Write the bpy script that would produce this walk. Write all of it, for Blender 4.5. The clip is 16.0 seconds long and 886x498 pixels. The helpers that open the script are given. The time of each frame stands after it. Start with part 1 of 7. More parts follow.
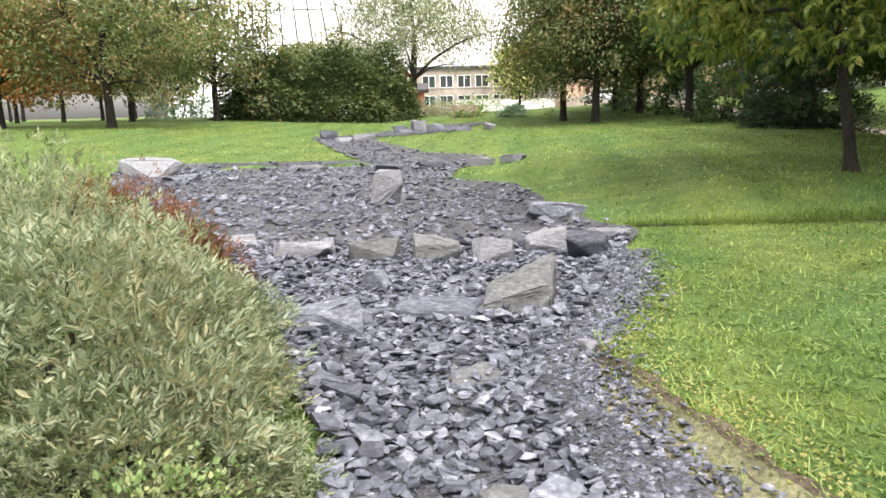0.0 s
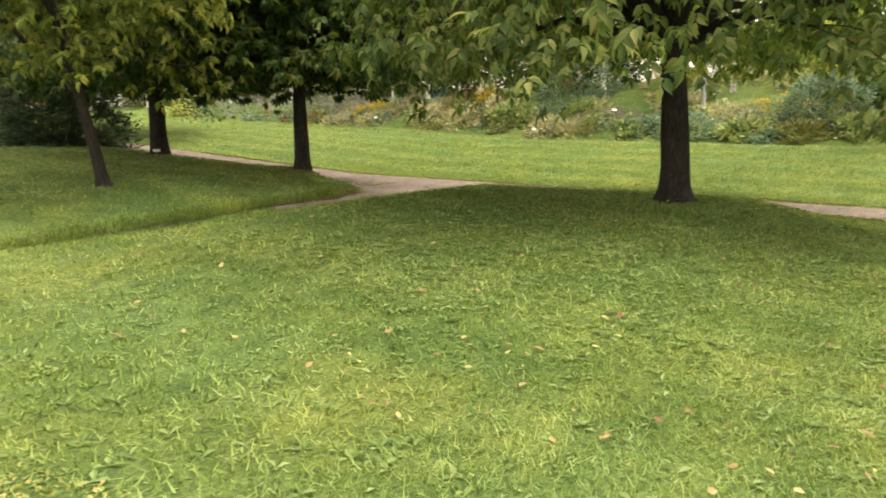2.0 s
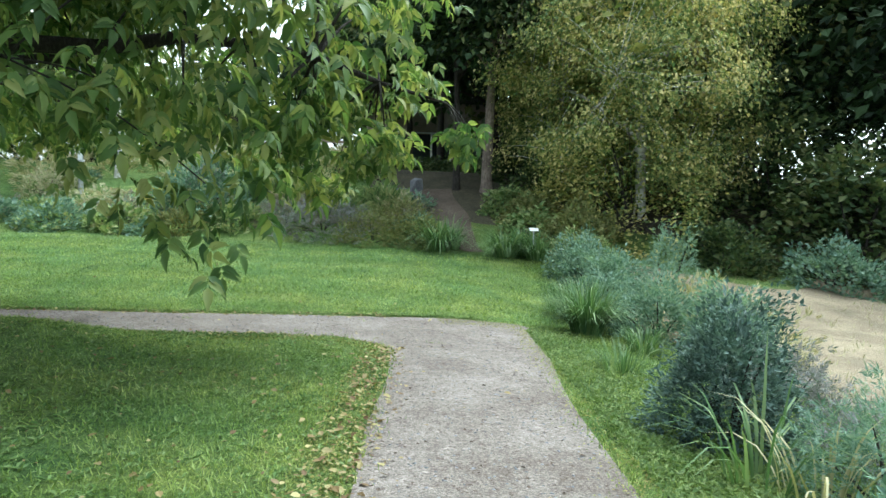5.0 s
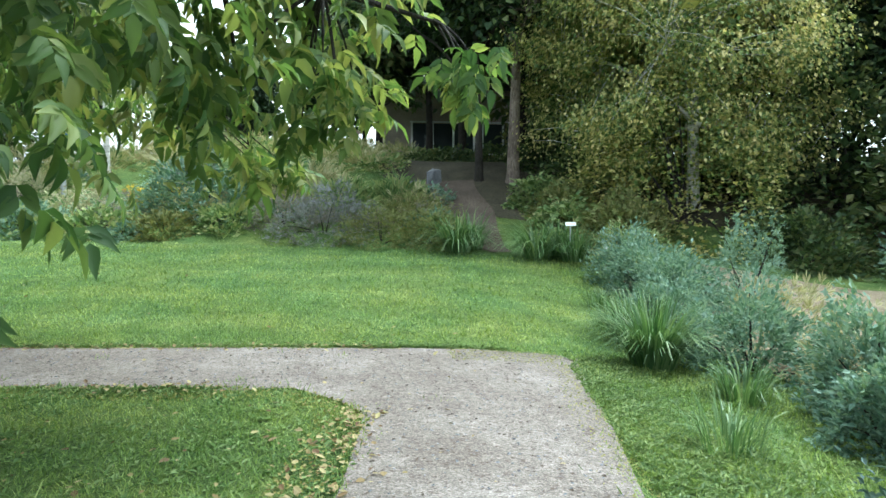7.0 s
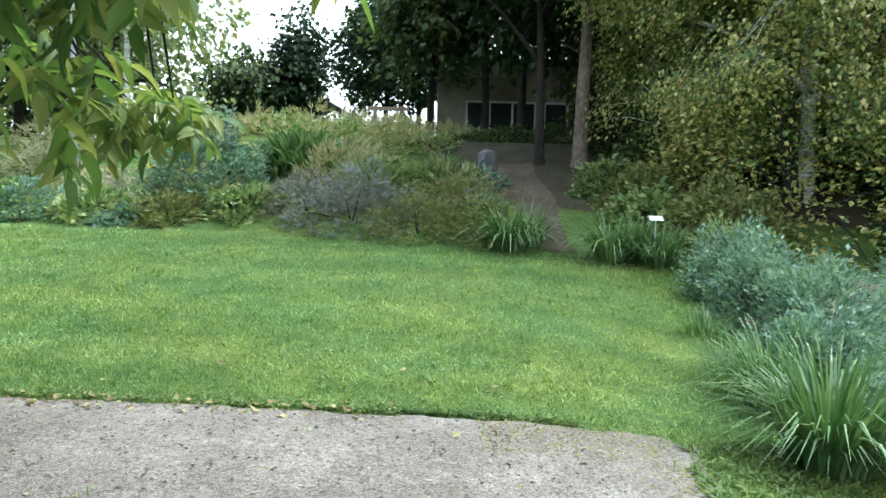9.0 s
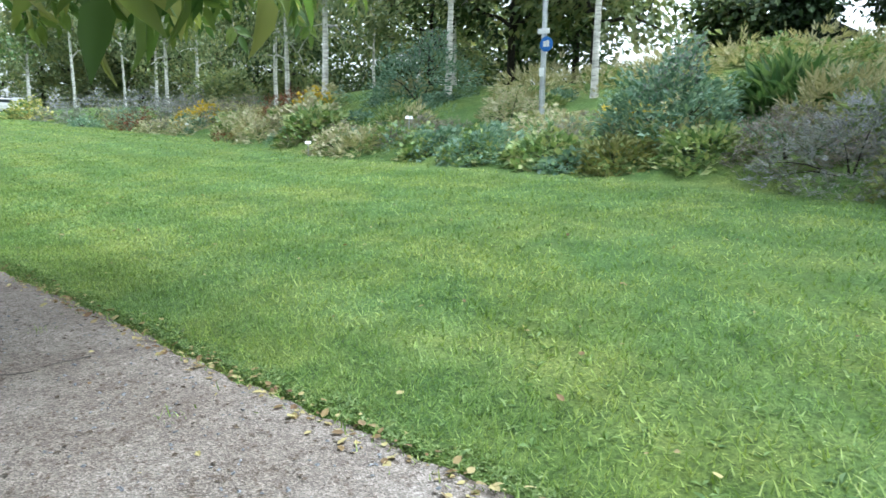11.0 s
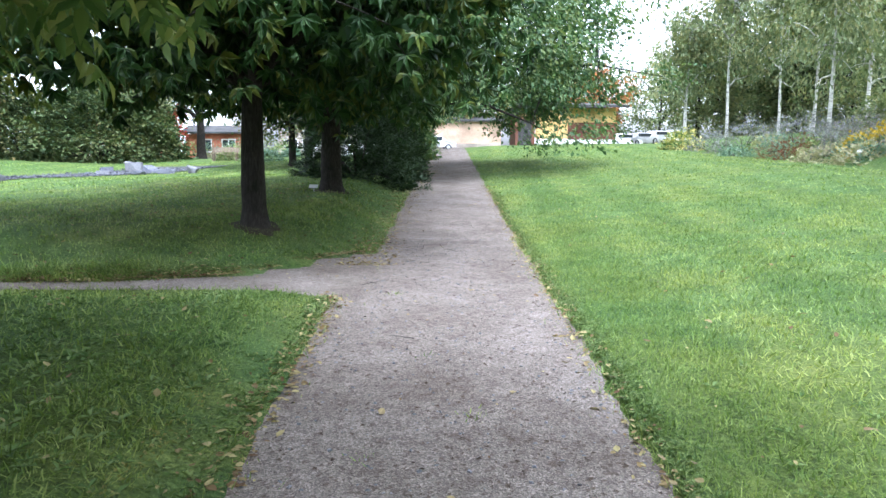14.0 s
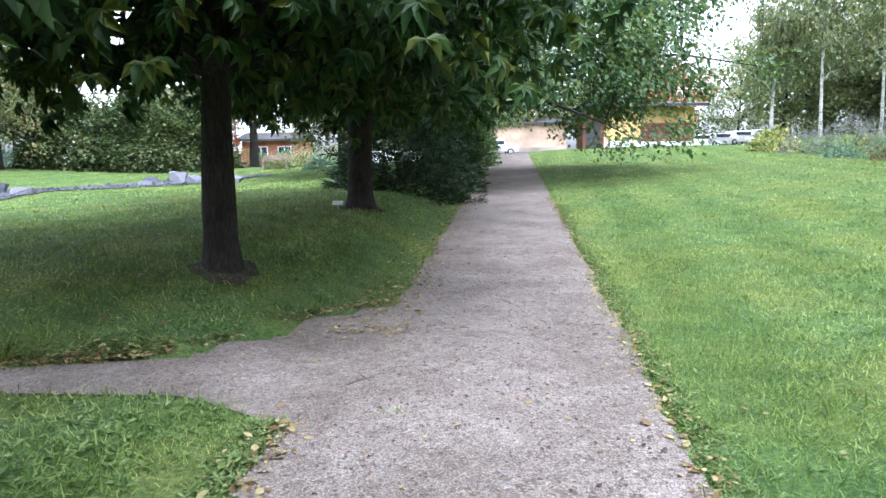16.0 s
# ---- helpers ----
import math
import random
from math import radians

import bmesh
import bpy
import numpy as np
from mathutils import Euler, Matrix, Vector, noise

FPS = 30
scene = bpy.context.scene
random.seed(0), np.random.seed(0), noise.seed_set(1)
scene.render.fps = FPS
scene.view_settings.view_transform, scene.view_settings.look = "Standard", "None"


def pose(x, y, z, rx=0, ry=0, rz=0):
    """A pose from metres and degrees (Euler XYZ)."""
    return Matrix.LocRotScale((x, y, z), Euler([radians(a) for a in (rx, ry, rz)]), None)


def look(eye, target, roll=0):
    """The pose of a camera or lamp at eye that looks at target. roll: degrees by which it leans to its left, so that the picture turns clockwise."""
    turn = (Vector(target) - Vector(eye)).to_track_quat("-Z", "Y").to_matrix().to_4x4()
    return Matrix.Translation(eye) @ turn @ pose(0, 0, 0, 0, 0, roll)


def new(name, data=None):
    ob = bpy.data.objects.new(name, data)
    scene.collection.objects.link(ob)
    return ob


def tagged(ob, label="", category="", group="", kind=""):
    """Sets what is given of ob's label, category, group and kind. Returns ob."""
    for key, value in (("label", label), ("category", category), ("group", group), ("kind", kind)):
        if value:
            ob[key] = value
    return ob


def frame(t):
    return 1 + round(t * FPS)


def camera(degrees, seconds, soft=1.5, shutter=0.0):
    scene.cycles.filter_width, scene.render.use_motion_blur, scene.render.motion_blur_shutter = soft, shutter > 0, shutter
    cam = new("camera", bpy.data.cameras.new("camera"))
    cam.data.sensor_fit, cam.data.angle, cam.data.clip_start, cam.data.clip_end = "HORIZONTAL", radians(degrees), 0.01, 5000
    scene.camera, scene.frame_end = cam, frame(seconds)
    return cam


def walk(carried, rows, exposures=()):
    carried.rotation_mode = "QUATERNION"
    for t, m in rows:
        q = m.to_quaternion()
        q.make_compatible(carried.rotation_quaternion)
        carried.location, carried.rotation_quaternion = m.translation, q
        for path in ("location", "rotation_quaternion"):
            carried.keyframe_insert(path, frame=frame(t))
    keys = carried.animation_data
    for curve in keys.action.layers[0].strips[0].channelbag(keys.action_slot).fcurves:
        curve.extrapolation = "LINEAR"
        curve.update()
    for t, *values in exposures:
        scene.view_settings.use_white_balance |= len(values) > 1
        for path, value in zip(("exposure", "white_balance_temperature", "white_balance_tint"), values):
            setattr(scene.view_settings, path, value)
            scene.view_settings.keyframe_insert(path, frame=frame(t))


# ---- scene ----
# ---- camera ----
cam = camera(65.0, 16.0, shutter=0.07)
PATH = [
    (0.0, pose(0.000, 0.000, 1.500, 78.70, 1.31, -0.27)),
    (0.5, pose(0.000, 0.000, 1.480, 76.60, 1.54, -2.07)),
    (1.0, pose(0.040, -0.020, 1.480, 75.08, 1.41, -9.97)),
    (1.5, pose(0.200, -0.040, 1.500, 75.45, 1.39, -29.28)),
    (2.0, pose(0.500, -0.160, 1.480, 79.20, 0.47, -54.30)),
    (2.5, pose(0.900, -0.300, 1.440, 78.70, -0.04, -75.60)),
    (3.0, pose(1.460, -0.420, 1.440, 82.29, 0.22, -90.70)),
    (3.5, pose(2.100, -0.580, 1.440, 80.75, -0.15, -92.90)),
    (4.0, pose(2.700, -0.720, 1.440, 81.29, -0.43, -96.70)),
    (4.5, pose(3.340, -0.900, 1.460, 86.36, -2.01, -98.69)),
    (7.0, pose(6.720, -1.700, 1.420, 86.55, -0.28, -95.70)),
    (7.5, pose(7.500, -1.840, 1.380, 84.86, 0.55, -94.80)),
    (8.0, pose(8.220, -1.960, 1.380, 85.97, 0.07, -94.30)),
    (10.5, pose(11.700, -2.300, 1.340, 80.80, -2.40, -68.10)),
    (11.0, pose(12.260, -2.060, 1.320, 80.40, -0.90, -52.10)),
    (11.5, pose(12.760, -1.720, 1.320, 80.70, -1.90, -35.60)),
    (12.0, pose(13.120, -1.200, 1.320, 81.00, -0.60, -18.20)),
    (12.5, pose(13.400, -0.560, 1.340, 81.90, -0.20, -9.30)),
    (13.0, pose(13.520, 0.160, 1.340, 81.70, 1.00, -4.50)),
    (13.5, pose(13.640, 0.860, 1.340, 81.90, -0.50, -2.40)),
    (14.0, pose(13.720, 1.660, 1.320, 82.30, -0.00, -3.00)),
    (14.5, pose(13.820, 2.460, 1.300, 81.90, -0.90, -2.30)),
    (15.0, pose(13.900, 3.280, 1.300, 81.30, 0.50, -2.50)),
    (15.5, pose(14.000, 4.060, 1.340, 81.70, -0.50, -1.00)),
    (16.0, pose(14.060, 4.840, 1.380, 82.70, 0.70, 2.20)),
]
EXPOSURES = [(0.0, 1.18, 6950, 12), (1.0, 1.18, 7200, 12), (2.0, 1.30, 8500, 13), (2.2, 1.30, 8200, 11), (2.58, 1.16, 5850, -2), (2.8, 1.1, 5750, -3), (4.5, 1.1, 5700, -4), (8.0, 1.32, 5650, -4), (11.0, 1.24, 5650, 2), (12.0, 1.30, 5550, 4), (12.8, 1.60, 5500, 8), (14.0, 1.60, 5500, 12), (15.0, 1.56, 5500, 13), (16.0, 1.52, 5500, 15)]
walk(cam, PATH, EXPOSURES)

# ---- daylight: a bright overcast sky with a veiled sun ----
SUN_UP, SUN_ROUND = radians(62), radians(148)
world = bpy.data.worlds.new("overcast_sky")
scene.world = world
world.use_nodes = True
wn, wl = world.node_tree.nodes, world.node_tree.links
sky = wn.new("ShaderNodeTexSky")
sky.sky_type, sky.sun_disc, sky.sun_elevation, sky.sun_rotation = "NISHITA", False, SUN_UP, SUN_ROUND
sky.air_density, sky.dust_density, sky.ozone_density = 1.0, 4.0, 1.0
pale = wn.new("ShaderNodeHueSaturation")
pale.inputs["Saturation"].default_value = 0.12
pale.inputs["Value"].default_value = 1.9
wl.new(sky.outputs[0], pale.inputs["Color"])
wl.new(pale.outputs[0], wn["Background"].inputs["Color"])
wn["Background"].inputs["Strength"].default_value = 0.15
sun = new("sun", bpy.data.lights.new("sun", "SUN"))
sun.data.energy, sun.data.angle, sun.data.color = 0.9, radians(32), (1.0, 0.95, 0.86)
sun.matrix_world = look((math.sin(SUN_ROUND) * math.cos(SUN_UP) * 60, math.cos(SUN_ROUND) * math.cos(SUN_UP) * 60, math.sin(SUN_UP) * 60), (0, 0, 0))

# ---- the lie of the land ----
def sm(a, b, v):
    """Smooth step from 0 at a to 1 at b, for arrays."""
    t = np.clip((v - a) / (b - a), 0, 1)
    return t * t * (3 - 2 * t)


def bed_left(y):
    """West bank of the dry stream bed."""
    return np.interp(y, [1, 3, 4.5, 6, 8, 10, 14, 17.5, 20, 21, 24, 30, 33, 36, 40, 44],
                     [-0.3, -0.6, -1.1, -1.7, -2.6, -3.8, -6.6, -8.3, -8.0, -2.4, -3.4, -5.2, -6.0, -4.0, -2.8, -1.0])


def bed_right(y):
    """East bank of the dry stream bed."""
    return np.interp(y, [1, 2.7, 4.2, 6, 7.8, 9, 10, 12.5, 14.5, 16, 18.5, 20, 22, 24, 30, 33, 36, 40, 44],
                     [1.2, 0.95, 0.85, 1.7, 2.15, 2.5, 2.1, 1.75, 1.6, 0.1, 0.6, 1.6, 1.4, -0.6, -2.6, -3.2, -1.0, 1.2, 3.2])


def path_east(y):
    return 14.5 + 0.08 * (np.minimum(y, 14) + 0.5) + 0.06 * np.maximum(y - 14, 0)


def path_west(y):
    return np.where(y < 8.75, 12.72 + 0.03 * y, 12.6 + 0.055 * y)


def bank_y(x):
    """Foot of the low grass bank north of the side track."""
    return 9.25 + 0.35 * sm(6, 9, x) + 0.35 * sm(10, 11.6, x) + 2.0 * sm(11.4, 13.1, x)


def track_y(x):
    """South edge of the side track."""
    return 9.15 - 0.45 * sm(12.1, 13.0, x)


def hill_x(y):
    """Line along which the flower slope begins, east of the lawn."""
    return 22.3 + 0.22 * (y + 5) - 0.008 * np.clip(y - 28, 0, 14) ** 2


def turf_x(y):
    """Cut edge of the turf east of the worn strip beside the bed."""
    return np.interp(y, [0.7, 1.3, 1.8, 2.5, 3.0, 3.5, 4.2, 4.8], [1.85, 1.62, 1.5, 1.40, 1.26, 1.12, 0.96, 1.06])


def land(x, y):
    """Height of the ground."""
    x, y = np.clip(x, -90, 70), np.clip(y, -40, 120)
    z = -0.011 * np.clip(x, -20, 15)
    north = np.clip(y - 14, 0, 39)
    z = z + north * (0.013 + 0.042 * sm(-2, 22, x))
    bed = sm(-0.2, 0.9, x - bed_left(y)) * sm(-0.2, 0.9, bed_right(y) - x) * sm(0.8, 2.6, y) * (1 - sm(40, 44, y))
    z = z - 0.17 * bed * (1 - 0.8 * sm(22, 34, y)) - 0.06 * sm(1.0, 3.0, y) * (1 - sm(4, 9, x)) * sm(-12, -4, x) * (1 - sm(20, 30, y))
    bank = sm(-0.05, 0.28, y - bank_y(x)) * 0.35 + sm(0.3, 2.0, y - bank_y(x)) * 0.65
    z = z + 0.47 * bank * sm(0.2, 3.2, x - bed_right(y)) * sm(0.1, 1.6, path_west(y) - x) * (1 - sm(22, 34, y))
    z = z + 0.30 * sm(2.5, 6, x) * (1 - sm(12.0, 12.9, x)) * sm(0.3, 2.5, y) * (1 - sm(6.8, 9.1, y))
    z = z + 0.55 * sm(-4, -15, x) * sm(18, 34, y) + 0.045 * np.clip(y - 40, 0, 11) * (1 - sm(2, 14, x)) * sm(-14, -4, x)
    lawn = np.clip(x - path_east(np.clip(y, -4, 80)) - 0.4, 0, 9)
    z = z + 0.078 * lawn * (1 - sm(14, 40, y) * 0.75)
    rise = x - hill_x(y)
    z = z + (0.95 + 1.35 * (1 - sm(14, 34, y))) * (1 - 0.6 * sm(40, 52, y)) * sm(0.0, 1.0, (rise + 0.3) / (7.8 + 3.0 * (1 - sm(8, 18, y)))) + 0.55 * sm(8, 19, rise) * (1 - sm(4, 14, y)) * sm(-4.5, -0.5, y) + 0.25 * sm(0, 1.0, rise)
    turf = x - turf_x(y)
    z = z + 0.075 * sm(-0.04, 0.06, turf) * (1 - sm(0.3, 2.2, turf)) * sm(0.2, 0.9, y) * (1 - sm(4.0, 4.8, y))
    z = z + 0.45 * np.exp(-((x - 37) ** 2 / 22 + (y - 1.8) ** 2 / 16))
    z = z - 0.25 * sm(2.5, 6, x) * sm(-2.2, -6, y - 0.0) * (1 - sm(17, 22, x))
    return z

# ---- materials ----
def material(name, build):
    m = bpy.data.materials.new(name)
    m.use_nodes = True
    nt = m.node_tree
    build(nt, nt.nodes, nt.links, nt.nodes["Principled BSDF"])
    return m


def ramp(nt, stops):
    r = nt.nodes.new("ShaderNodeValToRGB")
    e = r.color_ramp.elements
    while len(e) < len(stops):
        e.new(0.5)
    for s, (p, c) in zip(e, stops):
        s.position, s.color = p, (*c, 1)
    return r


def noisy(nt, scale, detail=4, rough=0.6, coord="Object", stretch=None):
    tc = nt.nodes.new("ShaderNodeTexCoord")
    n = nt.nodes.new("ShaderNodeTexNoise")
    n.inputs["Scale"].default_value, n.inputs["Detail"].default_value, n.inputs["Roughness"].default_value = scale, detail, rough
    out = tc.outputs[coord]
    if stretch:
        mp = nt.nodes.new("ShaderNodeMapping")
        mp.inputs["Scale"].default_value = stretch
        nt.links.new(out, mp.inputs[0])
        out = mp.outputs[0]
    nt.links.new(out, n.inputs["Vector"])
    return n


def bump(nt, height, strength, distance, bsdf):
    b = nt.nodes.new("ShaderNodeBump")
    b.inputs["Strength"].default_value, b.inputs["Distance"].default_value = strength, distance
    nt.links.new(height, b.inputs["Height"])
    nt.links.new(b.outputs[0], bsdf.inputs["Normal"])


def mixed(nt, kind, fac, a, b):
    m = nt.nodes.new("ShaderNodeMix")
    m.data_type, m.blend_type = "RGBA", kind
    for sock, v in ((m.inputs[0], fac), (m.inputs[6], a), (m.inputs[7], b)):
        if hasattr(v, "is_linked"):
            nt.links.new(v, sock)
        elif isinstance(v, tuple):
            sock.default_value = (*v, 1)
        else:
            sock.default_value = v
    return m.outputs[2]


def surface(name, dark, mid, light, fine=60.0, broad=2.0, rough=0.85, relief=0.4, depth=0.01, metal=0.0, stretch=None, spec=0.3):
    """A matt surface with fine grain and broad stains."""
    def build(nt, n, l, p):
        a, b = noisy(nt, fine, 6, 0.7, stretch=stretch), noisy(nt, broad, 3, 0.6)
        r = ramp(nt, [(0.3, dark), (0.5, mid), (0.72, light)])
        l.new(a.outputs[0], r.inputs[0])
        s = ramp(nt, [(0.3, (0.62, 0.62, 0.62)), (0.7, (1.25, 1.25, 1.25))])
        l.new(b.outputs[0], s.inputs[0])
        l.new(mixed(nt, "MULTIPLY", 1.0, r.outputs[0], s.outputs[0]), p.inputs["Base Color"])
        p.inputs["Roughness"].default_value, p.inputs["Metallic"].default_value = rough, metal
        p.inputs["Specular IOR Level"].default_value = spec
        bump(nt, a.outputs[0], relief, depth, p)
    return material(name, build)


def clover(nt, amount):
    """Pale clover patches, deeper green tufts and faint mowing stripes."""
    a, b = noisy(nt, 1.9, 5, 0.68), noisy(nt, 0.7, 3, 0.6)
    r = ramp(nt, [(0.36, (0.70, 0.80, 0.68)), (0.47, (0.98, 1.0, 0.95)), (0.55, (1.05, 1.06, 1.06)), (0.68, (1.30, 1.27, 1.34))])
    s = ramp(nt, [(0.40, (0.90, 0.97, 1.04)), (0.60, (1.08, 1.03, 0.97))])
    nt.links.new(a.outputs[0], r.inputs[0])
    nt.links.new(b.outputs[0], s.inputs[0])
    w = nt.nodes.new("ShaderNodeTexWave")
    w.inputs["Scale"].default_value, w.inputs["Distortion"].default_value, w.inputs["Detail"].default_value = 0.17, 1.6, 2
    mp = nt.nodes.new("ShaderNodeMapping")
    mp.inputs["Rotation"].default_value = (0, 0, radians(7))
    tc = nt.nodes.new("ShaderNodeTexCoord")
    nt.links.new(tc.outputs["Object"], mp.inputs[0])
    nt.links.new(mp.outputs[0], w.inputs["Vector"])
    k = ramp(nt, [(0.3, (0.88, 0.92, 0.86)), (0.7, (1.12, 1.09, 1.14))])
    nt.links.new(w.outputs["Fac"], k.inputs[0])
    return mixed(nt, "MIX", amount, (1.0, 1.0, 1.0), mixed(nt, "MULTIPLY", 1.0, mixed(nt, "MULTIPLY", 1.0, r.outputs[0], s.outputs[0]), k.outputs[0]))


def leafy(name, cols, through_light=0.35, rough=0.5, spec=0.35, patch=0.5, mottle=0.0, sway=1.3):
    """Leaves: each leaf its own shade, broad patches of another, light passing through."""
    def build(nt, n, l, p):
        g = n.new("ShaderNodeNewGeometry")
        r = ramp(nt, [(i / max(1, len(cols) - 1), c) for i, c in enumerate(cols)])
        b = noisy(nt, patch, 2, 0.5)
        add = n.new("ShaderNodeMath")
        add.operation = "MULTIPLY_ADD"
        l.new(b.outputs[0], add.inputs[0])
        add.inputs[1].default_value, add.inputs[2].default_value = sway, -0.5 * sway
        tot = n.new("ShaderNodeMath")
        tot.operation = "ADD"
        l.new(add.outputs[0], tot.inputs[0])
        l.new(g.outputs["Random Per Island"], tot.inputs[1])
        l.new(tot.outputs[0], r.inputs[0])
        tone = r.outputs[0]
        if mottle:
            tone = mixed(nt, "MULTIPLY", 1.0, tone, clover(nt, mottle))
        l.new(tone, p.inputs["Base Color"])
        p.inputs["Roughness"].default_value, p.inputs["Specular IOR Level"].default_value = rough, spec
        t = n.new("ShaderNodeBsdfTranslucent")
        l.new(mixed(nt, "MULTIPLY", 1.0, tone, (1.25, 1.2, 0.7)), t.inputs[0])
        m = n.new("ShaderNodeMixShader")
        m.inputs[0].default_value = through_light
        l.new(p.outputs[0], m.inputs[1])
        l.new(t.outputs[0], m.inputs[2])
        l.new(m.outputs[0], n["Material Output"].inputs[0])
    return material(name, build)


def lawn_floor():
    def build(nt, n, l, p):
        a, b, c = noisy(nt, 35, 5, 0.75), noisy(nt, 0.35, 4, 0.6), noisy(nt, 2.6, 4, 0.65)
        r = ramp(nt, [(0.32, (0.022, 0.040, 0.011)), (0.5, (0.072, 0.116, 0.029)), (0.68, (0.150, 0.212, 0.060))])
        l.new(a.outputs[0], r.inputs[0])
        y = ramp(nt, [(0.40, (0.86, 0.94, 0.9)), (0.62, (1.18, 1.06, 1.0))])
        l.new(b.outputs[0], y.inputs[0])
        q = ramp(nt, [(0.35, (0.72, 0.8, 0.75)), (0.65, (1.25, 1.16, 1.2))])
        l.new(c.outputs[0], q.inputs[0])
        l.new(mixed(nt, "MULTIPLY", 1.0, mixed(nt, "MULTIPLY", 1.0, mixed(nt, "MULTIPLY", 1.0, r.outputs[0], y.outputs[0]), q.outputs[0]), clover(nt, 0.9)), p.inputs["Base Color"])
        p.inputs["Roughness"].default_value, p.inputs["Specular IOR Level"].default_value = 0.9, 0.15
        p.inputs["Sheen Weight"].default_value, p.inputs["Sheen Roughness"].default_value = 0.06, 0.4
        p.inputs["Sheen Tint"].default_value = (0.75, 0.90, 0.58, 1)
        bump(nt, a.outputs[0], 0.8, 0.04, p)
    return material("lawn", build)


def gravel_floor():
    def build(nt, n, l, p):
        tc = n.new("ShaderNodeTexCoord")
        v = n.new("ShaderNodeTexVoronoi")
        v.inputs["Scale"].default_value = 120
        l.new(tc.outputs["Object"], v.inputs["Vector"])
        g = n.new("ShaderNodeRGBToBW")
        l.new(v.outputs["Color"], g.inputs[0])
        r = ramp(nt, [(0.10, (0.102, 0.090, 0.083)), (0.5, (0.176, 0.156, 0.143)), (0.92, (0.300, 0.272, 0.254))])
        l.new(g.outputs[0], r.inputs[0])
        b, c = noisy(nt, 1.1, 5, 0.65), noisy(nt, 9, 4, 0.7)
        s = ramp(nt, [(0.34, (0.72, 0.68, 0.64)), (0.66, (1.14, 1.13, 1.12))])
        l.new(b.outputs[0], s.inputs[0])
        k = ramp(nt, [(0.35, (0.82, 0.8, 0.78)), (0.6, (1.06, 1.06, 1.06))])
        l.new(c.outputs[0], k.inputs[0])
        v2 = n.new("ShaderNodeTexVoronoi")
        v2.inputs["Scale"].default_value = 46
        l.new(tc.outputs["Object"], v2.inputs["Vector"])
        g2 = n.new("ShaderNodeRGBToBW")
        l.new(v2.outputs["Color"], g2.inputs[0])
        odd = ramp(nt, [(0.16, (0.66, 0.62, 0.58)), (0.26, (1.0, 1.0, 1.0)), (0.78, (1.0, 1.0, 1.0)), (0.88, (1.28, 1.28, 1.28))])
        l.new(g2.outputs[0], odd.inputs[0])
        stones = mixed(nt, "MULTIPLY", 1.0, r.outputs[0], odd.outputs[0])
        l.new(mixed(nt, "MULTIPLY", 1.0, mixed(nt, "MULTIPLY", 1.0, stones, s.outputs[0]), k.outputs[0]), p.inputs["Base Color"])
        p.inputs["Roughness"].default_value, p.inputs["Specular IOR Level"].default_value = 0.92, 0.2
        bump(nt, v.outputs["Distance"], 0.55, 0.010, p)
    return material("gravel", build)


LAWN, GRAVEL = lawn_floor(), gravel_floor()
# bed grit: slate grey, darkened to paint the shade in gaps between chips
SHADED_GRIT = surface("slate_grit", (0.018, 0.019, 0.023), (0.055, 0.058, 0.067), (0.16, 0.164, 0.18), 55, 1.2, 0.75, 0.9, 0.02)
SOIL = surface("bare_soil", (0.045, 0.034, 0.025), (0.095, 0.073, 0.056), (0.17, 0.135, 0.105), 20, 1.2, 0.95, 0.8, 0.03)
STUBBLE = surface("straw_stubble", (0.12, 0.095, 0.060), (0.27, 0.22, 0.150), (0.44, 0.38, 0.28), 26, 1.0, 0.95, 0.9, 0.03, stretch=(1, 4, 1))
WOOD_FLOOR = surface("wood_floor", (0.022, 0.020, 0.013), (0.055, 0.048, 0.030), (0.10, 0.095, 0.050), 16, 1.2, 0.95, 0.9, 0.04)
MOSS_GROUND = surface("mossy_ground", (0.065, 0.064, 0.048), (0.145, 0.140, 0.080), (0.27, 0.26, 0.17), 34, 3.0, 0.95, 0.8, 0.02)
BARK = surface("dark_bark", (0.012, 0.010, 0.009), (0.030, 0.026, 0.023), (0.066, 0.058, 0.051), 16, 2.5, 0.95, 1.0, 0.03, stretch=(2.5, 2.5, 0.5))
BARK_GREY = surface("grey_bark", (0.05, 0.046, 0.042), (0.11, 0.10, 0.09), (0.19, 0.175, 0.16), 18, 2.5, 0.95, 0.9, 0.02, stretch=(2.5, 2.5, 0.6))
BIRCH_BARK = surface("birch_bark", (0.05, 0.045, 0.04), (0.62, 0.60, 0.56), (0.80, 0.78, 0.74), 5, 1.5, 0.8, 0.5, 0.01, stretch=(0.7, 0.7, 4))
PINE_BARK = surface("pine_bark", (0.07, 0.05, 0.04), (0.19, 0.15, 0.125), (0.34, 0.29, 0.25), 12, 1.5, 0.95, 1.0, 0.03, stretch=(2, 2, 0.6))


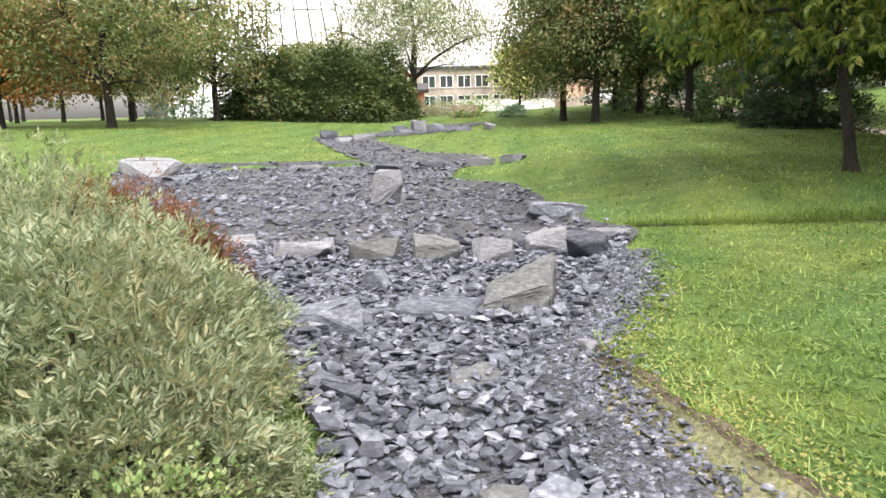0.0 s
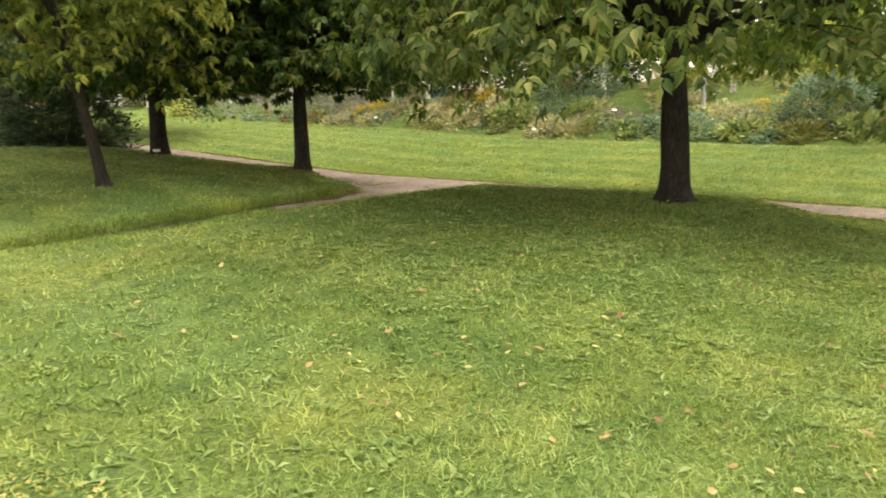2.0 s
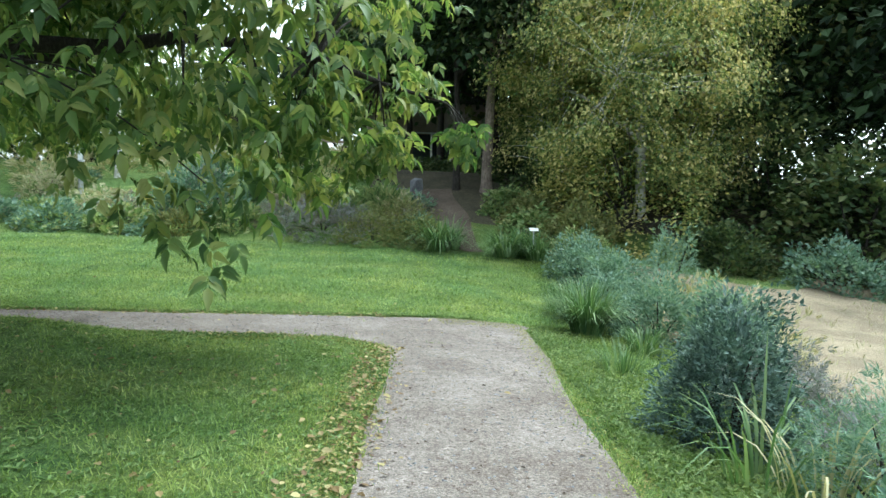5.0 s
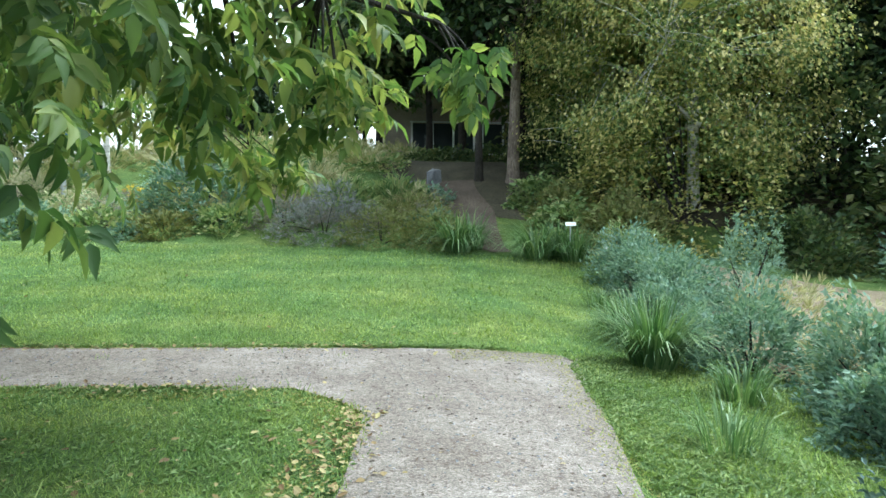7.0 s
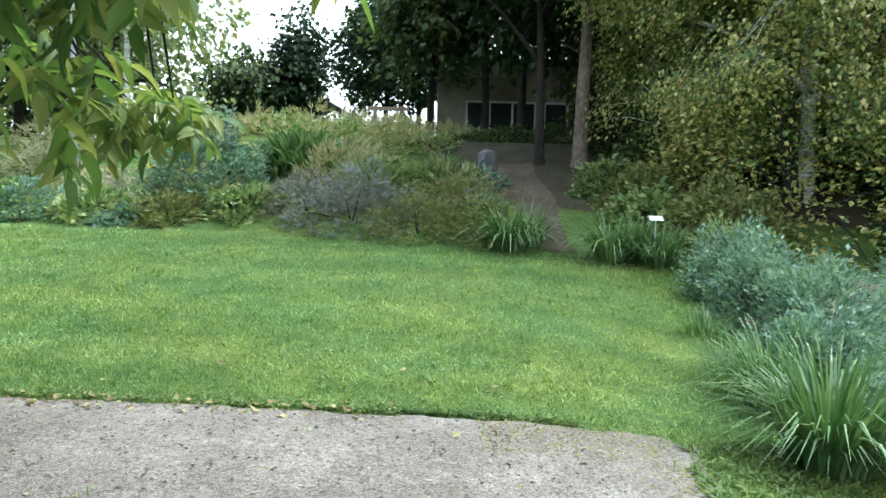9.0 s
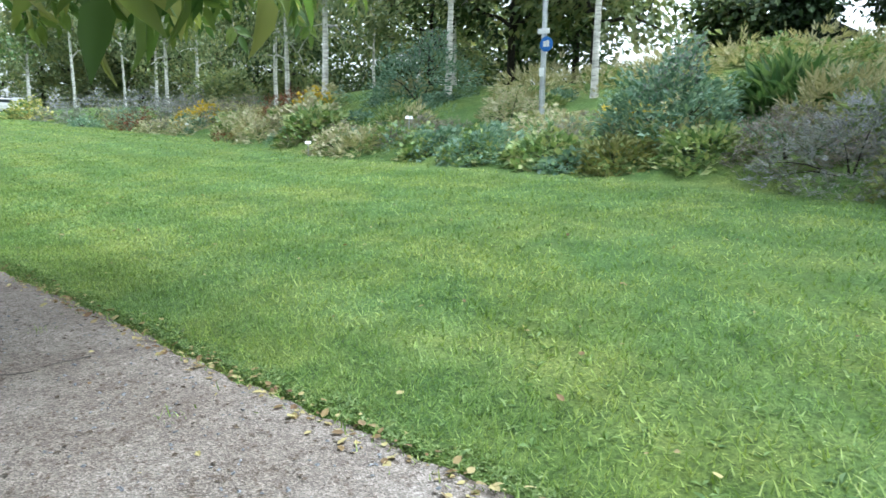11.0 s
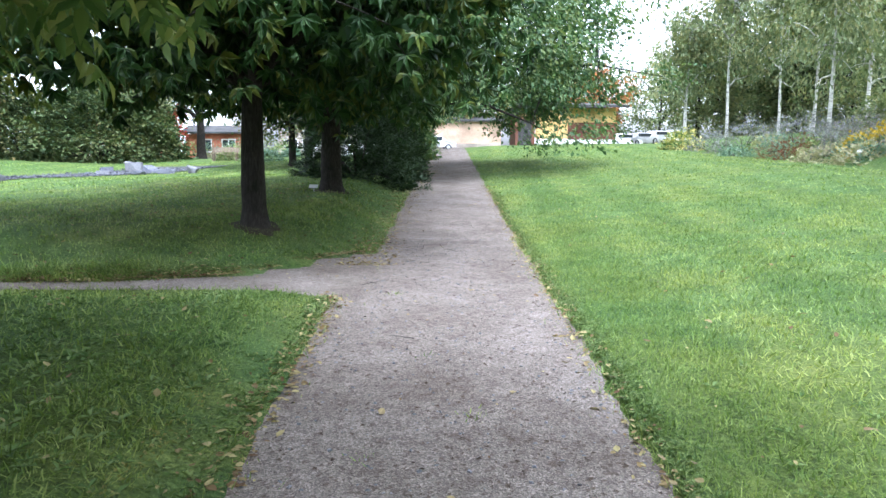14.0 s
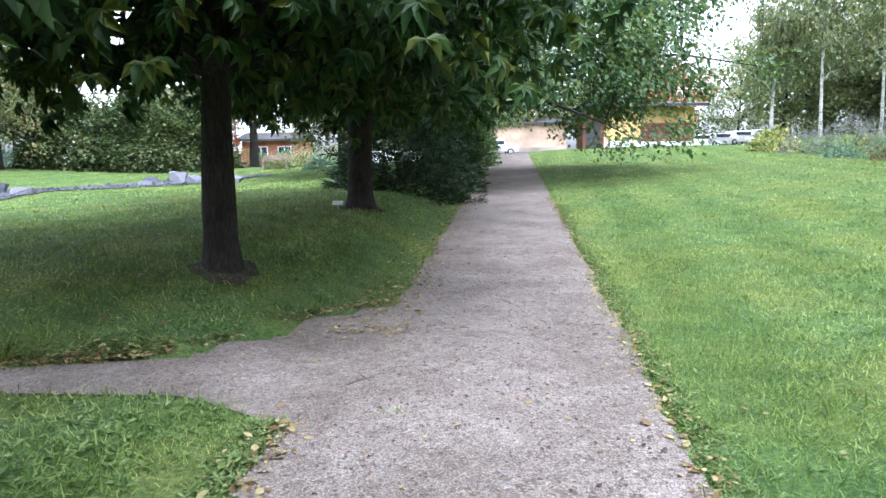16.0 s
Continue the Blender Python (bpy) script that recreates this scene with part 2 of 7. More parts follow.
def slate(name, dark, mid, light, rough=0.62, vary=1.0):
    """Split slate: each stone its own grey, grain along the bed."""
    def build(nt, n, l, p):
        a, b = noisy(nt, 14, 6, 0.7, stretch=(1, 1, 3)), noisy(nt, 2.2, 3)
        r = ramp(nt, [(0.28, dark), (0.5, mid), (0.74, light)])
        l.new(a.outputs[0], r.inputs[0])
        g, o = n.new("ShaderNodeNewGeometry"), n.new("ShaderNodeObjectInfo")
        add = n.new("ShaderNodeMath")
        add.operation = "ADD"
        l.new(g.outputs["Random Per Island"], add.inputs[0])
        l.new(o.outputs["Random"], add.inputs[1])
        fr = n.new("ShaderNodeMath")
        fr.operation = "FRACT"
        l.new(add.outputs[0], fr.inputs[0])
        # grey differs by stone; the palest tones are raised to stand in for highlights
        s = ramp(nt, [(p, tuple(1 + (c - 1) * vary for c in k)) for p, k in ((0.0, (0.36, 0.36, 0.39)), (0.45, (0.9, 0.9, 0.95)), (0.85, (1.45, 1.44, 1.45)), (1.0, (2.1, 2.05, 2.0)))])
        l.new(fr.outputs[0], s.inputs[0])
        l.new(mixed(nt, "MULTIPLY", 1.0, r.outputs[0], s.outputs[0]), p.inputs["Base Color"])
        p.inputs["Roughness"].default_value, p.inputs["Specular IOR Level"].default_value = rough, 0.32
        bump(nt, a.outputs[0], 0.5, 0.012, p)
    return material(name, build)


SLATE = slate("split_slate", (0.028, 0.031, 0.042), (0.084, 0.090, 0.113), (0.21, 0.22, 0.255))
BOULDER = slate("boulder_stone", (0.070, 0.073, 0.083), (0.155, 0.160, 0.176), (0.27, 0.276, 0.292), 0.75, 0.35)
LICHEN = slate("lichen_stone", (0.042, 0.045, 0.050), (0.095, 0.100, 0.104), (0.185, 0.19, 0.188), 0.85, 0.3)

BLADE = leafy("grass_blades", [(0.070, 0.120, 0.026), (0.136, 0.206, 0.052), (0.204, 0.284, 0.084), (0.285, 0.350, 0.132)], 0.40, 0.5, 0.25, 0.4, 0.9, 0.75)
WEED = leafy("lawn_weeds", [(0.060, 0.118, 0.028), (0.115, 0.190, 0.055), (0.20, 0.275, 0.11)], 0.3, 0.55, 0.3)
LINDEN = leafy("linden_leaves", [(0.030, 0.072, 0.030), (0.062, 0.125, 0.052), (0.105, 0.180, 0.078), (0.15, 0.20, 0.07)], 0.4, 0.5, 0.35, 0.6)
EDGE_WEED = leafy("edge_weeds", [(0.060, 0.110, 0.028), (0.115, 0.180, 0.050), (0.20, 0.265, 0.095)], 0.3, 0.5, 0.35)
ELDER = leafy("box_elder_leaves", [(0.046, 0.096, 0.030), (0.090, 0.156, 0.046), (0.150, 0.218, 0.068), (0.26, 0.29, 0.10)], 0.5, 0.5, 0.3, 0.5)
# for the young elder: yellower than ELDER, and lightened against its crown's own shade
ELDER_LIFTED = leafy("lifted_elder_leaves", [(0.085, 0.135, 0.036), (0.150, 0.205, 0.055), (0.225, 0.265, 0.075), (0.32, 0.32, 0.10)], 0.55, 0.5, 0.3, 0.5)
CHESTNUT = leafy("chestnut_leaves", [(0.012, 0.036, 0.010), (0.026, 0.066, 0.016), (0.045, 0.098, 0.024), (0.10, 0.12, 0.02)], 0.18, 0.5, 0.3, 0.6)
MAPLE = leafy("maple_leaves", [(0.055, 0.092, 0.034), (0.098, 0.140, 0.052), (0.150, 0.172, 0.068), (0.235, 0.170, 0.085)], 0.4, 0.55, 0.3, 0.35)
ORANGE = leafy("orange_leaves", [(0.16, 0.09, 0.03), (0.32, 0.13, 0.04), (0.42, 0.16, 0.06), (0.20, 0.16, 0.05)], 0.35, 0.55, 0.3, 0.5)
WILLOW = leafy("grey_willow_leaves", [(0.09, 0.12, 0.060), (0.18, 0.222, 0.135), (0.30, 0.34, 0.24), (0.24, 0.225, 0.12)], 0.3, 0.6, 0.3, 1.2)
DUSKY = leafy("dusky_blue_leaves", [(0.030, 0.060, 0.050), (0.060, 0.110, 0.095), (0.105, 0.165, 0.150), (0.15, 0.22, 0.19)], 0.25, 0.55, 0.35, 1.2)
SAGE = leafy("grey_green_leaves", [(0.075, 0.145, 0.100), (0.130, 0.222, 0.170), (0.22, 0.315, 0.265), (0.165, 0.25, 0.15)], 0.32, 0.6, 0.3, 0.9)
BIRCH = leafy("birch_leaves", [(0.105, 0.150, 0.072), (0.160, 0.212, 0.110), (0.215, 0.262, 0.140), (0.28, 0.28, 0.13)], 0.45, 0.5, 0.35, 0.3)
YELLOWING = leafy("yellowing_leaves", [(0.070, 0.125, 0.042), (0.18, 0.245, 0.085), (0.36, 0.37, 0.13), (0.68, 0.60, 0.30)], 0.45, 0.5, 0.35, 0.6)
DARK = leafy("dark_needles", [(0.010, 0.022, 0.010), (0.020, 0.042, 0.016), (0.036, 0.066, 0.024)], 0.15, 0.6, 0.25, 0.5)
FOREST = leafy("dark_forest_leaves", [(0.024, 0.045, 0.018), (0.050, 0.085, 0.033), (0.088, 0.125, 0.048), (0.13, 0.14, 0.058)], 0.3, 0.6, 0.25, 0.3)
HERB = leafy("herb_leaves", [(0.085, 0.15, 0.05), (0.16, 0.24, 0.09), (0.24, 0.31, 0.13), (0.33, 0.34, 0.17)], 0.3, 0.6, 0.3, 0.7)
MOSSY = leafy("yellow_moss", [(0.14, 0.17, 0.045), (0.21, 0.22, 0.07), (0.30, 0.27, 0.12)], 0.2, 0.8, 0.1, 1.2)
PALE = leafy("pale_flower_heads", [(0.24, 0.28, 0.14), (0.37, 0.37, 0.24), (0.46, 0.41, 0.33), (0.30, 0.34, 0.16)], 0.25, 0.7, 0.2, 0.9)
HEATHER = leafy("heather_purple", [(0.14, 0.15, 0.105), (0.20, 0.185, 0.175), (0.26, 0.22, 0.235), (0.18, 0.21, 0.12)], 0.2, 0.8, 0.15, 0.9)
LAVENDER = leafy("lavender_grey", [(0.12, 0.145, 0.12), (0.19, 0.20, 0.21), (0.26, 0.26, 0.31), (0.16, 0.19, 0.12)], 0.2, 0.7, 0.2, 0.9)
BROWNISH = leafy("brown_green_shrub", [(0.085, 0.105, 0.036), (0.15, 0.17, 0.06), (0.22, 0.22, 0.09), (0.14, 0.185, 0.06)], 0.25, 0.65, 0.2, 0.8)
RUST = leafy("rust_brown_leaves", [(0.07, 0.028, 0.018), (0.14, 0.055, 0.035), (0.22, 0.10, 0.06), (0.12, 0.08, 0.03)], 0.25, 0.65, 0.2, 0.8)
GOLD = leafy("golden_flowers", [(0.42, 0.30, 0.03), (0.55, 0.40, 0.05), (0.20, 0.20, 0.04)], 0.3, 0.6, 0.2)
RED = leafy("red_leaves", [(0.25, 0.03, 0.025), (0.38, 0.06, 0.045), (0.2, 0.08, 0.03)], 0.3, 0.6, 0.3)
STRAP = leafy("strap_leaves", [(0.050, 0.112, 0.036), (0.105, 0.188, 0.068), (0.20, 0.275, 0.125)], 0.3, 0.45, 0.4)
SEEDY = leafy("dry_grass_stalks", [(0.22, 0.23, 0.11), (0.36, 0.34, 0.20), (0.46, 0.43, 0.28), (0.20, 0.24, 0.10)], 0.25, 0.8, 0.15, 0.5)
FALLEN = leafy("fallen_leaves", [(0.12, 0.072, 0.038), (0.22, 0.165, 0.075), (0.35, 0.31, 0.15), (0.15, 0.10, 0.055)], 0.15, 0.7, 0.25, 3.0)

# ---- making meshes ----
def mesh_np(name, V, F):
    """A mesh from arrays of corners (n, 3) and faces (m, k)."""
    me = bpy.data.meshes.new(name)
    V, F = np.asarray(V, np.float32), np.asarray(F, np.int32)
    m, k = F.shape
    me.vertices.add(len(V))
    me.vertices.foreach_set("co", V.ravel())
    me.loops.add(m * k)
    me.loops.foreach_set("vertex_index", F.ravel())
    me.polygons.add(m)
    me.polygons.foreach_set("loop_start", np.arange(m, dtype=np.int32) * k)
    me.update(calc_edges=True)
    return me


def piece(name, V, F, mat, parent=None, label="", smooth=False):
    """One mesh object under a thing or a part."""
    me = mesh_np(name, V, F)
    me.materials.append(mat)
    me.polygons.foreach_set("use_smooth", np.full(len(me.polygons), smooth, bool))
    ob = new(name, me)
    ob.parent = parent
    return tagged(ob, label) if label else ob


def part(name, bm, mat, parent=None, label="", smooth=False):
    """A bmesh as one mesh object under a thing or a part."""
    me = bpy.data.meshes.new(name)
    bm.normal_update()
    bm.to_mesh(me)
    bm.free()
    me.materials.append(mat)
    if smooth:
        me.polygons.foreach_set("use_smooth", np.ones(len(me.polygons), bool))
    ob = new(name, me)
    ob.parent = parent
    return tagged(ob, label) if label else ob


def thing(name, label, category, x=0.0, y=0.0, z=None, group=""):
    """An Empty at a thing's base, that parents its parts."""
    ob = new(name)
    ob.empty_display_size = 0.2
    ob.location = (x, y, float(land(x, y)) if z is None else z)
    return tagged(ob, label, category, group)


def joined(pieces):
    """Joins arrays of corners and faces into one pair."""
    Vs, Fs, n = [], [], 0
    for V, F in pieces:
        Vs.append(V)
        Fs.append(np.asarray(F) + n)
        n += len(V)
    return np.concatenate(Vs), np.concatenate(Fs)


def turns(yaw, pitch, roll):
    """Rotation matrices (n, 3, 3): about z after x after y."""
    cz, sz, cx, sx, cy, sy = np.cos(yaw), np.sin(yaw), np.cos(pitch), np.sin(pitch), np.cos(roll), np.sin(roll)
    o, i = np.zeros_like(cz), np.ones_like(cz)
    def stack(*rows):
        return np.stack([np.stack(r, -1) for r in rows], -2)
    Z, X, Y = stack((cz, -sz, o), (sz, cz, o), (o, o, i)), stack((i, o, o), (o, cx, -sx), (o, sx, cx)), stack((cy, o, sy), (o, i, o), (-sy, o, cy))
    return Z @ X @ Y


def scatter(TV, TF, P, Rm, s):
    """Copies of a small shape at the places P, turned and scaled, as one pair of arrays."""
    n, v = len(P), len(TV)
    s = np.asarray(s, float)
    T = TV[None] * (s[:, None, None] if s.ndim == 1 else s[:, None, :])
    V = P[:, None] + np.einsum("nij,nvj->nvi", Rm, T)
    F = TF[None] + (np.arange(n) * v)[:, None, None]
    return V.reshape(-1, 3), F.reshape(-1, TF.shape[1])


def sheet(name, xs, ys, lift, mat, label, category):
    """A piece of ground that follows the land, on the grid of xs (rows by y) and ys."""
    n, k = xs.shape
    Y = np.repeat(ys[:, None], k, 1)
    V = np.stack([xs, Y, land(xs, Y) + lift], -1).reshape(-1, 3)
    i = np.arange(n * k).reshape(n, k)
    F = np.stack([i[:-1, :-1], i[:-1, 1:], i[1:, 1:], i[1:, :-1]], -1).reshape(-1, 4)
    ob = piece(name, V, F, mat, smooth=True)
    return tagged(ob, label, category, kind="structure")


# ---- ground, to the horizon ----
far = np.array([45, 52, 62, 78, 100, 140, 220, 400, 800, 1600])
gx = np.concatenate([-far[::-1] + 5, np.arange(-36, 0.5, 0.5), np.arange(0.5, 3.0, 0.06), np.arange(3.0, 46, 0.5), far + 5])
gy = np.concatenate([-far[::-1] + 20, np.arange(-20, 0.5, 0.5), np.arange(0.5, 12.0, 0.14), np.arange(12.0, 66, 0.5), far + 30])
sheet("ground", np.repeat(gx[None], len(gy), 0), gy, 0, LAWN, "mown green lawn with clover and weeds, gently rolling", "lawn")

# gravel paths: one from the west, one running north
py = np.concatenate([np.arange(-3.95, -2.5, 0.1), np.arange(-2.4, 20, 0.1), np.arange(20, 75, 0.35)])
wob = 0.025 * np.sin(py * 2.1) + 0.03 * np.sin(py * 5.3 + 1) + 0.02 * np.sin(py * 13.1) + 0.012 * np.sin(py * 23.7 + 2)
left, right = np.maximum(path_west(py), 12.6 - (py + 3.5) / 0.42 * 1.6) - 0.02 + wob, path_east(py) + 0.03 * np.sin(py * 1.7 + 2) + 0.02 * np.sin(py * 8.3) + 0.018 * np.sin(py * 17.9 + 1) - 0.3 * sm(-3.75, -3.95, py)
sheet("path_north", left[:, None] + (right - left)[:, None] * np.linspace(0, 1, 7)[None], py, 0.014, GRAVEL, "straight grey-brown gravel path between lawns", "path")


def path_edge(x):
    """North edge of the gravel path from the west."""
    return -0.11 - 0.133 * x


wx = np.arange(-16, 14.2, 0.3)
wide = 1.62 + 0.2 * sm(9, 12.5, wx) + 0.1 * sm(12.5, 14, wx)
top = path_edge(wx) + 0.022 * np.sin(wx * 2.3) + 1.0 * sm(11.3, 13.0, wx) ** 2
wy = np.linspace(0, 1, 7)
WX = np.repeat(wx[:, None], 7, 1)
WY = (path_edge(wx) - wide)[:, None] + (top - path_edge(wx) + wide)[:, None] * wy[None]
V = np.stack([WX, WY, land(WX, WY) + 0.018], -1).reshape(-1, 3)
gi = np.arange(WX.size).reshape(WX.shape)
tagged(piece("path_west", V, np.stack([gi[:-1, :-1], gi[1:, :-1], gi[1:, 1:], gi[:-1, 1:]], -1).reshape(-1, 4), GRAVEL, smooth=True),
       "pale gravel garden path with grassy edges", "path", kind="structure")

# side track: a wedge of gravel that thins out westwards
sx = np.arange(8.6, 13.9, 0.25)
s0, s1 = track_y(sx), bank_y(sx) - 0.02
SX, SY = np.repeat(sx[:, None], 5, 1), s0[:, None] + (s1 - s0)[:, None] * np.linspace(0, 1, 5)[None]
V = np.stack([SX, SY, land(SX, SY) + 0.010], -1).reshape(-1, 3)
gi = np.arange(SX.size).reshape(SX.shape)
tagged(piece("path_side", V, np.stack([gi[:-1, :-1], gi[1:, :-1], gi[1:, 1:], gi[:-1, 1:]], -1).reshape(-1, 4), GRAVEL, smooth=True),
       "short gravel side track running into the grass", "path", kind="structure")

# dry stream bed
by = np.concatenate([np.arange(0.7, 12, 0.1), np.arange(12, 44.2, 0.3)])
b0, b1 = bed_left(by) + 0.1 * np.sin(by * 2.7), bed_right(by) + 0.08 * np.sin(by * 3.1)
sheet("stream_bed", b0[:, None] + (b1 - b0)[:, None] * np.linspace(0, 1, 33)[None], by, 0.036, SHADED_GRIT, "dry stream bed of dark slate grit, deepened as shade between chips", "stream bed")

# worn mossy strip beside the bed, where the grass has gone
my = np.arange(0.9, 5.6, 0.12)
mw = np.maximum(turf_x(my) - bed_right(my), 0.0) * sm(4.9, 4.3, my) + 0.02
sheet("worn_edge", (bed_right(my) - 0.12)[:, None] + (mw + 0.12)[:, None] * np.linspace(0, 1, 7)[None], my, 0.016, MOSS_GROUND, "yellowed mossy strip with gravel beside the bed", "bare ground")

# cut face of the turf above the worn strip
cy_ = np.arange(0.8, 4.5, 0.06)
cx_ = turf_x(cy_) + 0.02 * np.sin(cy_ * 9) + 0.012 * np.sin(cy_ * 23)
sheet("turf_cut", cx_[:, None] + np.linspace(-0.05, 0.055, 5)[None], cy_, 0.021, SOIL, "dark earth face of a cut turf edge", "bank")

# bare earth lip along the foot of the grass bank
lx = np.arange(2.6, 10.4, 0.2)
lw = 0.014 + 0.012 * np.sin(lx * 3.1) ** 2
LX = np.repeat(lx[:, None], 3, 1)
LY = bank_y(lx)[:, None] + np.stack([-lw, 0 * lw + 0.02, lw + 0.05], -1) + 0.05 * np.sin(lx * 1.7)[:, None]
V = np.stack([LX, LY, land(LX, LY) + 0.022], -1).reshape(-1, 3)
gi = np.arange(LX.size).reshape(LX.shape)
tagged(piece("bank_lip", V, np.stack([gi[:-1, :-1], gi[1:, :-1], gi[1:, 1:], gi[:-1, 1:]], -1).reshape(-1, 4), SOIL, smooth=True),
       "thin lip of bare earth along a low grass bank", "bank", kind="structure")

# worn earth trail up the slope, and the stubble field
ty = np.linspace(0, 1, 26)
TX = 22.0 + 6.5 * ty
TY = -4.55 + 0.75 * ty + 0.10 * np.sin(ty * 9)
TW = 0.24 + 0.85 * ty
V = np.concatenate([np.stack([TX, TY + TW * k, land(TX, TY + TW * k) + 0.02], -1) for k in (-1, -0.5, 0, 0.5, 1)])
gi = np.arange(V.shape[0]).reshape(5, 26)
tagged(piece("trail", V, np.stack([gi[:-1, :-1], gi[:-1, 1:], gi[1:, 1:], gi[1:, :-1]], -1).reshape(-1, 4), SOIL, smooth=True),
       "worn bare-earth trail climbing the slope", "trail", kind="structure")
wy_ = np.arange(-21.5, -1.9, 0.5)
w0 = np.where(wy_ < -6.5, 23.2 + 0.25 * np.sin(wy_ * 2), 23.0 + 1.2 * np.maximum(wy_ + 6.5, 0) + 0.2 * np.sin(wy_ * 3)) - 0.9 * np.maximum(-10 - wy_, 0)
sheet("wood_floor", w0[:, None] + (44 - w0)[:, None] * np.linspace(0, 1, 44)[None], wy_, 0.012, WOOD_FLOOR, "dark bare earth and litter under the trees", "earth")
fy = np.arange(-20, -5.9, 0.5)
f0, f1 = 5.5 + 0 * fy, 19.5 - 1.2 * np.sin(fy)
sheet("stubble_field", f0[:, None] + (f1 - f0)[:, None] * np.linspace(0, 1, 14)[None], fy, 0.02, STUBBLE, "cut field of pale dry straw stubble", "field")

# ---- growing things ----

def leaf_shape(width=0.5, fold=0.12, droop=0.15, quads=2):
    """A leaf one long along +y: one quad, or two halves folded along the rib, straight or arching."""
    if quads == 4:
        rim = [(0.5, 0.26, 0.7), (0.46, 0.55, 1.0), (0.2, 0.82, 0.6)]
        V = [(0, 0, 0), (0, 0.52, -0.25 * droop), (0, 1, -droop)]
        for side in (1, -1):
            V += [(side * width * a, q, fold * f - droop * q * q) for a, q, f in rim]
        return np.array(V), np.array([[0, 3, 4, 1], [1, 4, 5, 2], [1, 7, 6, 0], [2, 8, 7, 1]])
    if quads == 1:
        return np.array([[0, 0, 0], [width / 2, 0.45, fold], [0, 1, -droop], [-width / 2, 0.45, fold]]), np.array([[0, 1, 2, 3]])
    V = np.array([[0, 0, 0], [width / 2, 0.3, fold], [width * 0.42, 0.65, fold * 0.7], [0, 1, -droop], [-width * 0.42, 0.65, fold * 0.7], [-width / 2, 0.3, fold]])
    return V, np.array([[0, 1, 2, 3], [0, 3, 4, 5]])


def spray(n, width, spread, length, fold=0.1, droop=0.25, quads=2, palmate=False):
    """A compound leaf: leaflets along a stalk, or spread like fingers."""
    L = leaf_shape(width, fold, droop, quads)
    out = []
    for i in range(n):
        if palmate:
            a, base = (i / (n - 1) - 0.5) * spread, 0.25
        else:
            k = (i + 1) // 2
            a, base = (0 if i == 0 else (1 if i % 2 else -1) * spread), 0.75 - 0.3 * k * (1.8 / max(2, n - 2)) if i else 0.75
        size = length * (1 - 0.25 * abs(a) / max(spread, 0.1) * (1 if palmate else 0.5))
        c, s = math.cos(a), math.sin(a)
        V = np.stack([L[0][:, 0] * size * c + L[0][:, 1] * size * s, -L[0][:, 0] * size * s + L[0][:, 1] * size * c, L[0][:, 2] * size], -1)
        out.append((V + np.array([0, base, -0.08 * base]), L[1]))
    return joined(out)


def tube(points, radii, sides=7):
    """A tapered limb along points."""
    P, r = np.asarray(points, float), np.asarray(radii, float)
    d = np.gradient(P, axis=0)
    d /= np.linalg.norm(d, axis=1)[:, None] + 1e-9
    ref = np.where(np.abs(d[:, 2:3]) > 0.9, np.array([[1.0, 0, 0]]), np.array([[0, 0, 1.0]]))
    u = np.cross(d, ref)
    u /= np.linalg.norm(u, axis=1)[:, None] + 1e-9
    w = np.cross(d, u)
    a = np.linspace(0, 2 * np.pi, sides, endpoint=False)
    V = P[:, None] + r[:, None, None] * (np.cos(a)[None, :, None] * u[:, None] + np.sin(a)[None, :, None] * w[:, None])
    i = np.arange(len(P) * sides).reshape(len(P), sides)
    j = np.roll(i, -1, 1)
    F = np.stack([i[:-1], j[:-1], j[1:], i[1:]], -1).reshape(-1, 4)
    return V.reshape(-1, 3), F


def bend(a, b, sag, n=7):
    """A curved line from a to b that bows by sag upwards."""
    t = np.linspace(0, 1, n)[:, None]
    return a + (b - a) * t + np.array([0, 0, 1.0]) * sag * np.sin(t * np.pi)


def foliage(C, m, sig, shape, size, hang, rng, outward=None):
    """m leaves about each clump centre in C; hang: 0 level to 1 straight down."""
    n = len(C) * m
    P = np.repeat(C, m, 0) + rng.normal(size=(n, 3)) * np.asarray(sig)
    yaw = rng.uniform(0, 2 * np.pi, n)
    if outward is not None:
        o = P - outward
        yaw = np.arctan2(-o[:, 0], o[:, 1]) + rng.normal(size=n) * 0.9
    pitch = -hang * 1.4 + rng.normal(size=n) * 0.4
    return scatter(shape[0], shape[1], P, turns(yaw, pitch, rng.normal(size=n) * 0.45), size * rng.uniform(0.65, 1.25, n))


def crown_points(n, centre, radii, rng, low=-0.8, shell=0.45, lumps=0.22):
    """Clump centres in an uneven ellipsoid, denser towards its skin."""
    d = rng.normal(size=(n * 3, 3))
    d /= np.linalg.norm(d, axis=1)[:, None]
    d = d[d[:, 2] > low][:n]
    r = rng.uniform(shell, 1.0, len(d)) ** 0.7
    r *= 1 + lumps * np.sin(d[:, 0] * 5 + centre[0]) * np.cos(d[:, 1] * 6 + centre[1]) + lumps * 0.7 * np.sin(d[:, 2] * 9 + d[:, 0] * 4)
    return np.asarray(centre) + d * r[:, None] * np.asarray(radii)


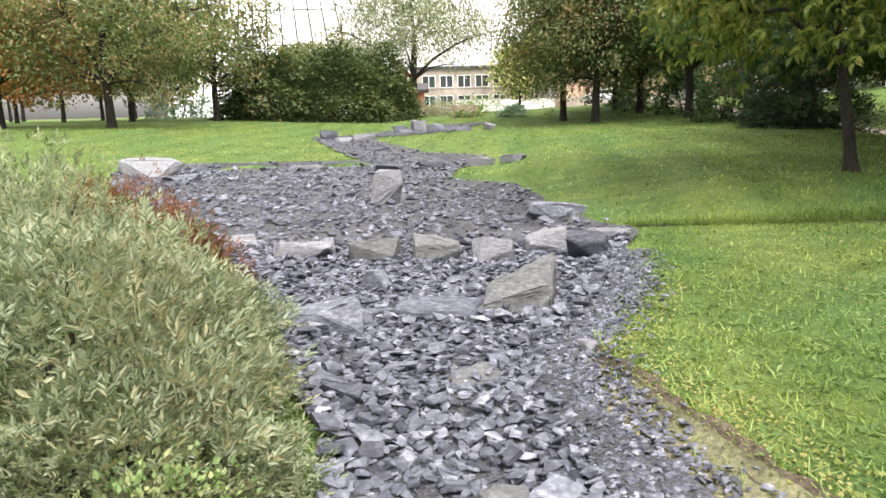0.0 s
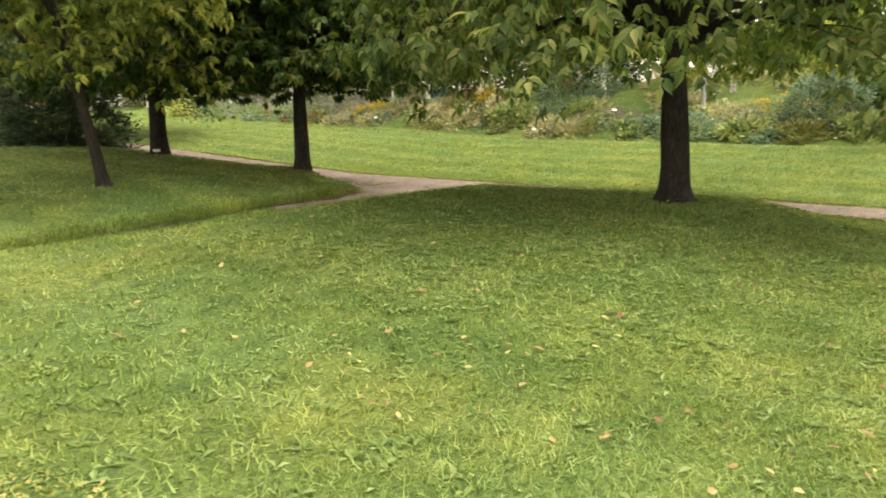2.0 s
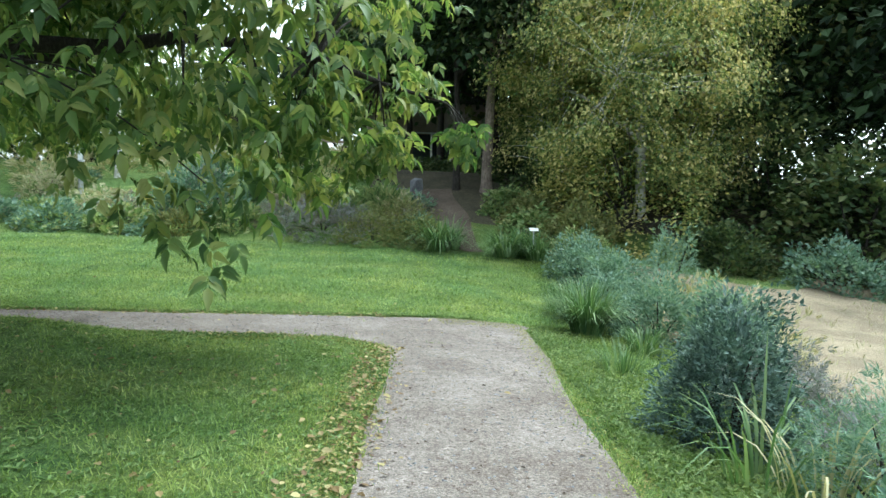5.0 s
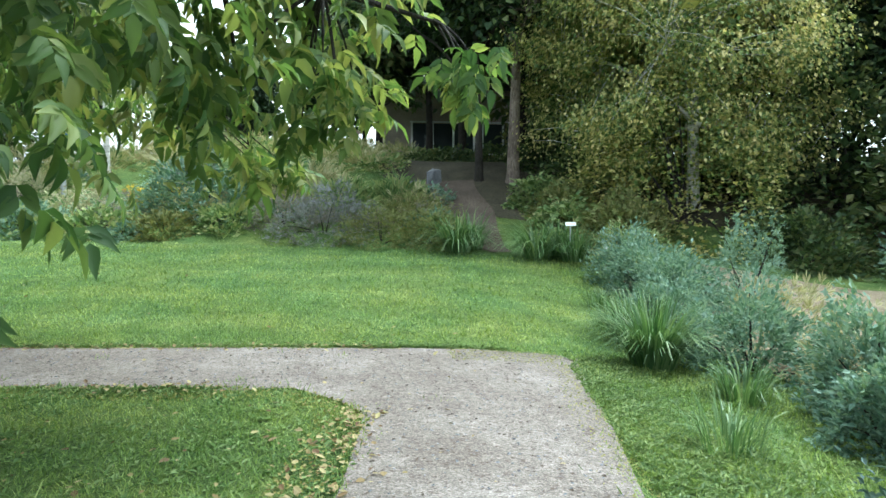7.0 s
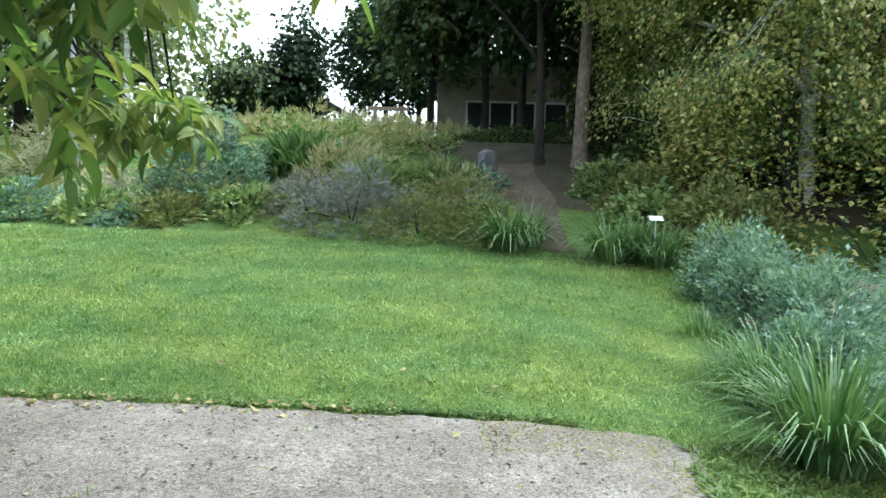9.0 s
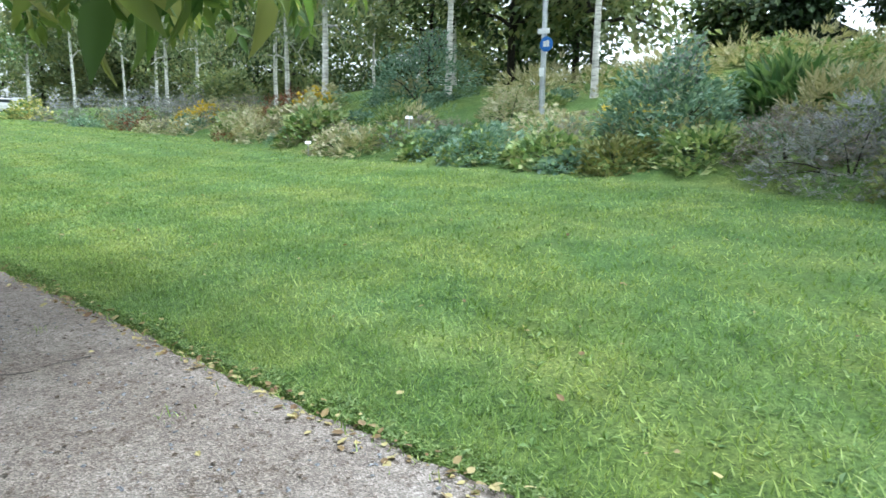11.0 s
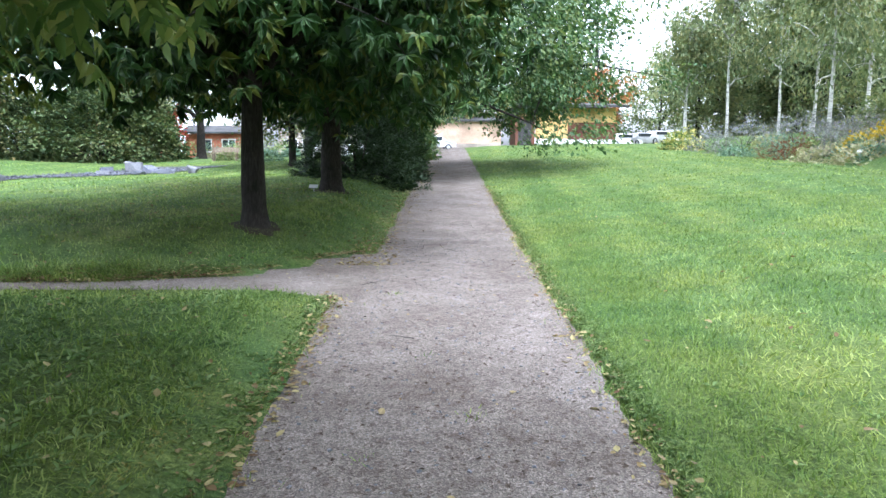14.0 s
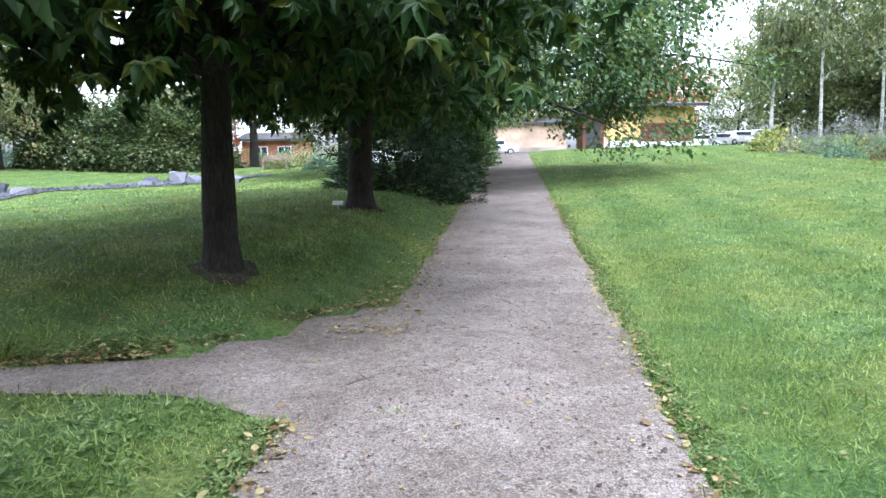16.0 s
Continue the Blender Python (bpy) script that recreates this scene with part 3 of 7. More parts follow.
def tree(name, label, x, y, h, r, centre, radii, mat, shape, size, clumps=90, per=60, sig=(0.35, 0.35, 0.22), hang=0.5,
         bark=None, lean=(0, 0), low=-0.7, mains=9, seed=1, fork=0.35, group="", flare=1.5, shell=0.45, extra=None, near=False, wobble=0.05, core=700, clear=None, tips=None):
    """A tree: tapered trunk, limbs and a crown of single leaves. centre: of the crown, from the foot. core: number of
    added inner leaves that block light.
    """
    rng = np.random.default_rng(seed)
    t = thing(name, label, "tree", x, y, group=group)
    top = np.array([lean[0] * h, lean[1] * h, h * 0.86])
    k = np.concatenate([[-0.03, 0.0, 0.012, 0.035], np.linspace(0.08, 1, 12)])
    spine = k[:, None] * top + np.stack([wobble * np.sin(k * 7 + seed) * k, wobble * np.cos(k * 6 + seed) * k, 0 * k], -1) * h * 0.3
    rad = r * np.clip(1 - 0.85 * np.maximum(k, 0) ** 0.9, 0.12, 1) * (1 + (flare - 1) * np.exp(-np.maximum(k, 0) * h / 0.16))
    TV, TF = tube(spine, rad, 14)
    TV = TV + np.stack([0.04 * r * np.sin(TV[:, 2] * 9 + TV[:, 1] * 40), 0.05 * r * np.cos(TV[:, 2] * 7 + TV[:, 0] * 45), 0 * TV[:, 0]], -1)
    piece("trunk", TV, TF, bark or BARK, t, smooth=True)
    C = crown_points(clumps, centre, radii, rng, low, shell)
    if extra is not None:
        C = np.concatenate([C, extra])
    C[:, 2] = np.maximum(C[:, 2], 0.9)
    if clear is not None:
        C = C[~clear(C[:, 0] + x, C[:, 1] + y, C[:, 2])]
    # main limbs to clumps far from one another, twigs from the nearest limb
    pick = [int(np.argmax(C[:, 2]))]
    dist = np.full(len(C), 1e9)
    for _ in range(mains - 1):
        dist = np.minimum(dist, np.linalg.norm(C - C[pick[-1]], axis=1))
        pick.append(int(dist.argmax()))
    limbs, nodes, noder = [], [], []
    for i in pick:
        c = C[i]
        flat = np.hypot(c[0], c[1])
        z0 = np.clip(c[2] - 0.75 * flat, fork * h * 0.75, h * 0.8)
        a = top * (z0 / (h * 0.86))
        line = bend(a, c, 0.10 * np.linalg.norm(c - a) + 0.05, 9)
        line[1:-1] += rng.normal(size=(7, 3)) * 0.05
        r0 = min(r * 0.5, 0.05 + 0.012 * np.linalg.norm(c - a)) if r > 0.12 else r * 0.5
        if near:
            piece("limb", *tube(line, np.linspace(r0, 0.012, 9), 7), bark or BARK, t, smooth=True)
        else:
            limbs.append(tube(line, np.linspace(r0, 0.012, 9), 7))
        nodes.append(line[2:])
        noder.append(np.linspace(r0, 0.012, 9)[2:])
    N, NR = np.concatenate(nodes), np.concatenate(noder)
    for i, c in enumerate(C):
        if i in pick:
            continue
        j = np.linalg.norm(N - c, axis=1).argmin()
        k = 5 if near else 3
        line = bend(N[j], c, 0.06 * np.linalg.norm(N[j] - c), k)
        limbs.append(tube(line, np.linspace(min(NR[j] * 0.7, 0.028), 0.006, k), k))
    for c in (tips if tips is not None else []):
        j = np.linalg.norm(N - c, axis=1).argmin()
        limbs.append(tube(bend(N[j], c + np.array([0, 0, 0.05]), 0.1 * np.linalg.norm(N[j] - c), 7), np.linspace(0.014, 0.004, 7), 5))
    BV, BF = joined(limbs)
    tagged(piece("twigwork", BV, BF, bark or BARK, t, smooth=True), kind="stuff")
    LV, LF = foliage(C, per, sig, shape, size, hang, rng, np.array([0, 0, centre[2]]))
    if clear is not None:
        v = len(shape[0])
        mid = LV.reshape(-1, v, 3).mean(1)
        ok = ~clear(mid[:, 0] + x, mid[:, 1] + y, mid[:, 2])
        LV = LV.reshape(-1, v, 3)[ok].reshape(-1, 3)
        LF = (shape[1][None] + (np.arange(ok.sum()) * v)[:, None, None]).reshape(-1, shape[1].shape[1])
    if tips is not None:
        LV, LF = joined([(LV, LF), foliage(tips, 10, (0.09, 0.09, 0.06), shape, size * 0.75, hang, rng)])
    # oversized leaves added inside the crown to deepen its shade and close sky gaps
    if core:
        d = rng.normal(size=(core, 3))
        d *= (rng.uniform(0.2, 0.85, core) / np.linalg.norm(d, axis=1))[:, None]
        d[:, 2] = np.abs(d[:, 2]) * np.where(rng.uniform(size=core) < 0.75, 1, -0.35)
        IV, IF = scatter(OVAL[0], OVAL[1], np.asarray(centre) + d * np.asarray(radii), turns(rng.uniform(0, 6.28, core), rng.normal(size=core) * 0.5, rng.normal(size=core) * 0.5), rng.uniform(0.25, 0.5, core))
        piece("inner_foliage", IV, IF, mat, t)
    piece("crown", LV, LF, mat, t, smooth=len(shape[0]) > 30)
    return t


def shrub(name, label, x, y, rx, ry, h, mat, shape, size, n=1500, seed=1, up=0.5, low=0.0, category="shrub", group="", stems=14, shell=0.55, lumps=0.2, stem_mat=None, base=0.0, blooms=None):
    """A bush: stems from one foot and a skin of single leaves. blooms: (material, shape, size, number) on its top."""
    rng = np.random.default_rng(seed)
    t = thing(name, label, category, x, y, group=group)
    n = int(n * min(1.0, 2.2 / len(shape[1])))
    d = rng.normal(size=(n * 3, 3))
    d /= np.linalg.norm(d, axis=1)[:, None]
    d = d[d[:, 2] > low - 0.12][:n]
    rr = rng.uniform(shell, 1.0, len(d)) ** 0.6
    ph = seed * 1.7
    rr *= 1 + lumps * np.sin(d[:, 0] * 5 + ph) * np.cos(d[:, 1] * 6 + ph) + lumps * 0.6 * np.sin(d[:, 2] * 8 + d[:, 1] * 5 + ph) + rng.normal(size=len(d)) * 0.05
    P = d * rr[:, None] * np.array([rx, ry, h - base]) + np.array([0, 0, base])
    P[:, 2] = np.maximum(P[:, 2], 0.02) + land(x + P[:, 0], y + P[:, 1]) - land(x, y)
    yaw = np.arctan2(-d[:, 0], d[:, 1]) + rng.normal(size=len(d)) * 0.8
    pitch = np.arcsin(np.clip(d[:, 2], -1, 1)) * up + (up - 0.35) + rng.normal(size=len(d)) * 0.45
    V, F = scatter(shape[0], shape[1], P, turns(yaw, pitch, rng.normal(size=len(d)) * 0.6), size * rng.uniform(0.6, 1.3, len(d)))
    piece("foliage", V, F, mat, t)
    if stems:
        S = []
        for q in P[rng.choice(len(P), stems)]:
            a = np.array([q[0] * 0.12, q[1] * 0.12, -0.05])
            S.append(tube(bend(a, q * np.array([0.9, 0.9, 0.92]), 0.08 * h, 5), np.linspace(0.012 + 0.008 * h, 0.004, 5), 5))
        SV, SF = joined(S)
        tagged(piece("woody_base", SV, SF, stem_mat or BARK, t), kind="stuff")
    if blooms:
        bmat, bshape, bsize, bn = blooms
        top = np.argsort(-(d[:, 2] + 0.35 * rng.uniform(size=len(d))))[:bn]
        Q = P[top] * np.array([1.03, 1.03, 1.0]) + np.array([0, 0, 0.03 * h])
        V, F = scatter(bshape[0], bshape[1], Q, turns(rng.uniform(0, 6.3, len(Q)), 0.9 + rng.normal(size=len(Q)) * 0.4, rng.normal(size=len(Q)) * 0.4), bsize * rng.uniform(0.6, 1.3, len(Q)))
        piece("blossom", V, F, bmat, t)
    return t


def arching(n, length, width, seed, spread=1.0, stiff=0.5, base=0.1, seg=5):
    """Long strap blades that rise from one foot and arch over, as arrays."""
    rng = np.random.default_rng(seed)
    t = np.linspace(0, 1, seg)
    yaw, L = rng.uniform(0, 2 * np.pi, n), length * rng.uniform(0.55, 1.15, n)
    out = spread * rng.uniform(0.25, 1.0, n)
    R0 = base * np.sqrt(rng.uniform(0, 1, n))
    a = yaw + rng.normal(size=n) * 0.5
    reach = L[:, None] * out[:, None] * (0.25 * t + 0.75 * t ** 2)[None] + R0[:, None]
    height = L[:, None] * (t * (1.0 - 0.2 * out[:, None]) - (1 - stiff) * 1.0 * out[:, None] * t ** 3)
    w = width * rng.uniform(0.6, 1.2, n)[:, None] * (1 - t ** 3 * 0.95)[None]
    cx, cy = np.cos(a)[:, None], np.sin(a)[:, None]
    mid = np.stack([reach * cx, reach * cy, np.maximum(height, 0.01)], -1)
    side = np.stack([-cy * w, cx * w, 0 * w], -1) * 0.5
    V = np.stack([mid - side, mid + side], 2).reshape(n, seg * 2, 3)
    q = np.array([[2 * i, 2 * i + 1, 2 * i + 3, 2 * i + 2] for i in range(seg - 1)])
    F = q[None] + (np.arange(n) * seg * 2)[:, None, None]
    return V.reshape(-1, 3), F.reshape(-1, 4)


def grass_clump(name, label, x, y, n, length, width, mat, seed, spread=1.0, stiff=0.5, base=0.12, group="", category="ornamental grass"):
    t = thing(name, label, category, x, y, group=group)
    V, F = arching(n, length, width, seed, spread, stiff, base)
    V[:, 2] = np.maximum(V[:, 2], 0.01 + land(x + V[:, 0], y + V[:, 1]) - land(x, y))
    tagged(piece("leaf_tuft", V, F, mat, t), kind="stuff")
    return t


SIMPLE, OVAL, SLIM = leaf_shape(0.5, 0.08, 0.12, 1), leaf_shape(0.75, 0.07, 0.15, 1), leaf_shape(0.22, 0.03, 0.15, 1)
ELDER_SPRAY = spray(5, 0.40, 0.95, 0.66, 0.10, 0.42, 4)
FIVE = spray(5, 0.40, 2.6, 0.8, 0.10, 0.32, 2, True)
ELDER_SPARE = spray(5, 0.40, 0.95, 0.66, 0.10, 0.35, 2)
FIVE_FLAT = spray(5, 0.42, 2.6, 0.8, 0.06, 0.25, 1, True)
TWIG = spray(5, 0.3, 0.8, 0.5, 0.03, 0.1, 1)
NEEDLES = spray(5, 0.24, 0.9, 0.55, 0.0, 0.05, 1)


# ---- stones ----
def stone_bm(seed, dims, n=16, rough=0.04, bevel=0.03, subdivide=0, square=0.45):
    """An angular block of broken rock, its foot at 0."""
    rng = np.random.default_rng(seed)
    bm = bmesh.new()
    for p in rng.uniform(-1, 1, (n, 3)):
        q = np.sign(p) * np.abs(p) ** square
        bm.verts.new(q * np.array(dims) / 2)
    bmesh.ops.convex_hull(bm, input=bm.verts)
    bmesh.ops.delete(bm, geom=[v for v in bm.verts if not v.link_faces], context="VERTS")
    if bevel:
        bmesh.ops.bevel(bm, geom=list(bm.edges), offset=bevel * min(dims), segments=1, affect="EDGES")
    bmesh.ops.triangulate(bm, faces=bm.faces)
    for _ in range(subdivide):
        bmesh.ops.subdivide_edges(bm, edges=list(bm.edges), cuts=1)
    for v in bm.verts:
        k = noise.noise_vector(v.co * (3.0 / max(dims)) + Vector((seed, 0, 0)))
        f = noise.noise_vector(v.co * (11.0 / max(dims)) + Vector((0, seed, 0)))
        v.co += k * rough * max(dims) + f * rough * 0.4 * max(dims)
    z = min(v.co.z for v in bm.verts)
    for v in bm.verts:
        v.co.z -= z
    return bm


def boulder(label, x, y, dims, turn=0.0, tilt=(0, 0), mat=None, seed=1, sink=0.15, rough=0.035, n=18, group="boulders in the stream bed"):
    bm = stone_bm(seed, dims, n=n, rough=rough, subdivide=2)
    ob = part("boulder", bm, mat or BOULDER)
    ob.matrix_world = pose(x, y, float(land(x, y)) - sink * dims[2], tilt[0], tilt[1], turn)
    return tagged(ob, label, "rock", group)

# ---- trees by the paths ----
def over_path(x, y, z):
    """Where the box elder is kept trimmed above the gravel."""
    lane = (np.abs(x - 13.5 - 0.1 * (y - 0.2)) < 0.75) & (y > -1.0)
    walkway = (np.abs(y - (-1.75 - 0.2 * (x - 8))) < 0.62) & (x > 7) & (x < 12.6)
    bend_ = (np.hypot(x - 13.15, y + 1.2) < 0.55) | ((x > 12.95) & (y > -1.6) & (y < 1.2))
    return ((walkway | bend_ | lane) & (z < 2.3)) | ((x > 12.9) & (z < 1.95)) | ((x > 12.2) & (y < -1.2) & (z < 2.6)) | ((y < -2.1) & (z < 4.0))


low_limbs = np.array([[-2.2, -2.9, 2.1], [-1.9, -3.2, 2.2], [-1.2, -3.9, 2.35], [-2.9, -2.3, 2.2], [-3.6, -1.2, 2.3], [-0.3, -4.6, 2.45], 
                      [0.9, -4.3, 1.8], [1.2, -3.6, 1.9], [1.6, -2.4, 2.6], [1.9, -1.2, 2.5], [2.2, 0.4, 2.6], [-0.8, -4.4, 2.2],
                      [2.6, -2.2, 2.9], [3.2, -0.8, 2.9], [3.4, 0.8, 3.0], [2.8, 1.8, 2.7], [-4.0, 0.4, 2.2], [-3.9, 1.7, 2.3], [-3.0, 3.0, 2.4],
                      [-1.0, -5.8, 2.2], [-0.7, -5.5, 2.4], [-2.0, -3.4, 1.45], [-0.4, -3.6, 2.2], [0.1, -3.9, 2.2], [1.45, -3.7, 1.7], [2.6, -0.4, 2.1], [2.9, -1.0, 2.3]])
low_limbs = np.concatenate([low_limbs + np.array([0.72, 0.3, 0]), np.array([[3.4, -0.6, 2.75], [4.1, -1.1, 2.8], [2.9, 0.1, 2.7], [2.4, 1.1, 2.75], [4.4, 0.4, 3.0], [1.5, 2.4, 2.5], [1.9, 2.9, 2.75],
                                                                               [1.55, -3.8, 1.75], [1.4, -3.45, 1.8], [1.7, -3.6, 1.9], [3.0, -1.6, 2.9], [0.6, 3.0, 2.4], [-0.6, 3.4, 2.3], [-4.3, -0.4, 2.2], [-3.6, 2.4, 2.3],
                                                                               [3.5, 0.3, 2.35], [4.2, -0.1, 2.35], [4.9, -0.5, 2.5], [2.9, 1.3, 2.4], [4.5, 1.1, 2.5], [2.3, 1.6, 2.4], [5.2, 0.6, 2.6], [3.8, -1.6, 2.5]])])
hanging = np.array([[1.80, -4.1, 1.56], [1.90, -4.0, 1.6], [1.70, -4.06, 1.58], [1.82, -3.88, 1.56], [1.93, -3.86, 1.62], [2.0, -3.7, 1.64],
                    [0.1, -4.62, 1.85], [-0.1, -4.6, 2.0], [0.3, -4.5, 1.9], [0.2, -4.7, 2.05], [0.45, -4.35, 1.8], [-0.35, -4.55, 2.1], [-0.25, -5.43, 2.05], [-0.15, -5.35, 1.98], [-0.3, -5.3, 2.12], [0.0, -5.42, 2.1], [0.6, -4.4, 2.0]])
tree("box_elder_tree", "spreading green box elder with low drooping branches beside the path", 11.1, 3.13, 7.6, 0.235, (-0.6, -0.3, 4.4), (4.4, 5.2, 2.7),
     ELDER, ELDER_SPRAY, 0.24, clumps=190, per=46, sig=(0.42, 0.42, 0.25), hang=0.62, lean=(-0.055, 0.03), low=-0.75, mains=16, seed=3, fork=0.40, extra=low_limbs, near=True, core=2600, clear=over_path, tips=hanging)
skirt = np.array([[math.cos(a) * q, math.sin(a) * q, z] for a, q, z in zip(np.arange(26) * 2.4, np.linspace(1.0, 3.6, 26), 2.15 + 0.5 * np.sin(np.arange(26) * 1.7) ** 2)])
tree("chestnut_tree", "horse chestnut with straight dark trunk in mown grass", 11.55, 11.72, 8.5, 0.18, (0, 0.2, 4.9), (3.6, 3.4, 3.1),
     CHESTNUT, FIVE, 0.27, extra=skirt, near=True, core=3600, clumps=240, per=36, sig=(0.42, 0.42, 0.25), hang=0.55, low=-0.75, mains=12, seed=5, fork=0.3, group="trees along the gravel path", flare=1.2)
tree("chestnut_tree", "horse chestnut with a stout dark trunk and large leaves", 11.98, 18.0, 9.5, 0.25, (0.3, 0.3, 5.4), (3.9, 3.6, 3.7),
     CHESTNUT, FIVE_FLAT, 0.31, extra=skirt, near=True, core=3600, clumps=240, per=38, sig=(0.45, 0.45, 0.28), hang=0.55, low=-0.75, mains=12, seed=6, fork=0.27, group="trees along the gravel path", flare=1.25)
tree("young_elder_tree", "slim leaning young tree with a white name plate on its trunk", 6.69, 11.35, 6.6, 0.10, (-0.5, 0.2, 4.2), (3.5, 3.0, 2.5),
     ELDER_LIFTED, ELDER_SPARE, 0.24, clumps=170, per=30, sig=(0.38, 0.38, 0.25), hang=0.6, lean=(-0.15, 0.0), low=-0.9, mains=9, seed=8, fork=0.4, near=True, core=150)


def far_tree(name, label, x, y, h, r, radius, mat, seed, cz=0.58, tall=0.42, leaf=0.30, clumps=75, per=60, shape=None, bark=None, low=-0.75, hang=0.4, group="", off=(0, 0), shell=0.4, lean=(0, 0), sig=0.55):
    return tree(name, label, x, y, h, r, (off[0], off[1], h * cz), (radius, radius, h * tall), mat, shape or SIMPLE, leaf, clumps=clumps, per=per,
                sig=(sig, sig, sig * 0.65), hang=hang, bark=bark, low=low, mains=8, seed=seed, fork=0.3, group=group, flare=1.25, shell=shell, lean=lean)


ROW = "trees along the gravel path"
far_tree("linden_tree", "broad linden whose branches hang over the gravel path", 13.3, 30.5, 10.5, 0.26, 6.3, LINDEN, 21, 0.45, 0.37, 0.18, 250, 150, OVAL, group=ROW, off=(3.6, 0), sig=0.5)
far_tree("linden_tree", "leafy green linden in a row beside the path", 13.1, 37.2, 11, 0.24, 4.2, LINDEN, 22, 0.55, 0.36, 0.2, 130, 110, OVAL, group=ROW)
far_tree("linden_tree", "leafy green linden in a row beside the path", 12.3, 43.5, 11, 0.24, 4.0, FOREST, 23, 0.5, 0.4, 0.30, 90, 70, OVAL, group=ROW)
far_tree("linden_tree", "leafy green linden in a row beside the path", 14.8, 52.0, 9, 0.2, 3.4, LINDEN, 24, 0.5, 0.42, 0.28, 80, 60, OVAL, group=ROW)
far_tree("linden_tree", "leafy green linden in a row beside the path", 15.5, 60.0, 8, 0.2, 3.4, BIRCH, 25, 0.5, 0.42, 0.30, 70, 60, OVAL, group=ROW)
LAWN_TREES = "maples on the far lawn"
for i, (x, y, h, r, cr, m) in enumerate([(-16.6, 35.8, 9.5, 0.24, 5.7, MAPLE), (-14.6, 46.5, 10, 0.22, 4.4, MAPLE), (-23.5, 38, 9, 0.2, 4.2, ORANGE), (-20.4, 47, 9, 0.2, 4.0, MAPLE),
                                         (-26.5, 50, 9, 0.16, 3.4, ORANGE), (-31, 52, 9, 0.15, 3.2, MAPLE), (-28.5, 60, 9, 0.16, 3.5, FOREST), (-22.5, 60, 9, 0.16, 3.5, MAPLE),
                                         (7.3, 41.8, 9.5, 0.22, 3.8, MAPLE), (8.6, 39.0, 10, 0.24, 4.2, MAPLE), (-13.0, 64, 7, 0.2, 3.2, MAPLE), (-9.5, 66, 8, 0.2, 3.2, MAPLE)]):
    word = {"maple_leaves": "olive-green maple turning bronze", "orange_leaves": "small maple in orange autumn leaf"}.get(m.name, "dark green leafy tree")
    far_tree("maple_tree", word + " on the far lawn", x, y, h, r, cr, m, 40 + i, 0.53, 0.43, 0.16 if i in (0, 8, 9) else 0.22, 190 if i in (0, 8, 9) else 110, 120 if i in (0, 8, 9) else 80, OVAL, group=LAWN_TREES, low=-0.85)
far_tree("willow_tree", "airy grey willow with forking dark limbs", -2.0, 56.6, 13, 0.36, 6.2, WILLOW, 61, 0.56, 0.44, 0.26, 170, 75, SIMPLE, shell=0.3, hang=0.6, sig=0.65)
far_tree("shade_tree", "dark-trunked leafy tree near the path bend", 12.0, 48.5, 10, 0.22, 4.0, FOREST, 62, 0.56, 0.38, 0.3, 80, 60, OVAL)
far_tree("yellow_tree", "small yellow-green tree by the far buildings", 7.0, 62, 6.0, 0.12, 2.6, YELLOWING, 63, 0.55, 0.45, 0.26, 70, 55, OVAL)
for i, (x, y, h) in enumerate([(-44, 75, 11), (-52, 86, 12), (-60, 78, 12), (-36, 84, 11), (20, 78, 9), (28, 84, 10), (34, 80, 10), (12, 88, 10)]):
    far_tree("far_tree", "leafy tree in the distance behind the park", x, y, h, 0.2, 4.6, (MAPLE, FOREST, ORANGE, BIRCH)[i % 4], 70 + i, 0.5, 0.45, 0.45, 60, 42, OVAL, group="distant trees")

# birches and forest on the east side
def birch(x, y, h, seed, r=0.13, mat=None, lean=(0, 0), leaf=0.25, clumps=100, per=85, low=-0.85):
    return far_tree("birch_tree", "tall birch with white bark and fine hanging leaves", x, y, h + 2.0, r, 2.2, mat or BIRCH, seed, 0.55, 0.47, leaf, clumps, per, SIMPLE, BIRCH_BARK,
                    low, 0.75, "birches", shell=0.25, lean=lean, sig=0.6)


for i, (x, y, h) in enumerate([(31.5, 7.3, 12), (32.4, 13.4, 12), (33.5, 21.0, 12), (37.5, 17.0, 13), (36.0, 26.5, 12), (40.5, 33.0, 13), (44.0, 28.0, 13), (38.0, 41.0, 12),
                               (45.8, 55.8, 16), (41.5, 53.0, 15.5), (38.5, 55.0, 15), (36.2, 57.5, 9.5), (49.0, 49.0, 13), (52.0, 43.0, 13), (43.5, 46.0, 12)]):
    birch(x, y, h, 100 + i, 0.11 + 0.02 * (i % 3), clumps=95 if i < 5 else 70, per=60 if i < 5 else 45, leaf=0.24 if i < 5 else 0.32, lean=(0.01 * (i % 3 - 1), 0.008 * (i % 4 - 1)))
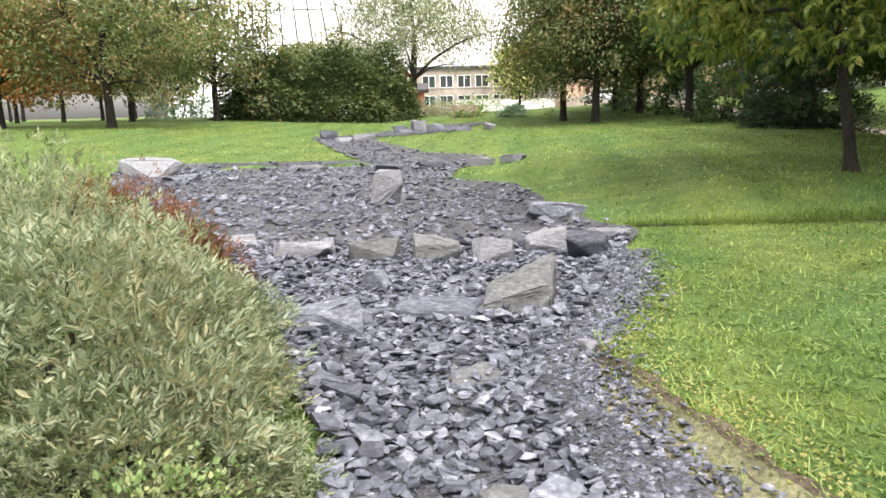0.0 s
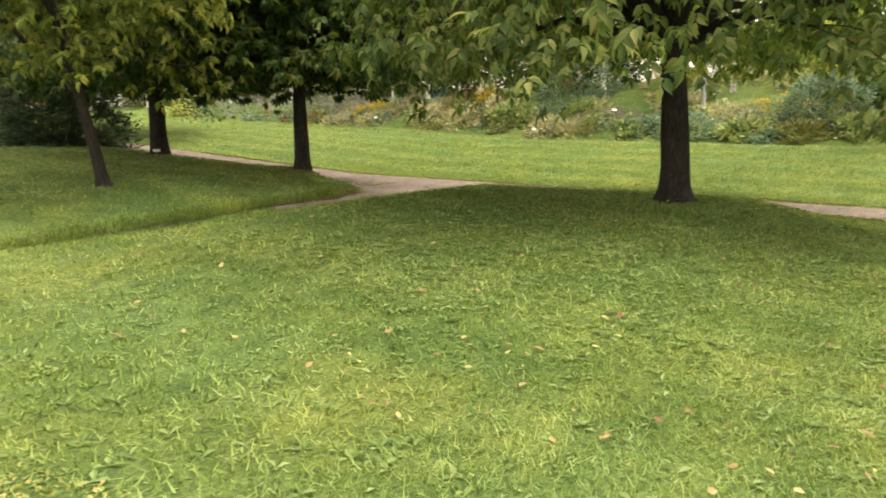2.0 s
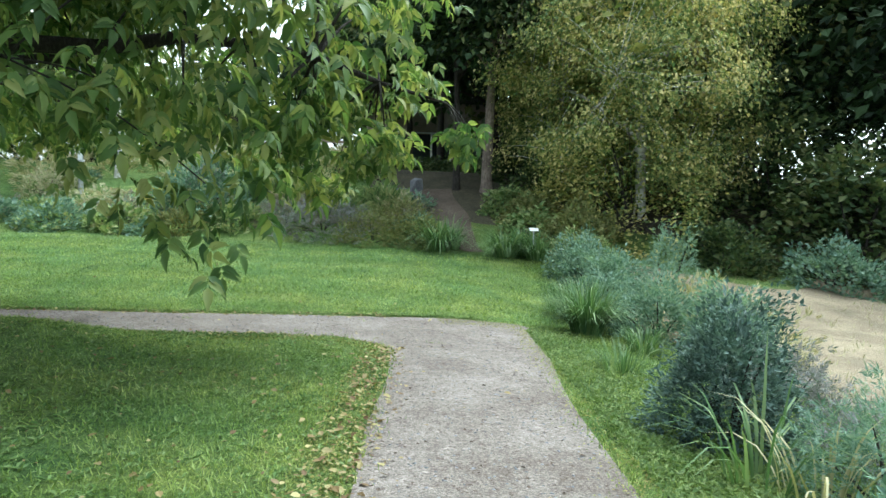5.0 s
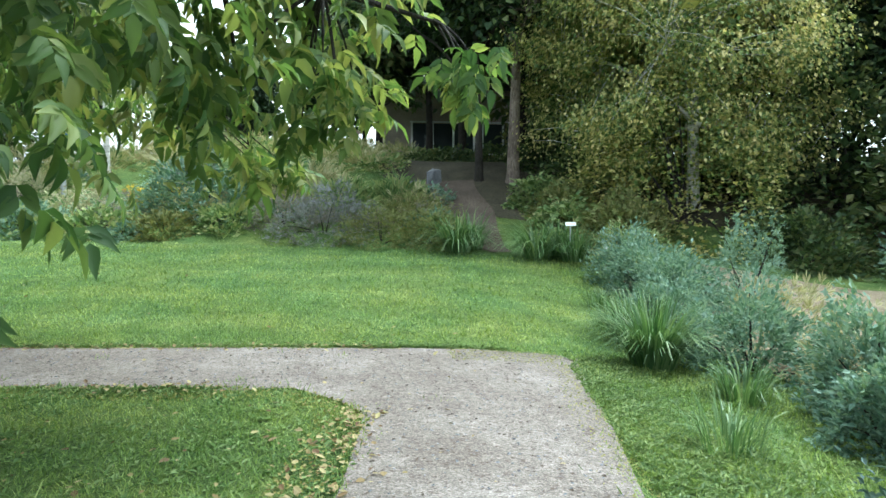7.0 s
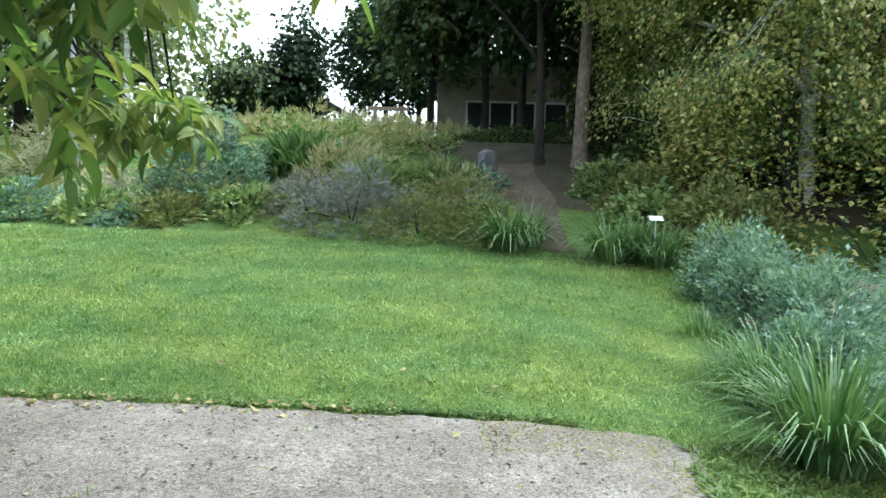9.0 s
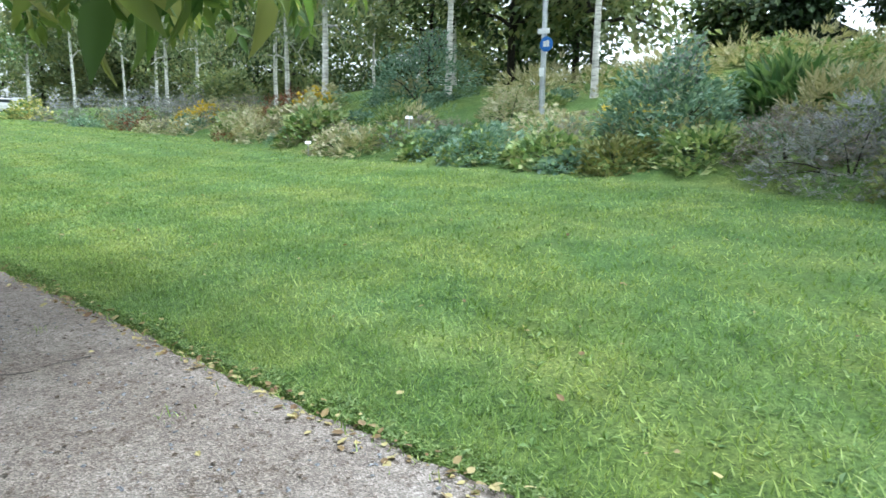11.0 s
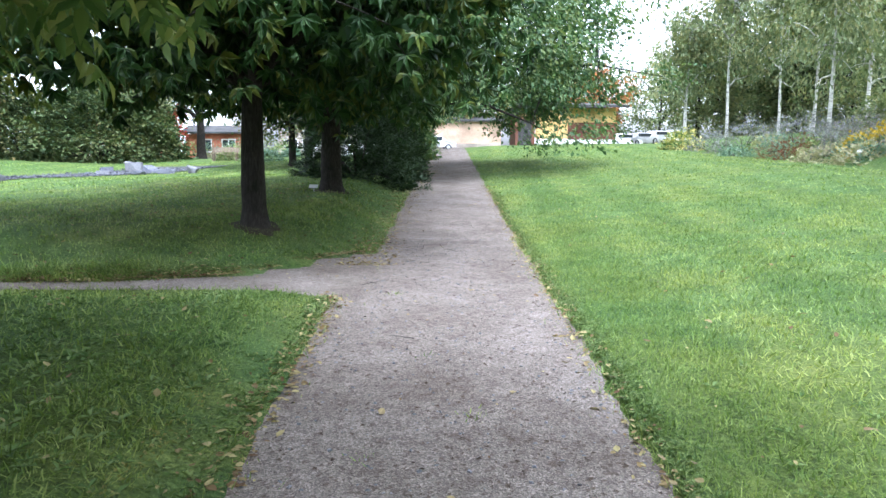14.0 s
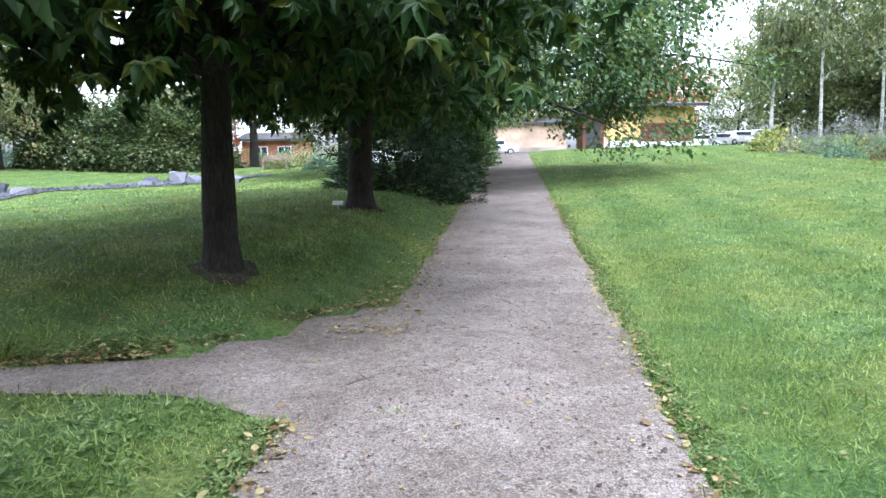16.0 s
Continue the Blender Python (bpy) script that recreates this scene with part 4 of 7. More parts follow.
for i, (x, y, h, cr, m) in enumerate([(38, 10.5, 11, 3.6, BIRCH), (39, 15, 12, 4.0, FOREST), (42, 22, 12, 4.2, BIRCH), (44, 14.5, 12, 3.4, FOREST), (44, 36, 11, 4.2, FOREST), (52, 30, 13, 5.0, FOREST),
                                      (56, 55, 12, 5, FOREST), (58, 42, 13, 5, FOREST), (48, 62, 11, 4.4, FOREST), (48, 7.9, 5.4, 2.4, FOREST), (48.4, 5.3, 7.5, 0.9, DARK), (60, 28, 12, 5, FOREST), (38, 92, 7, 3.5, FOREST), (46, 90, 12, 5, BIRCH), (54, 84, 12, 5, FOREST), (62, 76, 12, 5.5, FOREST), (51, 68, 11, 4.5, BIRCH), (57, 64, 12, 5, FOREST), (30, 90, 7, 3.2, BIRCH), (40, 64, 11, 4.2, BIRCH), (44, 68, 15, 5, BIRCH), (48.5, 73, 16, 5.5, BIRCH), (47, 60, 15, 4.6, BIRCH), (53, 62, 16, 5.5, BIRCH)]):
    far_tree("forest_tree", "dark green broadleaf tree behind the birches", x, y, h, 0.2, cr, m, 130 + i, 0.48, 0.5, 0.34, 80, 55, OVAL, group="trees at the wood's edge")

# the wood in the south-east
far_tree("yellowing_birch", "bushy birch with yellowing leaves reaching the ground", 24.6, -10.2, 10, 0.18, 3.7, YELLOWING, 150, 0.46, 0.47, 0.105, 260, 240, OVAL, BIRCH_BARK, -0.95, 0.55, shell=0.5, sig=0.42)
far_tree("yellowing_birch", "smaller yellow-green birch beside the trail", 27.5, -8.6, 8, 0.13, 2.4, YELLOWING, 151, 0.46, 0.46, 0.105, 130, 170, OVAL, BIRCH_BARK, -0.95, 0.55, shell=0.5, sig=0.42)
far_tree("pine_tree", "tall tree with pale scaly bark beside the trail", 28.0, -6.0, 13, 0.20, 3.4, FOREST, 152, 0.60, 0.38, 0.26, 100, 75, OVAL, PINE_BARK, -0.75, sig=0.5)
far_tree("spruce_tree", "dark-trunked tree with deep green crown by the trail", 28.4, -5.0, 12, 0.13, 3.2, DARK, 153, 0.6, 0.38, 0.26, 110, 85, OVAL, BARK, -0.75, lean=(0.0, 0.03), sig=0.5)
for i, (x, y, h, cr) in enumerate([(27.5, -15.5, 13, 4.0), (23.0, -18.5, 13, 4.2), (18.5, -21.0, 13, 4.4), (31.0, -11.0, 13, 4.2), (33.5, -17.0, 14, 4.6), (28.0, -22.0, 14, 4.6), (13.0, -22.5, 12, 4.2),
                                   (34.0, -7.5, 13, 3.6), (39, -12, 14, 4.5), (22.0, -25.5, 14, 5), (36, -22, 14, 5), (30, -28, 14, 5), (15, -28, 14, 5), (8, -26, 13, 5), (41, -18, 14, 5), (56, -3, 17, 6), (57, -11, 17, 6.5), (59, -1, 15, 4.6), (46, -26, 17, 6.5), (38, -31, 17, 6.5), (24, -33, 17, 6.5), (31, -36, 17, 6.5), (48, -14, 15, 5.5)]):
    far_tree("wood_tree", "dense dark green tree at the edge of the wood", x, y, h, 0.22, cr, (FOREST, DARK, FOREST)[i % 3], 160 + i, 0.5, 0.5, 0.46, 92, 40, OVAL, low=-0.95 if i < 7 else -0.6, group="wood in the south-east", sig=0.6)

for i, (x, y, h, cr, cz) in enumerate([(40.6, -4.4, 12.5, 3.3, 0.68), (38.4, -8.4, 12.5, 3.0, 0.66), (37.2, -5.6, 11.5, 2.4, 0.72), (41.2, -2.0, 11.0, 2.3, 0.52), (52.0, 0.8, 12.0, 3.6, 0.5)]):
    far_tree("wood_tree", "dark green tree beside the concrete building", x, y, h, 0.2, cr, (FOREST, DARK, FOREST)[i % 3], 192 + i, cz, 0.34, 0.36, 90, 55, OVAL, low=-0.8, group="wood in the south-east", sig=0.5)

# dark conifer bush beside the path, and the large dark thicket on the far lawn
shrub("yew_bush", "dark green spreading conifer bush under the trees", 12.2, 23.6, 1.7, 1.9, 3.0, DARK, NEEDLES, 0.34, 9000, 201, 0.4, low=-0.05, stems=10)
shrub("yew_bush", "dark green conifer bush beside the gravel path", 13.1, 26.9, 1.2, 1.5, 2.4, DARK, NEEDLES, 0.34, 5000, 202, 0.4, low=-0.05, stems=8)
for i, (x, y, rx, h) in enumerate([(-11.6, 49.5, 3.6, 4.6), (-6.8, 49.0, 3.9, 4.9), (-4.2, 50.5, 2.6, 4.2)]):
    shrub("thicket_bush", "large dark green rounded thicket on the far lawn", x, y, rx, 2.6, h, FOREST, OVAL, 0.24, 16000, 205 + i, 0.4, low=-0.05, stems=10, group="dark thicket")
shrub("thicket_bush", "bronze-topped round bush beside the dark thicket", -9.5, 52.0, 2.4, 2.2, 5.0, MAPLE, OVAL, 0.2, 5200, 209, 0.4, stems=8, group="dark thicket")
shrub("red_shrub", "shrub in bright red autumn leaf", -3.0, 53.6, 1.0, 1.0, 3.6, RED, OVAL, 0.22, 900, 210, 0.4, stems=8)
for i in range(6):
    shrub("hedge_bush", "clipped green bush in a low hedge", -23.0 + i * 1.9, 58.5, 1.2, 0.9, 1.7, SAGE, OVAL, 0.22, 700, 212 + i, 0.4, stems=4, group="low hedge")
for i, (x, y, w, h) in enumerate([(13.0, 46, 1.6, 3.0), (13.4, 33.5, 1.3, 2.4), (14.0, 40.5, 1.5, 2.6), (14.6, 55, 1.5, 2.4)]):
    shrub("path_shrub", "green shrub growing at the path's edge", x, y, w, w, h, LINDEN, OVAL, 0.22, 1700, 220 + i, 0.4, stems=6, group="shrubs beside the path")
for i, (x, y, w) in enumerate([(2.0, 50, 1.1), (4.8, 47.5, 0.9), (0.4, 61, 1.6), (3.0, 64, 1.5), (5.6, 52, 0.7), (-1.0, 59.5, 1.2), (-4.6, 62, 1.9), (-2.6, 62.5, 1.7), (-6.4, 61.5, 1.8), (3.2, 57.5, 2.2), (-0.5, 64.0, 2.4)]):
    shrub("lawn_shrub", "low green shrub in a far flower bed", x, y, w, w, w * 0.75, (HERB, SAGE, PALE)[i % 3], OVAL, 0.16, 800, 230 + i, 0.4, stems=4, group="far flower bed")

# undergrowth that closes the wood
for i, (x, y, r, h, m) in enumerate([(20.5, -14.5, 2.4, 3.2, FOREST), (23.5, -14.0, 2.4, 4.0, FOREST), (16.5, -17.5, 2.6, 3.4, FOREST), (27.0, -12.5, 2.4, 4.2, FOREST), (30.0, -9.0, 1.8, 2.6, FOREST), (12.5, -19.5, 2.6, 3.4, FOREST),
                                     (31.5, -13.5, 2.6, 4.6, FOREST), (19.5, -18.0, 2.6, 5.0, DARK), (24.0, -16.5, 2.8, 5.5, DARK), (8.0, -20.0, 2.8, 4.0, FOREST), (28.5, -17.5, 3.0, 6.0, DARK), (35.0, -9.5, 2.4, 4.0, FOREST)]):
    shrub("undergrowth_bush", "dense dark undergrowth bush at the edge of the wood", x, y, r, r, h, m, OVAL, 0.22, 3400, 250 + i, 0.4, low=-0.05, stems=6, group="undergrowth of the wood")
shrub("birch_skirt", "low bushy birch shoots with yellowing leaves", 23.6, -9.6, 2.6, 2.4, 4.2, YELLOWING, OVAL, 0.12, 9500, 270, 0.4, low=-0.05, stems=10)
for i, (x, y, r, h, m) in enumerate([(24.3, -6.6, 0.9, 0.9, BROWNISH), (25.6, -6.2, 0.8, 0.8, HERB), (26.6, -7.4, 1.1, 1.1, FOREST), (23.2, -6.4, 0.8, 0.7, HERB), (25.4, -7.8, 1.2, 1.3, YELLOWING), (22.0, -7.2, 0.9, 0.9, BROWNISH), (29.6, -7.4, 1.2, 1.2, FOREST),
                                     (34.0, -4.6, 1.5, 0.6, FOREST), (33.0, -6.6, 1.5, 0.7, FOREST), (36.5, -3.9, 1.8, 0.7, HERB), (37.0, -6.0, 1.8, 0.7, HERB), (38.5, -8.0, 1.8, 0.8, HERB)]):
    shrub("trailside_bush", "low leafy bush beside the earth trail", x, y, r, r, h, m, OVAL, 0.14, 1500, 275 + i, 0.4, stems=5, group="bushes beside the trail")
for i in range(18):
    x, y = (45 + 1.35 * i + 1.5 * (i % 2), 16 + 4.1 * i) if i < 14 else (43 + 6 * (i - 14), 97)
    shrub("woodland_bush", "dark woodland bush behind the birches", x, y, 3.2, 3.0, 4.6 - 0.6 * (i % 3), FOREST, OVAL, 0.32, 1500, 290 + i, 0.4, low=-0.05, stems=4, group="bushes behind the birches")

for i, (x, y, h) in enumerate([(40.8, 63, 3.6), (43.5, 61, 4.0), (46.5, 59, 3.6), (49.5, 56.5, 4.2), (52, 53, 4.0), (54, 48.5, 4.2), (55, 43.5, 4.0), (43, 42, 2.6), (46.5, 38, 3.0)]):
    shrub("copse_bush", "light green leafy bush among the birch trunks", x, y, 2.6, 2.4, h, BIRCH, OVAL, 0.26, 3000, 350 + i, 0.4, low=-0.05, stems=4, group="bushes among the birches")

# ---- flower slope east of the lawn ----
HEAD = spray(6, 0.5, 5.2, 0.7, 0.1, 0.1, 1, True)
STALK = spray(7, 0.16, 0.5, 0.6, 0.02, 0.05, 1)
SLOPE = "plants on the flower slope"
for i, (x, y, rx, ry, h, m, sh, size, n, label, bl) in enumerate([
    (26.6, 3.2, 1.3, 1.45, 2.5, SAGE, SIMPLE, 0.15, 5200, "tall blue-green shrub dotted with pale flowers", (LAVENDER, HEAD, 0.07, 420)),
    (32.0, 14.4, 1.8, 2.1, 2.3, SAGE, SIMPLE, 0.16, 4200, "broad blue-green bush with grey flower heads", (LAVENDER, HEAD, 0.08, 260)),
    (28.3, 1.4, 0.8, 0.9, 1.2, STRAP, SLIM, 0.6, 1100, "clump of upright sword-shaped green leaves", None),
    (27.9, 11.1, 1.1, 1.3, 0.75, HEATHER, TWIG, 0.16, 2600, "low dome of dusky purple heather", None),
    (25.9, 7.4, 1.2, 1.0, 0.8, SAGE, SIMPLE, 0.14, 1900, "low grey-green shrub", None),
    (26.6, 9.2, 0.9, 0.9, 0.7, SAGE, OVAL, 0.14, 1400, "low blue-green shrub", None),
    (27.6, 6.6, 1.2, 1.1, 0.95, PALE, HEAD, 0.12, 1700, "stonecrop with flat pale pink flower heads", None),
    (29.4, 8.9, 0.9, 0.9, 1.2, PALE, TWIG, 0.22, 1200, "pale feathery grass plume", None),
    (24.0, -0.5, 1.1, 1.3, 1.55, LAVENDER, TWIG, 0.17, 3800, "grey-purple bush at the lawn's edge", None),
    (25.0, 0.6, 1.0, 1.0, 1.2, HEATHER, TWIG, 0.17, 2200, "faded purple flowering bush", None),
    (23.3, -1.9, 0.9, 1.1, 0.95, BROWNISH, TWIG, 0.16, 2600, "low spreading brown-green juniper", None),
    (23.1, -3.1, 0.9, 0.9, 0.85, BROWNISH, TWIG, 0.16, 2200, "low spreading brown-green juniper", None),
    (24.6, -2.6, 1.1, 1.2, 1.0, BROWNISH, TWIG, 0.16, 2400, "olive juniper above the lawn", None),
    (26.0, -0.9, 0.9, 1.0, 1.25, HERB, SLIM, 0.3, 1700, "upright leafy green perennial", None),
    (26.4, -2.4, 0.8, 0.9, 1.0, HERB, SLIM, 0.28, 1500, "upright leafy green perennial", None),
    (27.4, 0.2, 1.0, 1.1, 1.2, SEEDY, STALK, 0.4, 1500, "dry flowering grass tussock", None),
    (25.2, 2.0, 1.0, 0.9, 0.75, HERB, SIMPLE, 0.16, 1600, "green herb with dark lower leaves", None),
    (24.9, 3.6, 0.8, 0.8, 0.6, BROWNISH, SIMPLE, 0.15, 1200, "brownish low shrub", None),
    (25.4, 5.4, 0.9, 0.9, 0.65, HERB, OVAL, 0.16, 1300, "leafy yellow-green perennial", None),
    (24.8, 4.6, 0.6, 0.6, 0.4, SAGE, OVAL, 0.13, 700, "small grey-green cushion plant", None),
    (27.1, 13.6, 0.9, 0.9, 0.6, PALE, OVAL, 0.13, 1200, "low pale green groundcover", None),
    (28.4, 16.0, 1.2, 1.3, 0.8, HERB, OVAL, 0.2, 1500, "leafy green perennial with broad leaves", None),
    (29.2, 17.6, 1.1, 1.2, 0.9, PALE, OVAL, 0.2, 1400, "yellow-green broad-leaved perennial", None),
    (28.1, 18.6, 0.9, 0.9, 0.6, PALE, HEAD, 0.12, 1100, "stonecrop with pale pink flower heads", None),
    (30.8, 20.2, 1.3, 1.4, 1.0, RUST, TWIG, 0.2, 1500, "russet-brown flowering bush", None),
    (30.6, 18.6, 0.8, 0.9, 0.95, GOLD, HEAD, 0.14, 800, "clump of golden yellow flowers", None),
    (29.2, 21.4, 1.0, 1.1, 0.7, PALE, HEAD, 0.13, 1200, "pale pink flowering cushion", None),
    (31.2, 24.2, 1.5, 1.8, 1.1, HEATHER, TWIG, 0.2, 1700, "dusky pink heather mound", None),
    (29.6, 25.4, 1.0, 1.2, 0.6, PALE, HEAD, 0.13, 1200, "pale pink flowering cushion", None),
    (31.6, 28.6, 1.5, 1.8, 1.3, LAVENDER, TWIG, 0.2, 2200, "large grey-lilac lavender bush", None),
    (32.8, 32.0, 1.4, 1.7, 1.3, LAVENDER, TWIG, 0.2, 2000, "large grey-lilac lavender bush", None),
    (30.4, 30.6, 1.0, 1.1, 0.6, RUST, TWIG, 0.17, 1000, "low rust-red groundcover", None),
    (31.3, 34.4, 1.0, 1.1, 0.9, SAGE, TWIG, 0.18, 1200, "grey-green sage bush", None),
    (31.8, 38.6, 1.7, 2.0, 1.6, LAVENDER, TWIG, 0.2, 2600, "large grey-lilac lavender bush", None),
    (33.4, 36.2, 1.8, 2.0, 1.6, LAVENDER, TWIG, 0.2, 2600, "large grey-lilac lavender bush", None),
    (31.2, 41.2, 1.3, 1.4, 1.1, LAVENDER, TWIG, 0.2, 1600, "grey-lilac lavender bush", None),
    (32.6, 30.2, 1.6, 1.6, 1.1, HEATHER, TWIG, 0.18, 2200, "dusky brown-pink heather mound", None),
    (31.2, 32.6, 1.5, 1.6, 0.7, RUST, TWIG, 0.16, 1800, "low rust-brown groundcover", None),
    (31.0, 26.6, 1.3, 1.5, 1.0, GOLD, HEAD, 0.13, 1400, "broad clump of golden yellow flowers", None),
    (29.9, 28.2, 1.0, 1.4, 0.6, PALE, HEAD, 0.13, 1500, "stonecrop with flat pale pink flower heads", None),
    (30.4, 43.4, 1.2, 1.2, 1.2, YELLOWING, OVAL, 0.18, 1300, "yellow-green bush at the end of the slope", None),
    (30.3, 36.2, 0.8, 0.8, 0.5, SAGE, OVAL, 0.13, 700, "small grey cushion plant", None),
    (28.9, 12.8, 0.8, 0.8, 0.8, HERB, SLIM, 0.25, 1000, "upright green perennial", None),
    (27.9, 20.3, 0.5, 0.5, 0.35, RUST, TWIG, 0.12, 500, "small dark red cushion plant", None),
    (28.6, 4.8, 0.9, 0.9, 0.8, GOLD, HEAD, 0.12, 500, "patch of yellow daisies", None),
]):
    shrub("slope_plant", label + " on the flower slope", x, y, rx, ry, h * (0.66 if y < 12 else 0.95), m, sh, size, int(n * 0.78), 300 + i, 0.55, low=0.0, category="plant", group=SLOPE, stems=6, blooms=bl)
fill = np.random.default_rng(77)
kinds = [("leafy green perennial", HERB, OVAL, 0.15), ("grey-green sage", SAGE, SIMPLE, 0.15), ("blue-green sage clump", SAGE, TWIG, 0.17), ("pale flowering perennial", PALE, HEAD, 0.11),
         ("dry grass tussock", SEEDY, STALK, 0.36), ("dusky heather", HEATHER, TWIG, 0.16)]
for i in range(170):
    y = fill.uniform(-4.0, 37) if i < 115 else fill.uniform(-3.0, 11)
    d = 0.45 + abs(fill.normal()) * 2.6 if i < 115 else fill.uniform(5, 16)
    w = fill.uniform(0.45, 0.85) * (1 if i < 115 else 1.4)
    word, m, sh, size = kinds[int(fill.integers(0, 6))] if i < 115 else kinds[4 if i % 3 else 0]
    x = float(hill_x(y)) + d
    if -5.6 < y < -3.4 and x > 21:
        continue
    shrub("slope_plant", word + " among others on the slope", x, y, w, w, w * fill.uniform(0.45, 0.8), m, sh, size, 350, 400 + i, 0.55, category="plant", group=SLOPE, stems=0)
# strap-leaved clumps at the foot of the trail
for i, (x, y, n, L) in enumerate([(22.0, -3.55, 220, 1.3), (22.4, -3.9, 160, 1.25), (21.2, -5.15, 230, 1.2), (21.6, -5.7, 200, 1.2), (20.9, -5.9, 170, 1.1), (28.4, 1.5, 160, 1.4)]):
    grass_clump("daylily_clump", "arching strap-leaved daylily clump beside the trail", x, y, n, L, 0.03, STRAP, 520 + i, 1.0, 0.22, 0.28, group="daylily clumps", category="plant")

# ---- border along the south side of the path ----
BORDER = "plants in the path border"
for i, (x, y, rx, ry, h, m, sh, size, n, label) in enumerate([
    (8.75, -3.95, 0.50, 0.52, 1.1, DUSKY, SIMPLE, 0.07, 5200, "dark blue-green rounded shrub with woody stems"),
    (6.55, -3.85, 0.50, 0.5, 0.42, SAGE, SIMPLE, 0.085, 3000, "leafy grey-green peony-like shrub"),
    (7.6, -4.35, 0.6, 0.5, 0.6, SAGE, TWIG, 0.12, 2600, "sprawling grey-green shrub"),
    (5.6, -3.7, 0.5, 0.5, 0.5, DUSKY, SIMPLE, 0.085, 3000, "dark leafy low shrub"),
    (11.3, -5.5, 0.5, 0.45, 0.75, SAGE, SIMPLE, 0.10, 2200, "blue-green bushy perennial"),
    (12.2, -6.0, 0.6, 0.6, 0.95, SAGE, SIMPLE, 0.11, 2400, "blue-green bushy perennial"),
    (14.0, -5.9, 0.8, 0.7, 0.9, SAGE, SIMPLE, 0.11, 2600, "grey-green sprawling perennial"),
    (15.6, -5.6, 0.7, 0.6, 0.8, SAGE, SIMPLE, 0.11, 2200, "grey-green sprawling perennial"),
    (16.8, -6.3, 0.9, 0.7, 1.0, SAGE, SIMPLE, 0.12, 2400, "blue-green flowering perennial"),
    (18.0, -6.3, 0.8, 0.7, 0.95, SAGE, SIMPLE, 0.12, 2200, "silvery flowering perennial"),
    (19.1, -6.4, 0.8, 0.7, 0.9, SAGE, SIMPLE, 0.12, 2000, "blue-green flowering perennial"),
    (17.2, -7.6, 0.7, 0.6, 1.5, SAGE, TWIG, 0.16, 1900, "tall feathery blue-green bush"),
    (15.2, -7.1, 0.9, 0.7, 0.75, SEEDY, STALK, 0.26, 700, "dry seeding grasses"),
    (12.7, -6.6, 0.9, 0.7, 0.65, SEEDY, STALK, 0.26, 600, "dry seeding grasses"),
    (9.9, -5.2, 0.6, 0.5, 0.55, LAVENDER, TWIG, 0.15, 1700, "grey flowering weeds"),
    (8.3, -4.9, 0.5, 0.45, 0.4, LAVENDER, TWIG, 0.14, 1400, "grey flowering weeds"),
    (20.2, -6.9, 0.9, 0.8, 0.8, HERB, SIMPLE, 0.14, 1500, "green leafy perennial"),
    (18.6, -12.5, 1.4, 0.9, 0.9, SAGE, OVAL, 0.16, 1700, "blue-green shrub behind the stubble field"),
    (16.0, -14.5, 1.6, 1.0, 0.9, SAGE, OVAL, 0.16, 1700, "blue-green shrub behind the stubble field"),
    (20.6, -10.8, 1.3, 1.0, 1.1, FOREST, OVAL, 0.18, 1700, "dark undergrowth at the edge of the wood"),
    (22.2, -7.6, 1.0, 1.0, 1.0, BROWNISH, OVAL, 0.16, 1500, "brown-green undergrowth by the daylilies"),
    (12.5, -16.5, 1.8, 1.1, 1.1, FOREST, OVAL, 0.18, 1700, "dark undergrowth at the edge of the wood"),
]):
    shrub("border_plant", label + " in the path border", x, y, rx, ry, h, m, sh, size * 0.7, int(n * 1.9), 560 + i, 0.55, low=0.0, category="plant", group=BORDER, stems=8, lumps=0.25)
for i, (x, y, n, L, w, m, label) in enumerate([
    (7.85, -3.65, 34, 1.0, 0.022, STRAP, "loose clump of long pale arching grass"), (7.55, -3.85, 30, 0.9, 0.018, SEEDY, "loose clump of long arching green grass"),
    (14.0, -4.75, 520, 1.08, 0.022, STRAP, "dense tussock of arching ornamental grass"), (15.3, -5.0, 340, 0.95, 0.02, STRAP, "dense tussock of arching ornamental grass"),
    (12.75, -5.1, 160, 0.6, 0.014, STRAP, "tussock of arching grass in the border"), (6.4, -3.2, 90, 0.5, 0.014, STRAP, "small tuft of long grass"), (9.2, -4.0, 120, 0.5, 0.012, STRAP, "tuft of uncut grass"),
    (11.2, -4.15, 120, 0.5, 0.012, STRAP, "tuft of uncut grass"), (15.9, -4.9, 130, 0.55, 0.012, STRAP, "tuft of uncut grass"), (17.4, -5.3, 130, 0.55, 0.012, STRAP, "tuft of uncut grass")]):
    grass_clump("border_grass", label + " beside the path", x, y, n, L, w, m, 600 + i, 0.85, 0.3, 0.25, group="border grasses")

# ---- bushes beside the stream bed ----
for i, (x, y, rx, ry, h, n) in enumerate([(-1.75, 3.1, 0.95, 0.9, 1.0, 12000), (-2.9, 4.6, 1.2, 1.1, 1.15, 9000), (-3.9, 3.2, 1.2, 1.2, 1.3, 5000), (-1.75, 4.5, 0.6, 0.7, 0.55, 4500), (-1.25, 2.55, 0.6, 0.55, 0.55, 5000), (-4.4, 6.0, 1.1, 1.2, 0.95, 4500)]):
    shrub("dwarf_willow", "silvery dwarf willow bush beside the dry stream bed", x, y, rx, ry, h, WILLOW, TWIG, 0.115, n, 620 + i, 0.75, low=0.0, group="dwarf willows", stems=16, lumps=0.14, shell=0.6)
